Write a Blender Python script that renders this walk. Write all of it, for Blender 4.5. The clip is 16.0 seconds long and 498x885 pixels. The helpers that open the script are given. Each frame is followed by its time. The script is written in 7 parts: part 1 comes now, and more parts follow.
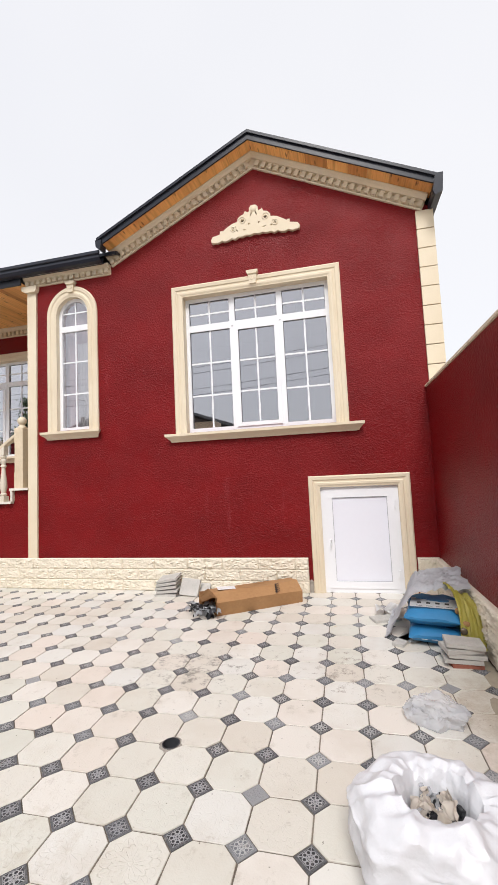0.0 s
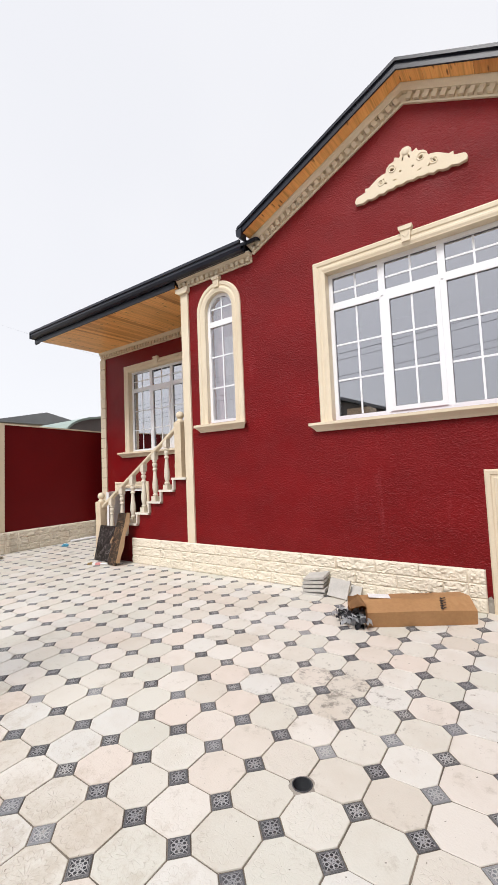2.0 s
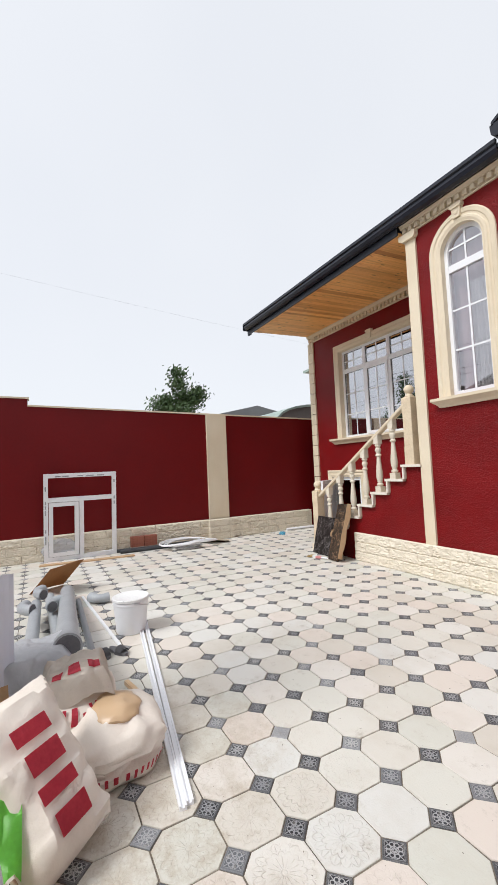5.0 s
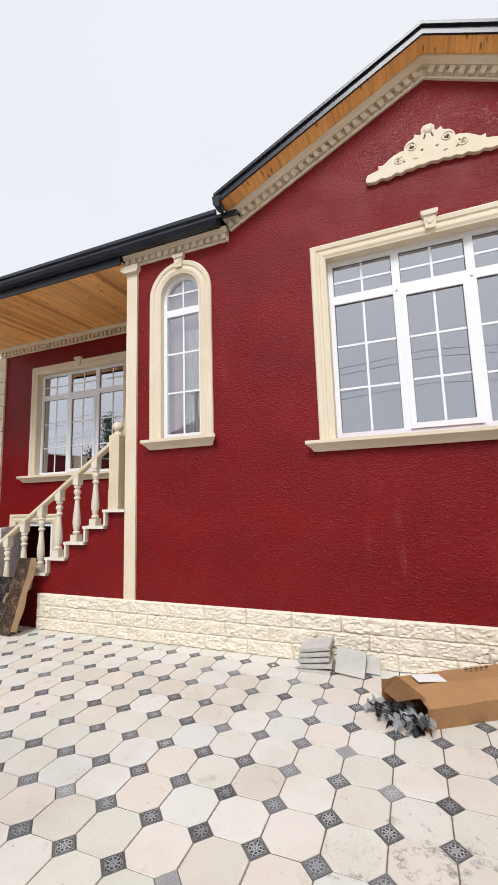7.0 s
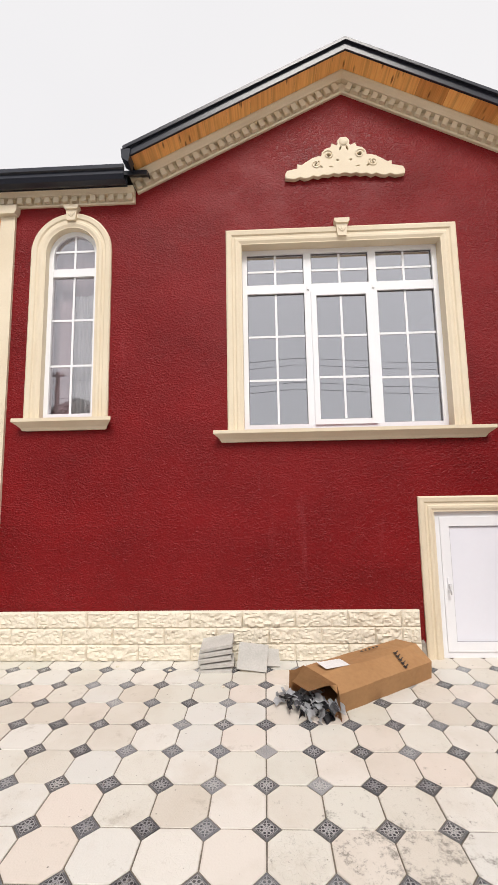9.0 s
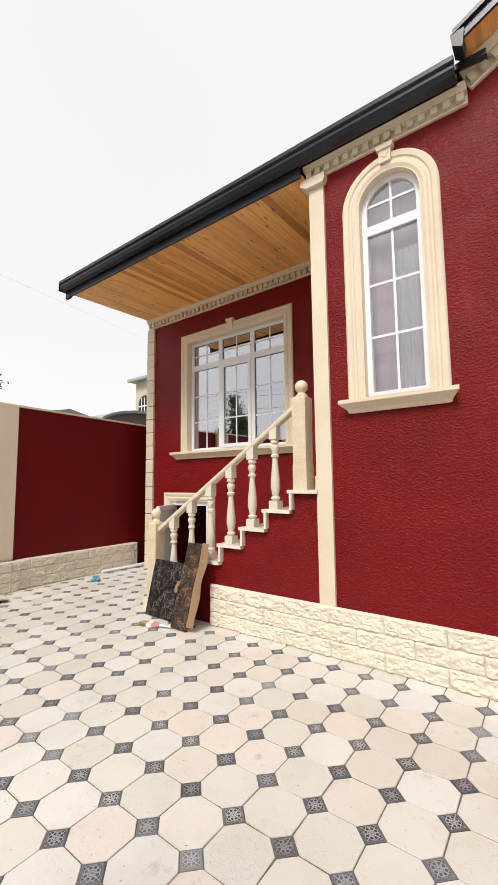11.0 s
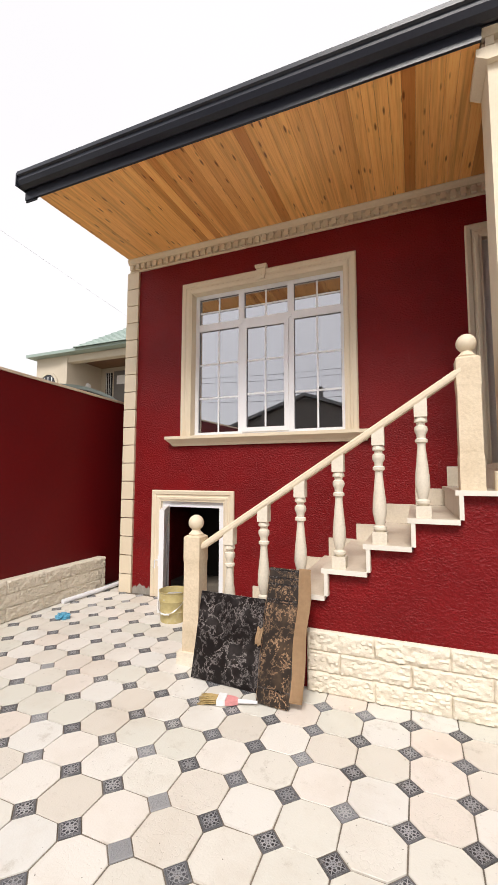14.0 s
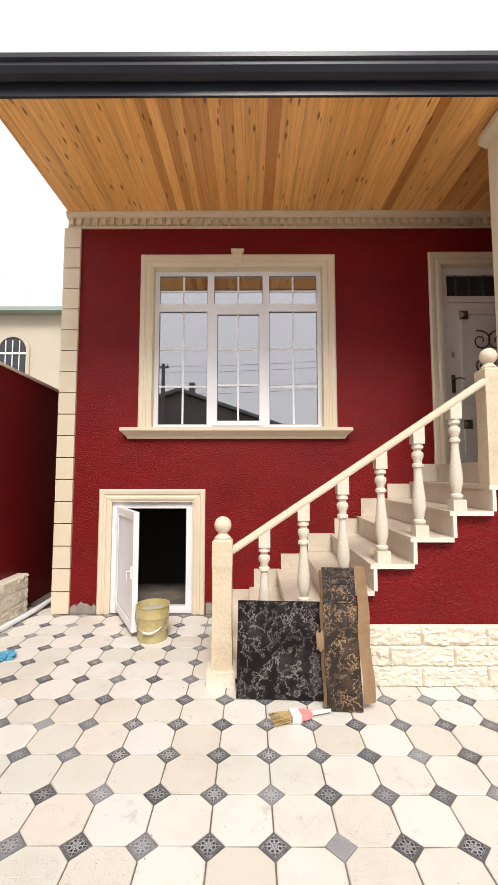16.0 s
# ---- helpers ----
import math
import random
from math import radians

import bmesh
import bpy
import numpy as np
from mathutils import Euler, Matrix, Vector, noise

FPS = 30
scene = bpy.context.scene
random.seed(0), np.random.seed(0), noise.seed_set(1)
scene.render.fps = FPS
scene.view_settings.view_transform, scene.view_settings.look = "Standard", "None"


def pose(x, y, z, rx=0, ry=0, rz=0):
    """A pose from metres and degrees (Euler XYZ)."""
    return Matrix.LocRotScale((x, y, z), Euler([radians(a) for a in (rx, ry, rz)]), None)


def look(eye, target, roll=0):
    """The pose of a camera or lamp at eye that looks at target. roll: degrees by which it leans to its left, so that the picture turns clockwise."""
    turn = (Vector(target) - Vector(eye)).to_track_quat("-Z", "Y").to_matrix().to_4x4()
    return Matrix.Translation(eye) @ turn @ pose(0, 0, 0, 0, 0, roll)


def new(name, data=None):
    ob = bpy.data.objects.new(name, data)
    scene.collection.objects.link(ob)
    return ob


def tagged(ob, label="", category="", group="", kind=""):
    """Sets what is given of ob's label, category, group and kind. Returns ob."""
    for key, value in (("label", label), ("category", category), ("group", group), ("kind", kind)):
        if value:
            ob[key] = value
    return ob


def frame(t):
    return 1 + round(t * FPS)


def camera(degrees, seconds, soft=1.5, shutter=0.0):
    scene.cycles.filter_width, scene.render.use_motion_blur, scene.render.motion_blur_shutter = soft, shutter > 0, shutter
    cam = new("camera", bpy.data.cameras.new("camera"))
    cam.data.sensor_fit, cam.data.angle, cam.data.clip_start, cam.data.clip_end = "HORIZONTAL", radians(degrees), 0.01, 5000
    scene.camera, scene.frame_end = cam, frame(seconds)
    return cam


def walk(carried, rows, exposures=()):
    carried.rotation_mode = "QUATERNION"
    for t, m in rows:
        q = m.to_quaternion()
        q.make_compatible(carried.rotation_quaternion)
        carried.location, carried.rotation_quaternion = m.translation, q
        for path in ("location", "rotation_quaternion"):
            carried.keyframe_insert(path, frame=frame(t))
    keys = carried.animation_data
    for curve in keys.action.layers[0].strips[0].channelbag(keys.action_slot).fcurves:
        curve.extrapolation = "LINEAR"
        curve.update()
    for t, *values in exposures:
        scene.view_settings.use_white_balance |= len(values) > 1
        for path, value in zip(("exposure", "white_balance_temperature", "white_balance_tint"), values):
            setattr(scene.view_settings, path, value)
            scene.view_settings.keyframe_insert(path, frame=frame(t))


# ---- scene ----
cam = camera(62.9, 16.0)
PATH = [
    (0, (0.368, 0.077, 1.535), (-0.07, 2.022, 1.694), -2.7),
    (0.5, (0.31, 0.255, 1.543), (-0.199, 2.183, 1.698), -2.8),
    (1, (0.244, 0.424, 1.563), (-0.393, 2.313, 1.72), -2.8),
    (1.5, (0.273, 0.491, 1.565), (-0.579, 2.294, 1.715), -2.7),
    (2, (0.359, 0.526, 1.578), (-0.779, 2.165, 1.712), -2.4),
    (2.5, (0.409, 0.543, 1.566), (-1.02, 1.938, 1.681), -2.4),
    (3, (0.366, 0.523, 1.573), (-1.293, 1.638, 1.664), -2.5),
    (3.2, (0.305, 0.516, 1.564), (-1.415, 1.533, 1.652), -2.5),
    (3.7, (0.066, 0.609, 1.558), (-1.763, 1.411, 1.656), -2.5),
    (4.25, (-0.196, 0.712, 1.55), (-2.052, 1.449, 1.66), -2.5),
    (4.8, (-0.459, 0.814, 1.543), (-2.266, 1.663, 1.665), -2.5),
    (5.3, (-0.698, 0.907, 1.537), (-2.377, 1.986, 1.669), -2.5),
    (5.5, (-0.795, 0.934, 1.57), (-2.397, 2.124, 1.704), -2.5),
    (6, (-0.946, 1.015, 1.591), (-2.298, 2.48, 1.762), -2.4),
    (6.5, (-1.029, 1.165, 1.591), (-2.074, 2.856, 1.816), -2.0),
    (7, (-1.053, 1.296, 1.588), (-1.775, 3.142, 1.859), -1.7),
    (7.5, (-1.12, 1.304, 1.58), (-1.524, 3.241, 1.872), -1.5),
    (8, (-1.194, 1.252, 1.577), (-1.297, 3.23, 1.852), -1.3),
    (8.2, (-1.272, 1.262, 1.538), (-1.231, 3.242, 1.817), -0.9),
    (8.7, (-1.439, 1.372, 1.547), (-1.388, 3.355, 1.802), -0.97),
    (9.25, (-1.623, 1.493, 1.556), (-1.928, 3.457, 1.784), -1.05),
    (9.8, (-1.808, 1.614, 1.566), (-2.571, 3.451, 1.767), -1.13),
    (10.3, (-1.975, 1.724, 1.575), (-3.013, 3.424, 1.752), -1.2),
    (10.5, (-2.098, 1.766, 1.568), (-3.2, 3.426, 1.741), -1.0),
    (11, (-2.496, 1.893, 1.579), (-3.686, 3.488, 1.774), -0.6),
    (11.5, (-2.924, 1.955, 1.547), (-4.112, 3.551, 1.752), -0.2),
    (12, (-3.289, 2.01, 1.559), (-4.432, 3.64, 1.756), -0.1),
    (12.5, (-3.711, 2.095, 1.577), (-4.805, 3.759, 1.759), 0.3),
    (13, (-4.13, 2.128, 1.558), (-5.142, 3.844, 1.733), 0.4),
    (13.5, (-4.494, 2.202, 1.552), (-5.396, 3.978, 1.724), 0.4),
    (14, (-4.888, 2.279, 1.584), (-5.643, 4.123, 1.755), 0.2),
    (14.5, (-5.295, 2.282, 1.588), (-5.862, 4.193, 1.751), 0.1),
    (15, (-5.671, 2.326, 1.587), (-6.048, 4.284, 1.748), 0.1),
    (15.5, (-6.069, 2.316, 1.599), (-6.259, 4.301, 1.753), 0.2),
    (16, (-6.488, 2.225, 1.586), (-6.496, 4.219, 1.741), -0.0),
]
walk(cam, [(t, look(eye, target, roll)) for t, eye, target, roll in PATH], [(0.0, 0.5, 6300, 12), (3.2, 0.5, 6300, 12), (5.5, 0.42, 6100, 10), (6.5, 0.45, 6060, 10), (8.0, 0.45, 6450, 12), (11.0, 0.53, 6550, 12), (14.0, 0.65, 6550, 13), (16.0, 0.77, 6550, 13)])


# ---- world, sun, exposure ----
world = bpy.data.worlds.new("overcast_sky")
scene.world = world
world.use_nodes = True
wt = world.node_tree
wt.nodes.clear()
w_out = wt.nodes.new("ShaderNodeOutputWorld")
w_bg = wt.nodes.new("ShaderNodeBackground")
w_sky = wt.nodes.new("ShaderNodeTexSky")
w_sky.sky_type, w_sky.sun_disc = "NISHITA", False
w_sky.sun_elevation, w_sky.sun_rotation = radians(50), radians(186)
w_skybg = wt.nodes.new("ShaderNodeBackground")
w_skybg.inputs["Strength"].default_value = 0.1
w_co = wt.nodes.new("ShaderNodeTexCoord")
w_no = wt.nodes.new("ShaderNodeTexNoise")
w_no.inputs["Scale"].default_value, w_no.inputs["Detail"].default_value = 1.3, 3.0
w_rp = wt.nodes.new("ShaderNodeValToRGB")
w_rp.color_ramp.elements[0].position, w_rp.color_ramp.elements[0].color = 0.3, (0.90, 0.895, 0.89, 1)
w_rp.color_ramp.elements[1].position, w_rp.color_ramp.elements[1].color = 0.6, (0.945, 0.935, 0.92, 1)
w_mix = wt.nodes.new("ShaderNodeMixShader")
w_mix.inputs[0].default_value = 0.9
w_bg.inputs["Strength"].default_value = 0.76
wt.links.new(w_co.outputs["Generated"], w_no.inputs["Vector"])
wt.links.new(w_no.outputs["Fac"], w_rp.inputs["Fac"])
wt.links.new(w_rp.outputs["Color"], w_bg.inputs["Color"])
wt.links.new(w_sky.outputs["Color"], w_skybg.inputs["Color"])
wt.links.new(w_skybg.outputs[0], w_mix.inputs[1])
wt.links.new(w_bg.outputs[0], w_mix.inputs[2])
wt.links.new(w_mix.outputs[0], w_out.inputs["Surface"])

sun = new("sun", bpy.data.lights.new("sun", "SUN"))
sun.data.energy, sun.data.angle, sun.data.color = 2.1, radians(20), (1.0, 0.96, 0.9)
sun.matrix_world = look((0, 0, 20), (-1.75, 16.7, 0))


# ---- materials ----
def nodes_of(name):
    m = bpy.data.materials.new(name)
    m.use_nodes = True
    nt = m.node_tree
    b = nt.nodes["Principled BSDF"]
    return m, nt, b


def mapped(nt, scale=(1, 1, 1), kind="Object"):
    co = nt.nodes.new("ShaderNodeTexCoord")
    mp = nt.nodes.new("ShaderNodeMapping")
    mp.inputs["Scale"].default_value = scale
    nt.links.new(co.outputs[kind], mp.inputs["Vector"])
    return mp.outputs["Vector"]


def noise_of(nt, vec, scale, detail=4, rough=0.55):
    n = nt.nodes.new("ShaderNodeTexNoise")
    n.inputs["Scale"].default_value, n.inputs["Detail"].default_value, n.inputs["Roughness"].default_value = scale, detail, rough
    nt.links.new(vec, n.inputs["Vector"])
    return n.outputs["Fac"]


def ramp(nt, fac, stops):
    r = nt.nodes.new("ShaderNodeValToRGB")
    e = r.color_ramp.elements
    while len(e) < len(stops):
        e.new(0.5)
    for k, (p, c) in zip(e, stops):
        k.position, k.color = p, (*c, 1) if len(c) == 3 else c
    nt.links.new(fac, r.inputs["Fac"])
    return r.outputs["Color"]


def blend(nt, fac, a, b, mode="MIX"):
    m = nt.nodes.new("ShaderNodeMix")
    m.data_type, m.blend_type = "RGBA", mode
    for sock, v in ((m.inputs[0], fac), (m.inputs[6], a), (m.inputs[7], b)):
        if isinstance(v, (int, float)):
            sock.default_value = v
        elif isinstance(v, tuple):
            sock.default_value = (*v, 1)
        else:
            nt.links.new(v, sock)
    return m.outputs[2]


def calc(nt, op, a, b=None, c=None):
    m = nt.nodes.new("ShaderNodeMath")
    m.operation = op
    for sock, v in zip(m.inputs, (a, b, c)):
        if isinstance(v, (int, float)):
            sock.default_value = v
        elif v is not None:
            nt.links.new(v, sock)
    return m.outputs[0]


def bumped(nt, b, height, strength, distance):
    u = nt.nodes.new("ShaderNodeBump")
    u.inputs["Strength"].default_value, u.inputs["Distance"].default_value = strength, distance
    nt.links.new(height, u.inputs["Height"])
    nt.links.new(u.outputs[0], b.inputs["Normal"])


def surface(name, c1, c2, scale, rough, bump=0.3, dist=0.002, fine=60, metal=0.0, dirt=None, stretch=(1, 1, 1), spec=0.5, grain=0.25):
    """A material with two scales of variation: broad blotches between c1 and c2, fine grain in the relief."""
    m, nt, b = nodes_of(name)
    v = mapped(nt, stretch)
    big = noise_of(nt, v, scale, 5)
    col = ramp(nt, big, [(0.3, c1), (0.7, c2)])
    small = noise_of(nt, v, fine, 3)
    col = blend(nt, grain, col, ramp(nt, small, [(0.25, tuple(0.7 * x for x in c1)), (0.75, tuple(min(1, 1.15 * x) for x in c2))]))
    if dirt:
        spots = noise_of(nt, v, scale * 2.7, 6, 0.7)
        col = blend(nt, ramp(nt, spots, [(0.56, (0, 0, 0)), (0.75, (0.8, 0.8, 0.8))]), col, dirt)
    nt.links.new(col, b.inputs["Base Color"])
    b.inputs["Roughness"].default_value, b.inputs["Metallic"].default_value = rough, metal
    b.inputs["Specular IOR Level"].default_value = spec
    bumped(nt, b, small, bump, dist)
    return m


def stucco_material():
    """Dark red paint over rough-cast render: short wavy ridges, sheen on the peaks put in as lighter red, with pale
    scuffs.
    """
    m, nt, b = nodes_of("red_stucco")
    v = mapped(nt, (1.0, 1.0, 1.35))
    warp = noise_of(nt, v, 9, 2)
    vo = nt.nodes.new("ShaderNodeTexNoise")
    vo.inputs["Scale"].default_value, vo.inputs["Detail"].default_value, vo.inputs["Distortion"].default_value = 46, 3, 0.3
    nt.links.new(v, vo.inputs["Vector"])
    ridges = ramp(nt, vo.outputs["Fac"], [(0.40, (0, 0, 0)), (0.72, (1, 1, 1))])
    fine = noise_of(nt, v, 160, 3)
    patch = noise_of(nt, v, 1.3, 4)
    col = ramp(nt, patch, [(0.3, (0.138, 0.0036, 0.0046)), (0.7, (0.192, 0.0054, 0.0068))])
    col = blend(nt, calc(nt, "MULTIPLY", ridges, 0.35), col, (0.25, 0.0075, 0.0105))
    streak = noise_of(nt, mapped(nt, (5, 5, 0.7)), 1.6, 6, 0.7)
    col = blend(nt, calc(nt, "MULTIPLY", ramp(nt, streak, [(0.62, (0, 0, 0)), (0.8, (1, 1, 1))]), 0.22), col, (0.40, 0.10, 0.11))
    nt.links.new(col, b.inputs["Base Color"])
    b.inputs["Roughness"].default_value = 0.40
    b.inputs["Specular IOR Level"].default_value = 0.20
    h = calc(nt, "ADD", calc(nt, "ADD", calc(nt, "MULTIPLY", calc(nt, "MULTIPLY", ridges, ramp(nt, noise_of(nt, v, 3.2, 4), [(0.30, (0.45, 0.45, 0.45)), (0.66, (1, 1, 1))])), 0.9), calc(nt, "MULTIPLY", warp, 0.5)), calc(nt, "MULTIPLY", fine, 0.15))
    bumped(nt, b, h, 0.85, 0.0085)
    return m


def wood_material(name, light, dark, knots=True):
    """Varnished pine, one tone per plank, grain along x of the UV map."""
    m, nt, b = nodes_of(name)
    uv = mapped(nt, (1, 1, 1), "UV")
    geo = nt.nodes.new("ShaderNodeNewGeometry")
    rnd = geo.outputs["Random Per Island"]
    sh = nt.nodes.new("ShaderNodeVectorMath")
    sh.operation = "ADD"
    comb = nt.nodes.new("ShaderNodeCombineXYZ")
    nt.links.new(calc(nt, "MULTIPLY", rnd, 37.0), comb.inputs[0])
    nt.links.new(calc(nt, "MULTIPLY", rnd, 91.0), comb.inputs[1])
    nt.links.new(uv, sh.inputs[0])
    nt.links.new(comb.outputs[0], sh.inputs[1])
    mp = nt.nodes.new("ShaderNodeMapping")
    mp.inputs["Scale"].default_value = (1.2, 30, 1)
    nt.links.new(sh.outputs[0], mp.inputs["Vector"])
    grain = noise_of(nt, mp.outputs[0], 2.2, 5, 0.6)
    col = ramp(nt, grain, [(0.25, dark), (0.55, light), (0.85, tuple(min(1, 1.15 * c) for c in light))])
    tone = ramp(nt, rnd, [(0.0, (0.60, 0.44, 0.34)), (0.16, (0.74, 0.60, 0.50)), (0.28, (0.97, 0.93, 0.90)), (0.7, (1.05, 1.03, 1.0)), (1.0, (1.16, 1.16, 1.12))])
    col = blend(nt, 1.0, col, tone, "MULTIPLY")
    streak = nt.nodes.new("ShaderNodeMapping")
    streak.inputs["Scale"].default_value = (0.5, 16, 1)
    nt.links.new(sh.outputs[0], streak.inputs["Vector"])
    col = blend(nt, ramp(nt, noise_of(nt, streak.outputs[0], 1.0, 3), [(0.50, (0, 0, 0)), (0.72, (0.6, 0.6, 0.6))]), col, tuple(0.6 * c for c in dark))
    if knots:
        mk = nt.nodes.new("ShaderNodeMapping")
        mk.inputs["Scale"].default_value = (1.6, 7, 1)
        nt.links.new(sh.outputs[0], mk.inputs["Vector"])
        vo = nt.nodes.new("ShaderNodeTexVoronoi")
        vo.inputs["Scale"].default_value = 2.0
        nt.links.new(mk.outputs[0], vo.inputs["Vector"])
        k = ramp(nt, vo.outputs["Distance"], [(0.08, (1, 1, 1)), (0.19, (0, 0, 0))])
        col = blend(nt, calc(nt, "MULTIPLY", k, 0.85), col, (0.13, 0.036, 0.008))
    nt.links.new(col, b.inputs["Base Color"])
    b.inputs["Roughness"].default_value = 0.34
    bumped(nt, b, grain, 0.2, 0.002)
    return m


def polar(nt):
    """Radius and angle round the middle of a piece, from its UV map in metres."""
    co = nt.nodes.new("ShaderNodeTexCoord")
    se = nt.nodes.new("ShaderNodeSeparateXYZ")
    nt.links.new(co.outputs["UV"], se.inputs[0])
    x, y = se.outputs[0], se.outputs[1]
    r = calc(nt, "SQRT", calc(nt, "ADD", calc(nt, "MULTIPLY", x, x), calc(nt, "MULTIPLY", y, y)))
    return x, y, r, calc(nt, "ARCTAN2", y, x)


def piece_random(nt, k=1.0):
    geo = nt.nodes.new("ShaderNodeNewGeometry")
    inf = nt.nodes.new("ShaderNodeObjectInfo")
    return calc(nt, "FRACT", calc(nt, "MULTIPLY", calc(nt, "ADD", geo.outputs["Random Per Island"], inf.outputs["Random"]), k))


def world_vec(nt):
    return nt.nodes.new("ShaderNodeNewGeometry").outputs["Position"]


def band_of(nt, v, lo, hi, soft):
    """1 where v lies between lo and hi, falling off over soft on both sides."""
    up = calc(nt, "DIVIDE", calc(nt, "SUBTRACT", v, lo), soft)
    down = calc(nt, "DIVIDE", calc(nt, "SUBTRACT", hi, v), soft)
    m = calc(nt, "MINIMUM", calc(nt, "MINIMUM", up, down), 1.0)
    return calc(nt, "MAXIMUM", m, 0.0)


def line_of(nt, d, half):
    """1 on the line where d is 0, falling to 0 at half."""
    return calc(nt, "MAXIMUM", calc(nt, "SUBTRACT", 1.0, calc(nt, "DIVIDE", calc(nt, "ABSOLUTE", d), half)), 0.0)


def octagon_material():
    """Pale cast-concrete paving: cream, greenish and pinkish tiles, a pressed lacy rosette worn faint on most, dusty stains."""
    m, nt, b = nodes_of("octagon_concrete")
    x, y, r, th = polar(nt)
    rnd, rnd2, rnd3 = piece_random(nt, 1.0), piece_random(nt, 7.31), piece_random(nt, 17.77)
    w = world_vec(nt)
    col = ramp(nt, rnd, [(0.0, (0.60, 0.555, 0.485)), (0.2, (0.66, 0.64, 0.58)), (0.4, (0.60, 0.595, 0.53)), (0.6, (0.67, 0.60, 0.535)), (0.8, (0.69, 0.67, 0.62)), (1.0, (0.64, 0.635, 0.60))])
    col = blend(nt, ramp(nt, noise_of(nt, w, 2.2, 6, 0.65), [(0.48, (0, 0, 0)), (0.78, (0.5, 0.5, 0.5))]), col, (0.50, 0.44, 0.36))
    col = blend(nt, ramp(nt, noise_of(nt, w, 5.5, 9, 0.78), [(0.57, (0, 0, 0)), (0.70, (0.7, 0.7, 0.7))]), col, (0.40, 0.36, 0.30))
    col = blend(nt, ramp(nt, noise_of(nt, w, 45, 3, 0.5), [(0.71, (0, 0, 0)), (0.75, (0.9, 0.9, 0.9))]), col, (0.12, 0.10, 0.08))
    # scuffs of dark mortar by the carton, each with a ragged edge
    sep = nt.nodes.new("ShaderNodeSeparateXYZ")
    nt.links.new(w, sep.inputs[0])

    def nearness(px, py, rad):
        d2 = calc(nt, "ADD", calc(nt, "POWER", calc(nt, "SUBTRACT", sep.outputs[0], px), 2.0), calc(nt, "POWER", calc(nt, "SUBTRACT", sep.outputs[1], py), 2.0))
        return calc(nt, "SUBTRACT", 1.0, calc(nt, "DIVIDE", calc(nt, "SQRT", d2), rad))

    smear = noise_of(nt, w, 8.5, 10, 0.82)
    for px, py, rad, tint in ((-0.9, 3.3, 1.3, (0.20, 0.185, 0.16)), (0.3, 3.4, 0.9, (0.27, 0.23, 0.19))):
        scuff = calc(nt, "ADD", calc(nt, "MULTIPLY", nearness(px, py, rad), 0.20), smear)
        col = blend(nt, ramp(nt, scuff, [(0.685, (0, 0, 0)), (0.765, (0.85, 0.85, 0.85))]), col, tint)
    mud_all = None
    for px, py, rad in ((-1.55, 0.85, 1.6), (1.25, 3.0, 0.8), (-2.9, 1.3, 1.3)):
        near = nearness(px, py, rad)
        mud = calc(nt, "ADD", near, calc(nt, "MULTIPLY", calc(nt, "SUBTRACT", noise_of(nt, w, 6, 8, 0.75), 0.62), 2.4))
        col = blend(nt, ramp(nt, mud, [(0.10, (0, 0, 0)), (0.75, (0.6, 0.6, 0.6))]), col, (0.38, 0.31, 0.22))
        near = calc(nt, "MAXIMUM", near, 0.0)
        mud_all = near if mud_all is None else calc(nt, "MAXIMUM", mud_all, near)
    # pressed rosette: sixteen petals, two scalloped rings, a lacy rim
    petal = calc(nt, "MULTIPLY", line_of(nt, calc(nt, "MULTIPLY", r, calc(nt, "SINE", calc(nt, "MULTIPLY", th, 8.0))), 0.016), band_of(nt, r, 0.014, 0.070, 0.006))
    scallop = line_of(nt, calc(nt, "SUBTRACT", r, calc(nt, "ADD", 0.072, calc(nt, "MULTIPLY", calc(nt, "ABSOLUTE", calc(nt, "COSINE", calc(nt, "MULTIPLY", th, 8.0))), 0.016))), 0.0055)
    rim = line_of(nt, calc(nt, "SUBTRACT", r, calc(nt, "ADD", 0.104, calc(nt, "MULTIPLY", calc(nt, "ABSOLUTE", calc(nt, "SINE", calc(nt, "MULTIPLY", th, 8.0))), 0.020))), 0.0055)
    spokes = calc(nt, "MULTIPLY", line_of(nt, calc(nt, "MULTIPLY", r, calc(nt, "SINE", calc(nt, "MULTIPLY", th, 16.0))), 0.034), band_of(nt, r, 0.084, 0.126, 0.006))
    eye = line_of(nt, calc(nt, "SUBTRACT", r, 0.012), 0.005)
    groove = calc(nt, "MAXIMUM", calc(nt, "MAXIMUM", petal, scallop), calc(nt, "MAXIMUM", calc(nt, "MAXIMUM", rim, eye), calc(nt, "MULTIPLY", spokes, 0.8)))
    worn = ramp(nt, noise_of(nt, w, 22, 6, 0.75), [(0.38, (0.0, 0.0, 0.0)), (0.62, (1, 1, 1))])
    keep = calc(nt, "MINIMUM", calc(nt, "ADD", ramp(nt, rnd2, [(0.30, (0.03, 0.03, 0.03)), (0.62, (0.16, 0.16, 0.16)), (1.0, (0.7, 0.7, 0.7))]), calc(nt, "MULTIPLY", mud_all, 1.1)), 1.0)
    press = calc(nt, "MULTIPLY", calc(nt, "MULTIPLY", groove, worn), keep)
    col = blend(nt, calc(nt, "MULTIPLY", press, calc(nt, "ADD", 0.14, calc(nt, "MULTIPLY", mud_all, 0.65))), col, (0.36, 0.29, 0.22))
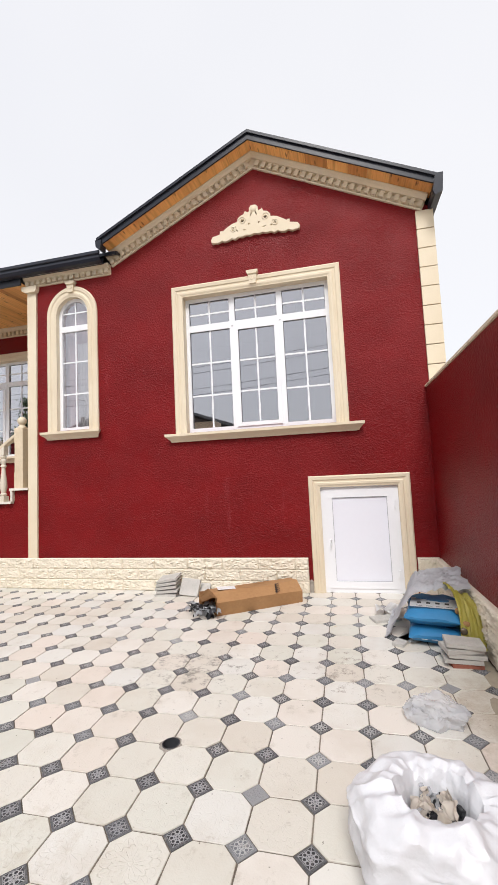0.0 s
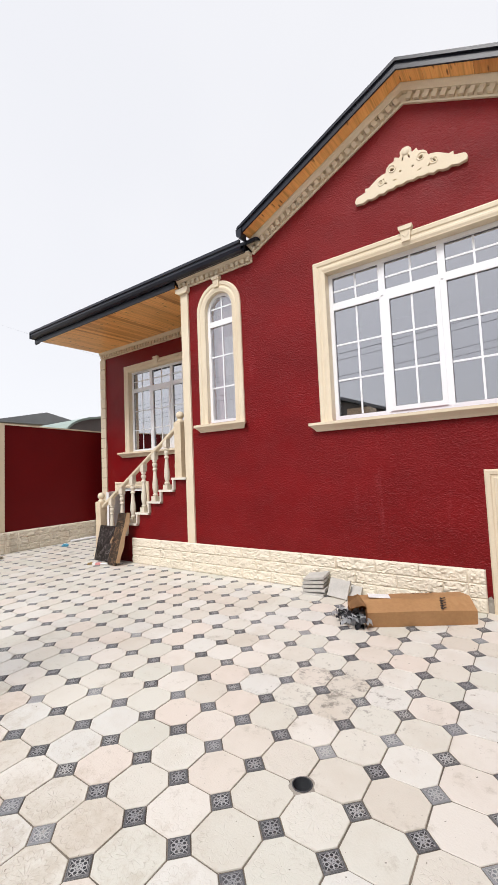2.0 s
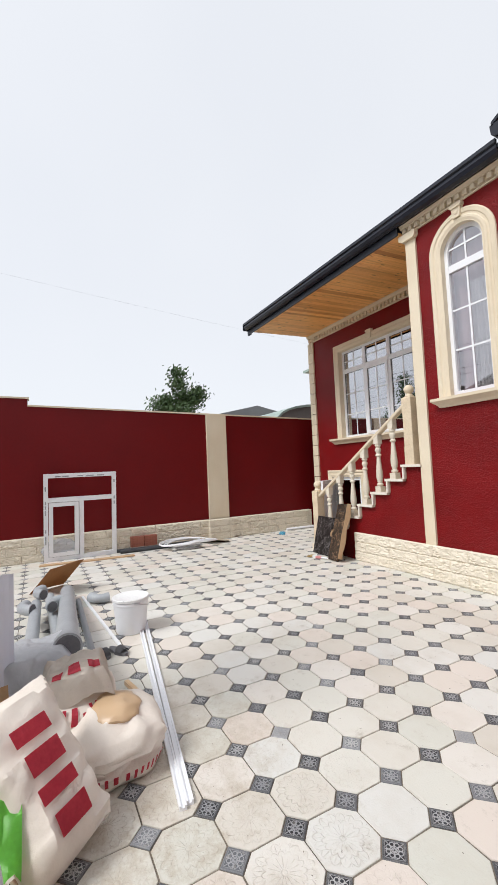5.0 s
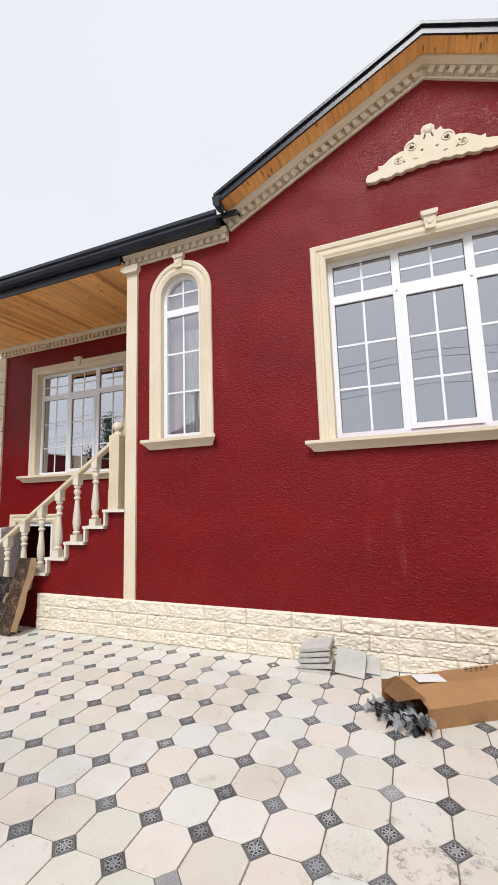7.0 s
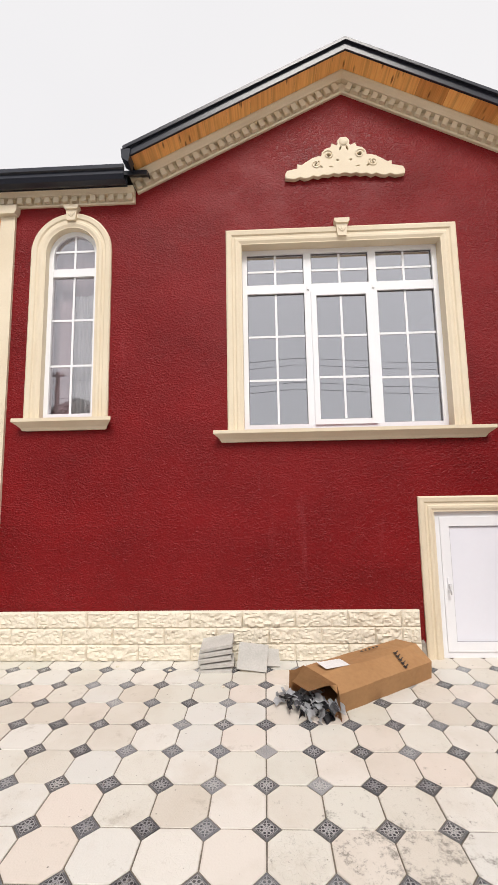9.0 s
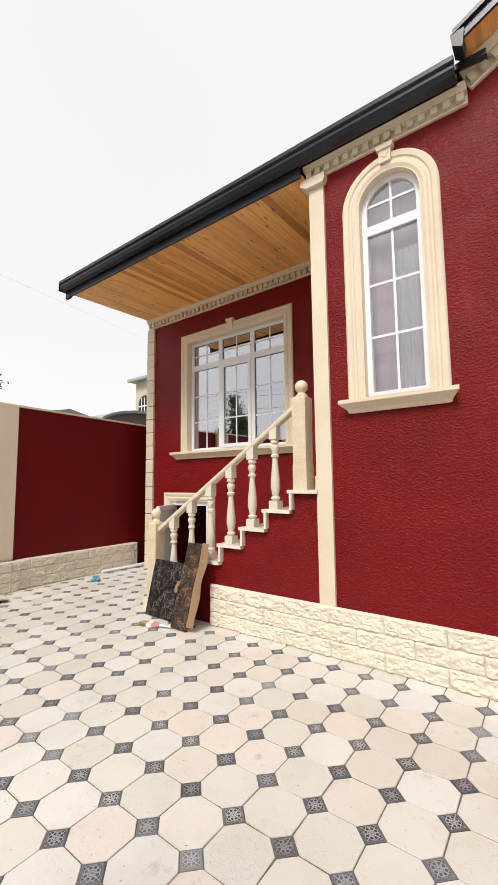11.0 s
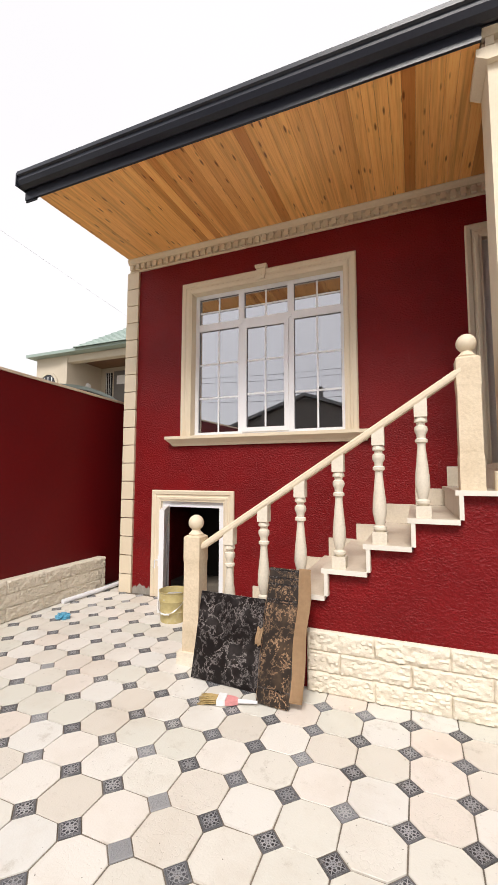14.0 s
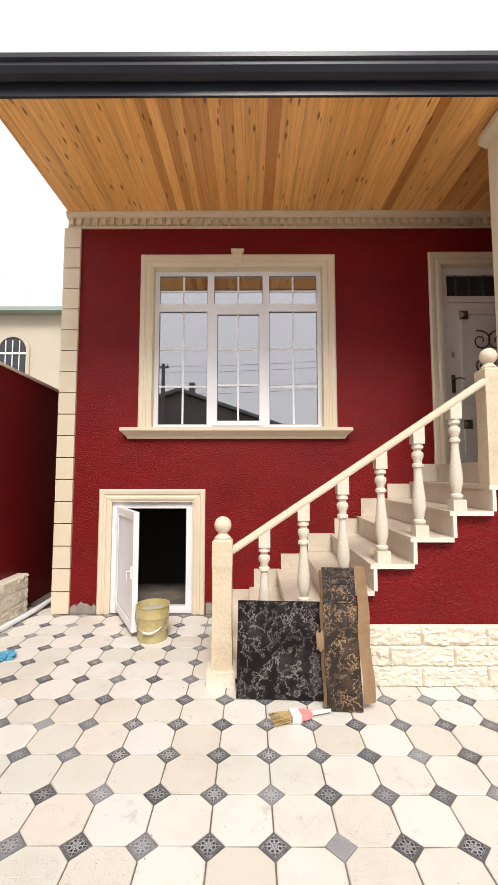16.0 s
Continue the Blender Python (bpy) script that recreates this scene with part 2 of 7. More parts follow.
    # cement dust left along the edges of some pieces
    rimdust = calc(nt, "MULTIPLY", band_of(nt, calc(nt, "MAXIMUM", calc(nt, "ABSOLUTE", x), calc(nt, "ABSOLUTE", y)), 0.128, 0.2, 0.012), ramp(nt, noise_of(nt, w, 14, 6, 0.7), [(0.42, (0, 0, 0)), (0.62, (0.7, 0.7, 0.7))]))
    col = blend(nt, calc(nt, "MULTIPLY", rimdust, rnd3), col, (0.42, 0.37, 0.30))
    nt.links.new(col, b.inputs["Base Color"])
    b.inputs["Roughness"].default_value = 0.55
    h = calc(nt, "ADD", calc(nt, "MULTIPLY", press, -0.8), calc(nt, "MULTIPLY", noise_of(nt, w, 90, 4), 0.3))
    bumped(nt, b, h, 0.6, 0.006)
    return m


def inset_material():
    """Dark grey inset tile: an eight-pointed star ringed by eight dark cells in pale lines, a mottled border, worn pale on some."""
    m, nt, b = nodes_of("inset_tile")
    x, y, r, th = polar(nt)
    rnd, rnd2 = piece_random(nt, 3.7), piece_random(nt, 11.3)
    w = world_vec(nt)
    step = math.pi / 4
    fold = calc(nt, "MULTIPLY", calc(nt, "SUBTRACT", calc(nt, "FRACT", calc(nt, "ADD", calc(nt, "DIVIDE", th, step), 8.0)), 0.5), step)
    cx = calc(nt, "SUBTRACT", calc(nt, "MULTIPLY", r, calc(nt, "COSINE", fold)), 0.0255)
    cy = calc(nt, "MULTIPLY", r, calc(nt, "SINE", fold))
    cell = calc(nt, "SQRT", calc(nt, "ADD", calc(nt, "MULTIPLY", cx, cx), calc(nt, "MULTIPLY", cy, cy)))
    edge = calc(nt, "MAXIMUM", calc(nt, "ABSOLUTE", x), calc(nt, "ABSOLUTE", y))
    lines = calc(nt, "MAXIMUM", line_of(nt, calc(nt, "SUBTRACT", cell, 0.0088), 0.0026), line_of(nt, calc(nt, "SUBTRACT", r, 0.0105), 0.0022))
    rays = calc(nt, "MULTIPLY", line_of(nt, calc(nt, "MULTIPLY", r, calc(nt, "SINE", calc(nt, "MULTIPLY", th, 4.0))), 0.010), band_of(nt, r, 0.003, 0.05, 0.002))
    inner = calc(nt, "LESS_THAN", edge, 0.0365)
    fine = noise_of(nt, w, 260, 2)
    frame_line = line_of(nt, calc(nt, "SUBTRACT", edge, 0.0372), 0.0016)
    border = calc(nt, "MULTIPLY", calc(nt, "SUBTRACT", 1.0, inner), ramp(nt, fine, [(0.35, (0.08, 0.08, 0.08)), (0.65, (0.34, 0.34, 0.34))]))
    pattern = calc(nt, "MAXIMUM", calc(nt, "MULTIPLY", calc(nt, "MINIMUM", calc(nt, "MULTIPLY", calc(nt, "MAXIMUM", lines, rays), 1.8), 1.0), inner), calc(nt, "MAXIMUM", frame_line, border))
    wear = noise_of(nt, w, 28, 5, 0.7)
    dark = ramp(nt, rnd, [(0.0, (0.018, 0.019, 0.022)), (0.5, (0.034, 0.036, 0.042)), (0.75, (0.085, 0.09, 0.10)), (0.9, (0.20, 0.21, 0.225)), (1.0, (0.36, 0.36, 0.36))])
    pale = ramp(nt, rnd2, [(0.0, (0.26, 0.265, 0.275)), (0.6, (0.36, 0.365, 0.375)), (1.0, (0.50, 0.50, 0.49))])
    col = blend(nt, pattern, dark, pale)
    col = blend(nt, ramp(nt, wear, [(0.55, (0, 0, 0)), (0.72, (0.65, 0.65, 0.65))]), col, (0.34, 0.32, 0.29))
    nt.links.new(col, b.inputs["Base Color"])
    b.inputs["Roughness"].default_value = 0.5
    bumped(nt, b, calc(nt, "ADD", pattern, calc(nt, "MULTIPLY", wear, 0.4)), 0.6, 0.003)
    return m


def glass_material(name, tint, gloss):
    """Coated double glazing: a good part of the light is mirrored, the rest passes, faintly grey."""
    m = bpy.data.materials.new(name)
    m.use_nodes = True
    nt = m.node_tree
    nt.nodes.remove(nt.nodes["Principled BSDF"])
    t, g, mx = nt.nodes.new("ShaderNodeBsdfTransparent"), nt.nodes.new("ShaderNodeBsdfGlossy"), nt.nodes.new("ShaderNodeMixShader")
    t.inputs["Color"].default_value = (*tint, 1)
    g.inputs["Color"].default_value, g.inputs["Roughness"].default_value = (0.92, 0.92, 0.95, 1), 0.012
    lw = nt.nodes.new("ShaderNodeLayerWeight")
    lw.inputs["Blend"].default_value = 0.5
    nt.links.new(calc(nt, "ADD", calc(nt, "MULTIPLY", lw.outputs["Facing"], 0.55), gloss), mx.inputs[0])
    nt.links.new(t.outputs[0], mx.inputs[1])
    nt.links.new(g.outputs[0], mx.inputs[2])
    nt.links.new(mx.outputs[0], nt.nodes["Material Output"].inputs["Surface"])
    return m


def marble_material(name, base, vein, scale):
    m, nt, b = nodes_of(name)
    v = mapped(nt)
    vo = nt.nodes.new("ShaderNodeTexNoise")
    vo.inputs["Scale"].default_value, vo.inputs["Detail"].default_value, vo.inputs["Distortion"].default_value = scale, 10, 0.2
    nt.links.new(v, vo.inputs["Vector"])
    vo.inputs["Roughness"].default_value = 0.72
    band = calc(nt, "ABSOLUTE", calc(nt, "SUBTRACT", vo.outputs["Fac"], 0.5))
    gate = ramp(nt, noise_of(nt, v, scale * 0.5, 5), [(0.36, (0.08, 0.08, 0.08)), (0.58, (1, 1, 1))])
    col = blend(nt, calc(nt, "MULTIPLY", ramp(nt, band, [(0.002, (1, 1, 1)), (0.016, (0, 0, 0))]), gate), base, vein)
    col = blend(nt, ramp(nt, noise_of(nt, v, scale * 0.6, 6), [(0.5, (0, 0, 0)), (0.8, (0.5, 0.5, 0.5))]), col, tuple(0.3 * c for c in vein))
    nt.links.new(col, b.inputs["Base Color"])
    b.inputs["Roughness"].default_value = 0.3
    b.inputs["Specular IOR Level"].default_value = 0.3
    return m


def film_material(name, c, rough, alpha=1.0, trans=0.0):
    m, nt, b = nodes_of(name)
    v = mapped(nt)
    n = noise_of(nt, v, 11, 6, 0.62)
    nt.links.new(ramp(nt, n, [(0.3, tuple(0.9 * x for x in c)), (0.7, c)]), b.inputs["Base Color"])
    b.inputs["Roughness"].default_value, b.inputs["Alpha"].default_value = rough, alpha
    b.inputs["Subsurface Weight"].default_value = 0.0
    bumped(nt, b, n, 0.5, 0.014)
    return m


STUCCO = stucco_material()
SMOOTH_RED = surface("smooth_red_paint", (0.120, 0.0040, 0.0052), (0.15, 0.0048, 0.0062), 1.2, 0.45, 0.25, 0.004, 25, spec=0.18)
CREAM = surface("cream_limestone_trim", (0.67, 0.57, 0.415), (0.75, 0.66, 0.505), 1.6, 0.62, 0.15, 0.002, 70, grain=0.12)
ROUGH_CREAM = surface("rough_cream_stone", (0.60, 0.49, 0.34), (0.72, 0.61, 0.45), 5, 0.75, 0.6, 0.006, 40, dirt=(0.5, 0.4, 0.27))
PLINTH = surface("rock_faced_limestone", (0.70, 0.63, 0.50), (0.80, 0.74, 0.62), 5, 0.8, 0.6, 0.006, 60, dirt=(0.63, 0.555, 0.435), stretch=(1, 1, 1.6))
PALE_STONE = surface("pale_turned_stone", (0.64, 0.58, 0.47), (0.74, 0.68, 0.57), 4, 0.55, 0.25, 0.002, 60, dirt=(0.55, 0.47, 0.36))
STEP_STONE = surface("travertine_step", (0.56, 0.49, 0.38), (0.68, 0.61, 0.50), 3, 0.45, 0.15, 0.002, 50, dirt=(0.5, 0.42, 0.32))
WHITE_STONE = surface("white_polished_limestone", (0.70, 0.66, 0.58), (0.77, 0.73, 0.65), 5, 0.5, 0.12, 0.001, 60, grain=0.1)
MORTAR = surface("sandy_mortar_bed", (0.07, 0.06, 0.047), (0.25, 0.21, 0.165), 3, 0.9, 0.6, 0.004, 80)
EARTH = surface("dusty_ground", (0.30, 0.26, 0.20), (0.40, 0.35, 0.27), 0.6, 0.95, 0.5, 0.01, 20)
RAW_CEMENT = surface("raw_cement_render", (0.22, 0.20, 0.17), (0.36, 0.33, 0.29), 6, 0.9, 0.7, 0.008, 50, dirt=(0.5, 0.47, 0.42))
PVC = surface("white_pvc", (0.80, 0.81, 0.84), (0.84, 0.85, 0.87), 2, 0.28, 0.02, 0.001, 30, grain=0.04)
PVC_PANEL = surface("white_pvc_panel", (0.77, 0.78, 0.85), (0.79, 0.80, 0.865), 1, 0.32, 0.02, 0.001, 30, grain=0.03)
SEAL = surface("pale_grey_seal", (0.40, 0.40, 0.43), (0.46, 0.46, 0.49), 8, 0.6)
GASKET = surface("grey_gasket", (0.10, 0.10, 0.11), (0.15, 0.15, 0.16), 8, 0.6)
GUTTER = surface("dark_grey_coated_sheet", (0.016, 0.018, 0.027), (0.024, 0.027, 0.038), 2, 0.30, 0.05, 0.001, 40, spec=0.3)
SOFFIT = wood_material("varnished_pine", (0.92, 0.51, 0.175), (0.72, 0.34, 0.09))
RAW_WOOD = wood_material("weathered_board", (0.46, 0.40, 0.31), (0.27, 0.22, 0.155), True)
PALE_WOOD = wood_material("pale_raw_pine", (0.62, 0.45, 0.28), (0.46, 0.30, 0.16), False)
OCTAGON = octagon_material()
INSET = inset_material()
GLASS = glass_material("window_glass", (0.50, 0.50, 0.52), 0.40)
CLEAR_GLASS = glass_material("clear_window_glass", (0.90, 0.89, 0.90), 0.13)
# pale room plaster darkened in colour, so the rooms look unlit
DARK_ROOM = surface("room_shade_plaster", (0.10, 0.10, 0.10), (0.14, 0.13, 0.13), 1.5, 0.9)
# near-black colour stands in for the darkness inside the cellar
CELLAR_SHADE = surface("cellar_shade", (0.020, 0.019, 0.018), (0.030, 0.028, 0.026), 2, 0.9)
PINK_CLOTH = surface("dusty_pink_cloth", (0.60, 0.46, 0.49), (0.68, 0.53, 0.56), 5, 0.8)
CURTAIN = surface("white_net_curtain", (0.72, 0.72, 0.73), (0.82, 0.82, 0.82), 9, 0.8)
DOOR_GREY = surface("warm_grey_painted_steel", (0.72, 0.685, 0.62), (0.78, 0.745, 0.68), 3, 0.4, 0.1, 0.001, 60)
BRONZE = surface("aged_bronze", (0.10, 0.08, 0.06), (0.17, 0.14, 0.10), 12, 0.4, 0.2, 0.002, 60, metal=0.7)
STEEL = surface("bright_steel", (0.55, 0.55, 0.56), (0.65, 0.65, 0.66), 12, 0.3, 0.1, 0.001, 60, metal=1.0)
BLACK_MARBLE = marble_material("black_veined_marble", (0.009, 0.007, 0.007), (0.34, 0.31, 0.30), 8)
BROWN_MARBLE = marble_material("brown_veined_marble", (0.028, 0.022, 0.018), (0.66, 0.42, 0.25), 11)
CARD = surface("brown_cardboard", (0.33, 0.175, 0.072), (0.40, 0.22, 0.095), 3, 0.75, 0.2, 0.003, 30)
CARD_DARK = surface("kraft_card", (0.46, 0.30, 0.165), (0.54, 0.37, 0.215), 3, 0.75, 0.2, 0.003, 30)
PAPER = surface("white_paper", (0.75, 0.75, 0.75), (0.82, 0.82, 0.81), 6, 0.6)
INK = surface("black_print", (0.02, 0.018, 0.016), (0.035, 0.03, 0.028), 20, 0.6)
RED_INK = surface("red_print", (0.50, 0.030, 0.060), (0.60, 0.06, 0.09), 20, 0.6)
SACK = film_material("woven_plastic_sack", (0.80, 0.73, 0.65), 0.6)
WHITE_FILM = film_material("white_plastic_film", (0.70, 0.71, 0.74), 0.38)
CLEAR_FILM = film_material("clear_plastic_film", (0.70, 0.72, 0.75), 0.2, 0.42)
BLUE_SACK = film_material("blue_paper_sack", (0.030, 0.20, 0.42), 0.4)
YELLOW_FILM = film_material("yellow_foil", (0.62, 0.55, 0.11), 0.3)
BLACK_FILM = film_material("black_crumpled_foil", (0.035, 0.035, 0.04), 0.3)
SILVER_FILM = film_material("silver_crumpled_foil", (0.55, 0.56, 0.58), 0.3)
GREY_TILE = surface("grey_concrete_slab", (0.42, 0.41, 0.38), (0.54, 0.52, 0.49), 5, 0.85, 0.5, 0.004, 60)
YELLOW_TIN = surface("splashed_yellow_tin", (0.42, 0.34, 0.13), (0.55, 0.47, 0.24), 6, 0.5, 0.2, 0.002, 30, dirt=(0.55, 0.53, 0.48))
CEMENT_DUST = surface("dried_cement", (0.36, 0.36, 0.36), (0.48, 0.48, 0.47), 12, 0.9, 0.6, 0.006, 50)
GREY_PIPE = surface("grey_plastic_pipe", (0.33, 0.35, 0.37), (0.40, 0.42, 0.44), 5, 0.4)
DARK_PIPE = surface("dark_rubber_pipe", (0.035, 0.037, 0.042), (0.06, 0.062, 0.068), 5, 0.5)
BRISTLE = surface("straw_bristles", (0.36, 0.25, 0.09), (0.50, 0.37, 0.16), 30, 0.8, 0.8, 0.01, 120)
PINK = surface("pink_plastic", (0.70, 0.28, 0.28), (0.76, 0.34, 0.33), 10, 0.4)
BRICK = surface("red_brick", (0.26, 0.085, 0.055), (0.36, 0.13, 0.085), 6, 0.85, 0.5, 0.004, 50)
BLUE_RAG = film_material("blue_crumpled_film", (0.10, 0.36, 0.52), 0.4)
GREEN_PRINT = surface("green_plastic_print", (0.16, 0.52, 0.05), (0.20, 0.60, 0.08), 10, 0.4)
BEIGE_WALL = surface("beige_house_render", (0.50, 0.44, 0.35), (0.58, 0.52, 0.42), 0.8, 0.85, 0.2, 0.004, 30)
GREEN_ROOF = surface("pale_green_metal_roof", (0.26, 0.34, 0.31), (0.33, 0.41, 0.37), 1.0, 0.45)
BROWN_BOARD = surface("brown_stained_board", (0.12, 0.06, 0.03), (0.18, 0.09, 0.045), 2, 0.6, stretch=(8, 1, 1))
GREY_ROOF = surface("grey_sheet_roof", (0.16, 0.17, 0.18), (0.22, 0.23, 0.24), 1.0, 0.5)
FAR_DARK = surface("dark_weathered_gable", (0.13, 0.12, 0.115), (0.19, 0.18, 0.17), 1.0, 0.8)
BARK = surface("tree_bark", (0.09, 0.07, 0.05), (0.15, 0.12, 0.09), 8, 0.9, 0.7, 0.01, 30)
LEAF = surface("tree_leaf", (0.035, 0.075, 0.022), (0.085, 0.14, 0.045), 2.5, 0.55)
DARK_WINDOW = surface("dark_window_pane", (0.03, 0.033, 0.04), (0.05, 0.054, 0.06), 2, 0.15)


# ---- helpers for shapes ----
def cuboid(bm, x0, x1, y0, y1, z0, z1, m=None):
    """Adds a box between two corners, turned by m if given."""
    vs = [bm.verts.new((x, y, z)) for x in (x0, x1) for y in (y0, y1) for z in (z0, z1)]
    for f in ((0, 1, 3, 2), (4, 6, 7, 5), (0, 4, 5, 1), (2, 3, 7, 6), (0, 2, 6, 4), (1, 5, 7, 3)):
        bm.faces.new([vs[i] for i in f])
    if m:
        bmesh.ops.transform(bm, matrix=m, verts=vs)
    return vs


def prism(bm, outline, axis, a, b):
    """Adds a closed outline, given in the two other axes in order, drawn out along axis from a to b."""
    def place(p, k):
        return {"x": (k, p[0], p[1]), "y": (p[0], k, p[1]), "z": (p[0], p[1], k)}[axis]
    lo = [bm.verts.new(place(p, a)) for p in outline]
    hi = [bm.verts.new(place(p, b)) for p in outline]
    bm.faces.new(lo)
    bm.faces.new(hi[::-1])
    n = len(outline)
    for i in range(n):
        bm.faces.new((lo[i], hi[i], hi[(i + 1) % n], lo[(i + 1) % n]))
    return lo + hi


def lathe(bm, profile, seg=20, m=None):
    """Adds a turned shape from (radius, height) rows."""
    rings = []
    for r, z in profile:
        rings.append([bm.verts.new((r * math.cos(2 * math.pi * k / seg), r * math.sin(2 * math.pi * k / seg), z)) for k in range(seg)])
    for a, b in zip(rings, rings[1:]):
        for k in range(seg):
            bm.faces.new((a[k], a[(k + 1) % seg], b[(k + 1) % seg], b[k]))
    bm.faces.new(rings[0][::-1])
    bm.faces.new(rings[-1])
    vs = [v for ring in rings for v in ring]
    if m:
        bmesh.ops.transform(bm, matrix=m, verts=vs)
    return vs


def sweep(bm, section, path, closed=False):
    """Adds a section of (out, along the wall's normal) drawn along a path of (place, out direction, normal)."""
    rows = []
    for p, o, n in path:
        rows.append([bm.verts.new(Vector(p) + Vector(o) * u + Vector(n) * w) for u, w in section])
    k = len(section)
    pairs = list(zip(rows, rows[1:])) + ([(rows[-1], rows[0])] if closed else [])
    for a, b in pairs:
        for i in range(k):
            bm.faces.new((a[i], a[(i + 1) % k], b[(i + 1) % k], b[i]))
    if not closed:
        bm.faces.new(rows[0][::-1])
        bm.faces.new(rows[-1])


def tube(bm, points, r, seg=8):
    """Adds a round tube along points."""
    pts = [Vector(p) for p in points]
    rows = []
    up = Vector((0.13, 0.21, 0.97))
    for i, p in enumerate(pts):
        d = (pts[min(i + 1, len(pts) - 1)] - pts[max(i - 1, 0)]).normalized()
        s = d.cross(up)
        if s.length < 0.1:
            s = d.cross(Vector((1, 0, 0)))
        s.normalize()
        t = s.cross(d)
        rr = r[i] if isinstance(r, (list, tuple)) else r
        rows.append([bm.verts.new(p + rr * (math.cos(2 * math.pi * k / seg) * s + math.sin(2 * math.pi * k / seg) * t)) for k in range(seg)])
    for a, b in zip(rows, rows[1:]):
        for k in range(seg):
            bm.faces.new((a[k], a[(k + 1) % seg], b[(k + 1) % seg], b[k]))
    bm.faces.new(rows[0][::-1])
    bm.faces.new(rows[-1])


def mesh_of(name, bm, material, smooth=False, bevel=0.0):
    if bevel:
        sharp = [e for e in bm.edges if len(e.link_faces) == 2 and e.calc_face_angle(0) > 0.5]
        bmesh.ops.bevel(bm, geom=sharp, offset=bevel, segments=2, affect="EDGES", clamp_overlap=True)
    bmesh.ops.recalc_face_normals(bm, faces=bm.faces)
    if smooth:
        for f in bm.faces:
            f.smooth = True
        for e in bm.edges:
            if len(e.link_faces) == 2 and e.calc_face_angle(0) > 0.6:
                e.smooth = False
    me = bpy.data.meshes.new(name)
    bm.to_mesh(me)
    bm.free()
    me.materials.append(material)
    return me


def part(name, bm, material, parent=None, label="", smooth=False, bevel=0.0):
    """Links a bmesh as one mesh object, under parent if given."""
    ob = new(name, mesh_of(name, bm, material, smooth, bevel))
    ob.parent = parent
    return tagged(ob, label)


def piece(name, me, parent, m):
    """Links one more object on a shared mesh, at the pose m within its parent."""
    ob = new(name, me)
    ob.parent = parent
    ob.matrix_basis = m
    return ob


def base(name, at=(0, 0, 0), turn=0.0):
    ob = new(name)
    ob.empty_display_size = 0.1
    ob.matrix_basis = pose(*at, 0, 0, turn)
    return ob


def box_part(name, dims, material, parent, label="", bevel=0.003):
    bm = bmesh.new()
    cuboid(bm, *dims)
    return part(name, bm, material, parent, label, bevel=bevel)


def setting(name, bm, material, label, category, **kw):
    return tagged(part(name, bm, material, None, "", **kw), label, category, kind="structure")


# ---- plan, in metres ----
FRONT, PORCH = 5.45, 7.0          # faces of the front wall and of the porch wall
SIDE, FENCE = 1.45, -9.2          # faces of the side boundary walls
APEX_X, SLOPE = -0.605, 0.49
P, X0, Y0 = 0.284, -0.706, 1.54   # paving grid
LEVEL = 1.7                       # floor of the house


def wall_with_holes(bm, x0, x1, z0, z1, y0, y1, holes):
    """A wall along x, built up round rectangular holes (xa, xb, za, zb)."""
    xs = sorted({x0, x1, *[h[0] for h in holes], *[h[1] for h in holes]})
    for a, b in zip(xs, xs[1:]):
        spans, z = [], z0
        for h in sorted([h for h in holes if h[0] <= a and h[1] >= b], key=lambda h: h[2]):
            if h[2] > z:
                spans.append((z, h[2]))
            z = h[3]
        if z < z1:
            spans.append((z, z1))
        for za, zb in spans:
            cuboid(bm, a, b, y0, y1, za, zb)


# ---- ground and large structure ----
bm = bmesh.new()
cuboid(bm, -400, 400, -400, 400, -0.6, -0.25)
setting("ground", bm, EARTH, "dusty bare earth reaching the horizon", "ground")

bm = bmesh.new()
HOLE = (-0.703, 2.396)
for xa, xb, ya, yb in ((-9.25, HOLE[0] - 0.05, -3.5, 9.4), (HOLE[0] + 0.05, 1.5, -3.5, 9.4), (HOLE[0] - 0.05, HOLE[0] + 0.05, -3.5, HOLE[1] - 0.05), (HOLE[0] - 0.05, HOLE[0] + 0.05, HOLE[1] + 0.05, 9.4)):
    cuboid(bm, xa, xb, ya, yb, -0.25, -0.006)
paving = setting("floor", bm, MORTAR, "courtyard paved with pale octagonal tiles and dark inset squares on sandy mortar", "paving")

GW = (-1.735, 0.345, 2.165, 4.14)     # gable window opening
PW = (-7.675, -5.61, 2.12, 4.105)    # porch window opening
AW_X, AW_R, AW_Z0, AW_Z1 = -3.54, 0.285, 2.335, 4.13
HG = (0.06, 1.04, 0.0, 1.345)     # front hatch opening
HP = (-8.11, -7.15, 0.0, 1.275)   # porch hatch opening
DR = (-4.19, -3.0, LEVEL, 4.13)    # entrance door opening

bm = bmesh.new()
wall_with_holes(bm, -4.30, 1.66, 0.0, 4.50, FRONT, FRONT + 0.28, [(AW_X - AW_R, AW_X + AW_R, AW_Z0, 4.50), GW, HG])
arc = [(AW_X + AW_R * math.cos(a), AW_Z1 + AW_R * math.sin(a)) for a in [math.pi * k / 16 for k in range(17)]]
prism(bm, [(AW_X + AW_R, 4.50), *arc, (AW_X - AW_R, 4.50)][::-1], "y", FRONT, FRONT + 0.28)
prism(bm, [(-4.30, 4.50), (1.66, 4.50), (1.66, 4.86), (APEX_X, 4.86 + 2.265 * SLOPE), (-2.87, 4.86), (-2.87, 4.80), (-4.30, 4.80)], "y", FRONT, FRONT + 0.28)
wall_front = setting("wall_front", bm, STUCCO, "dark red rough-cast front wall with a gable", "wall")

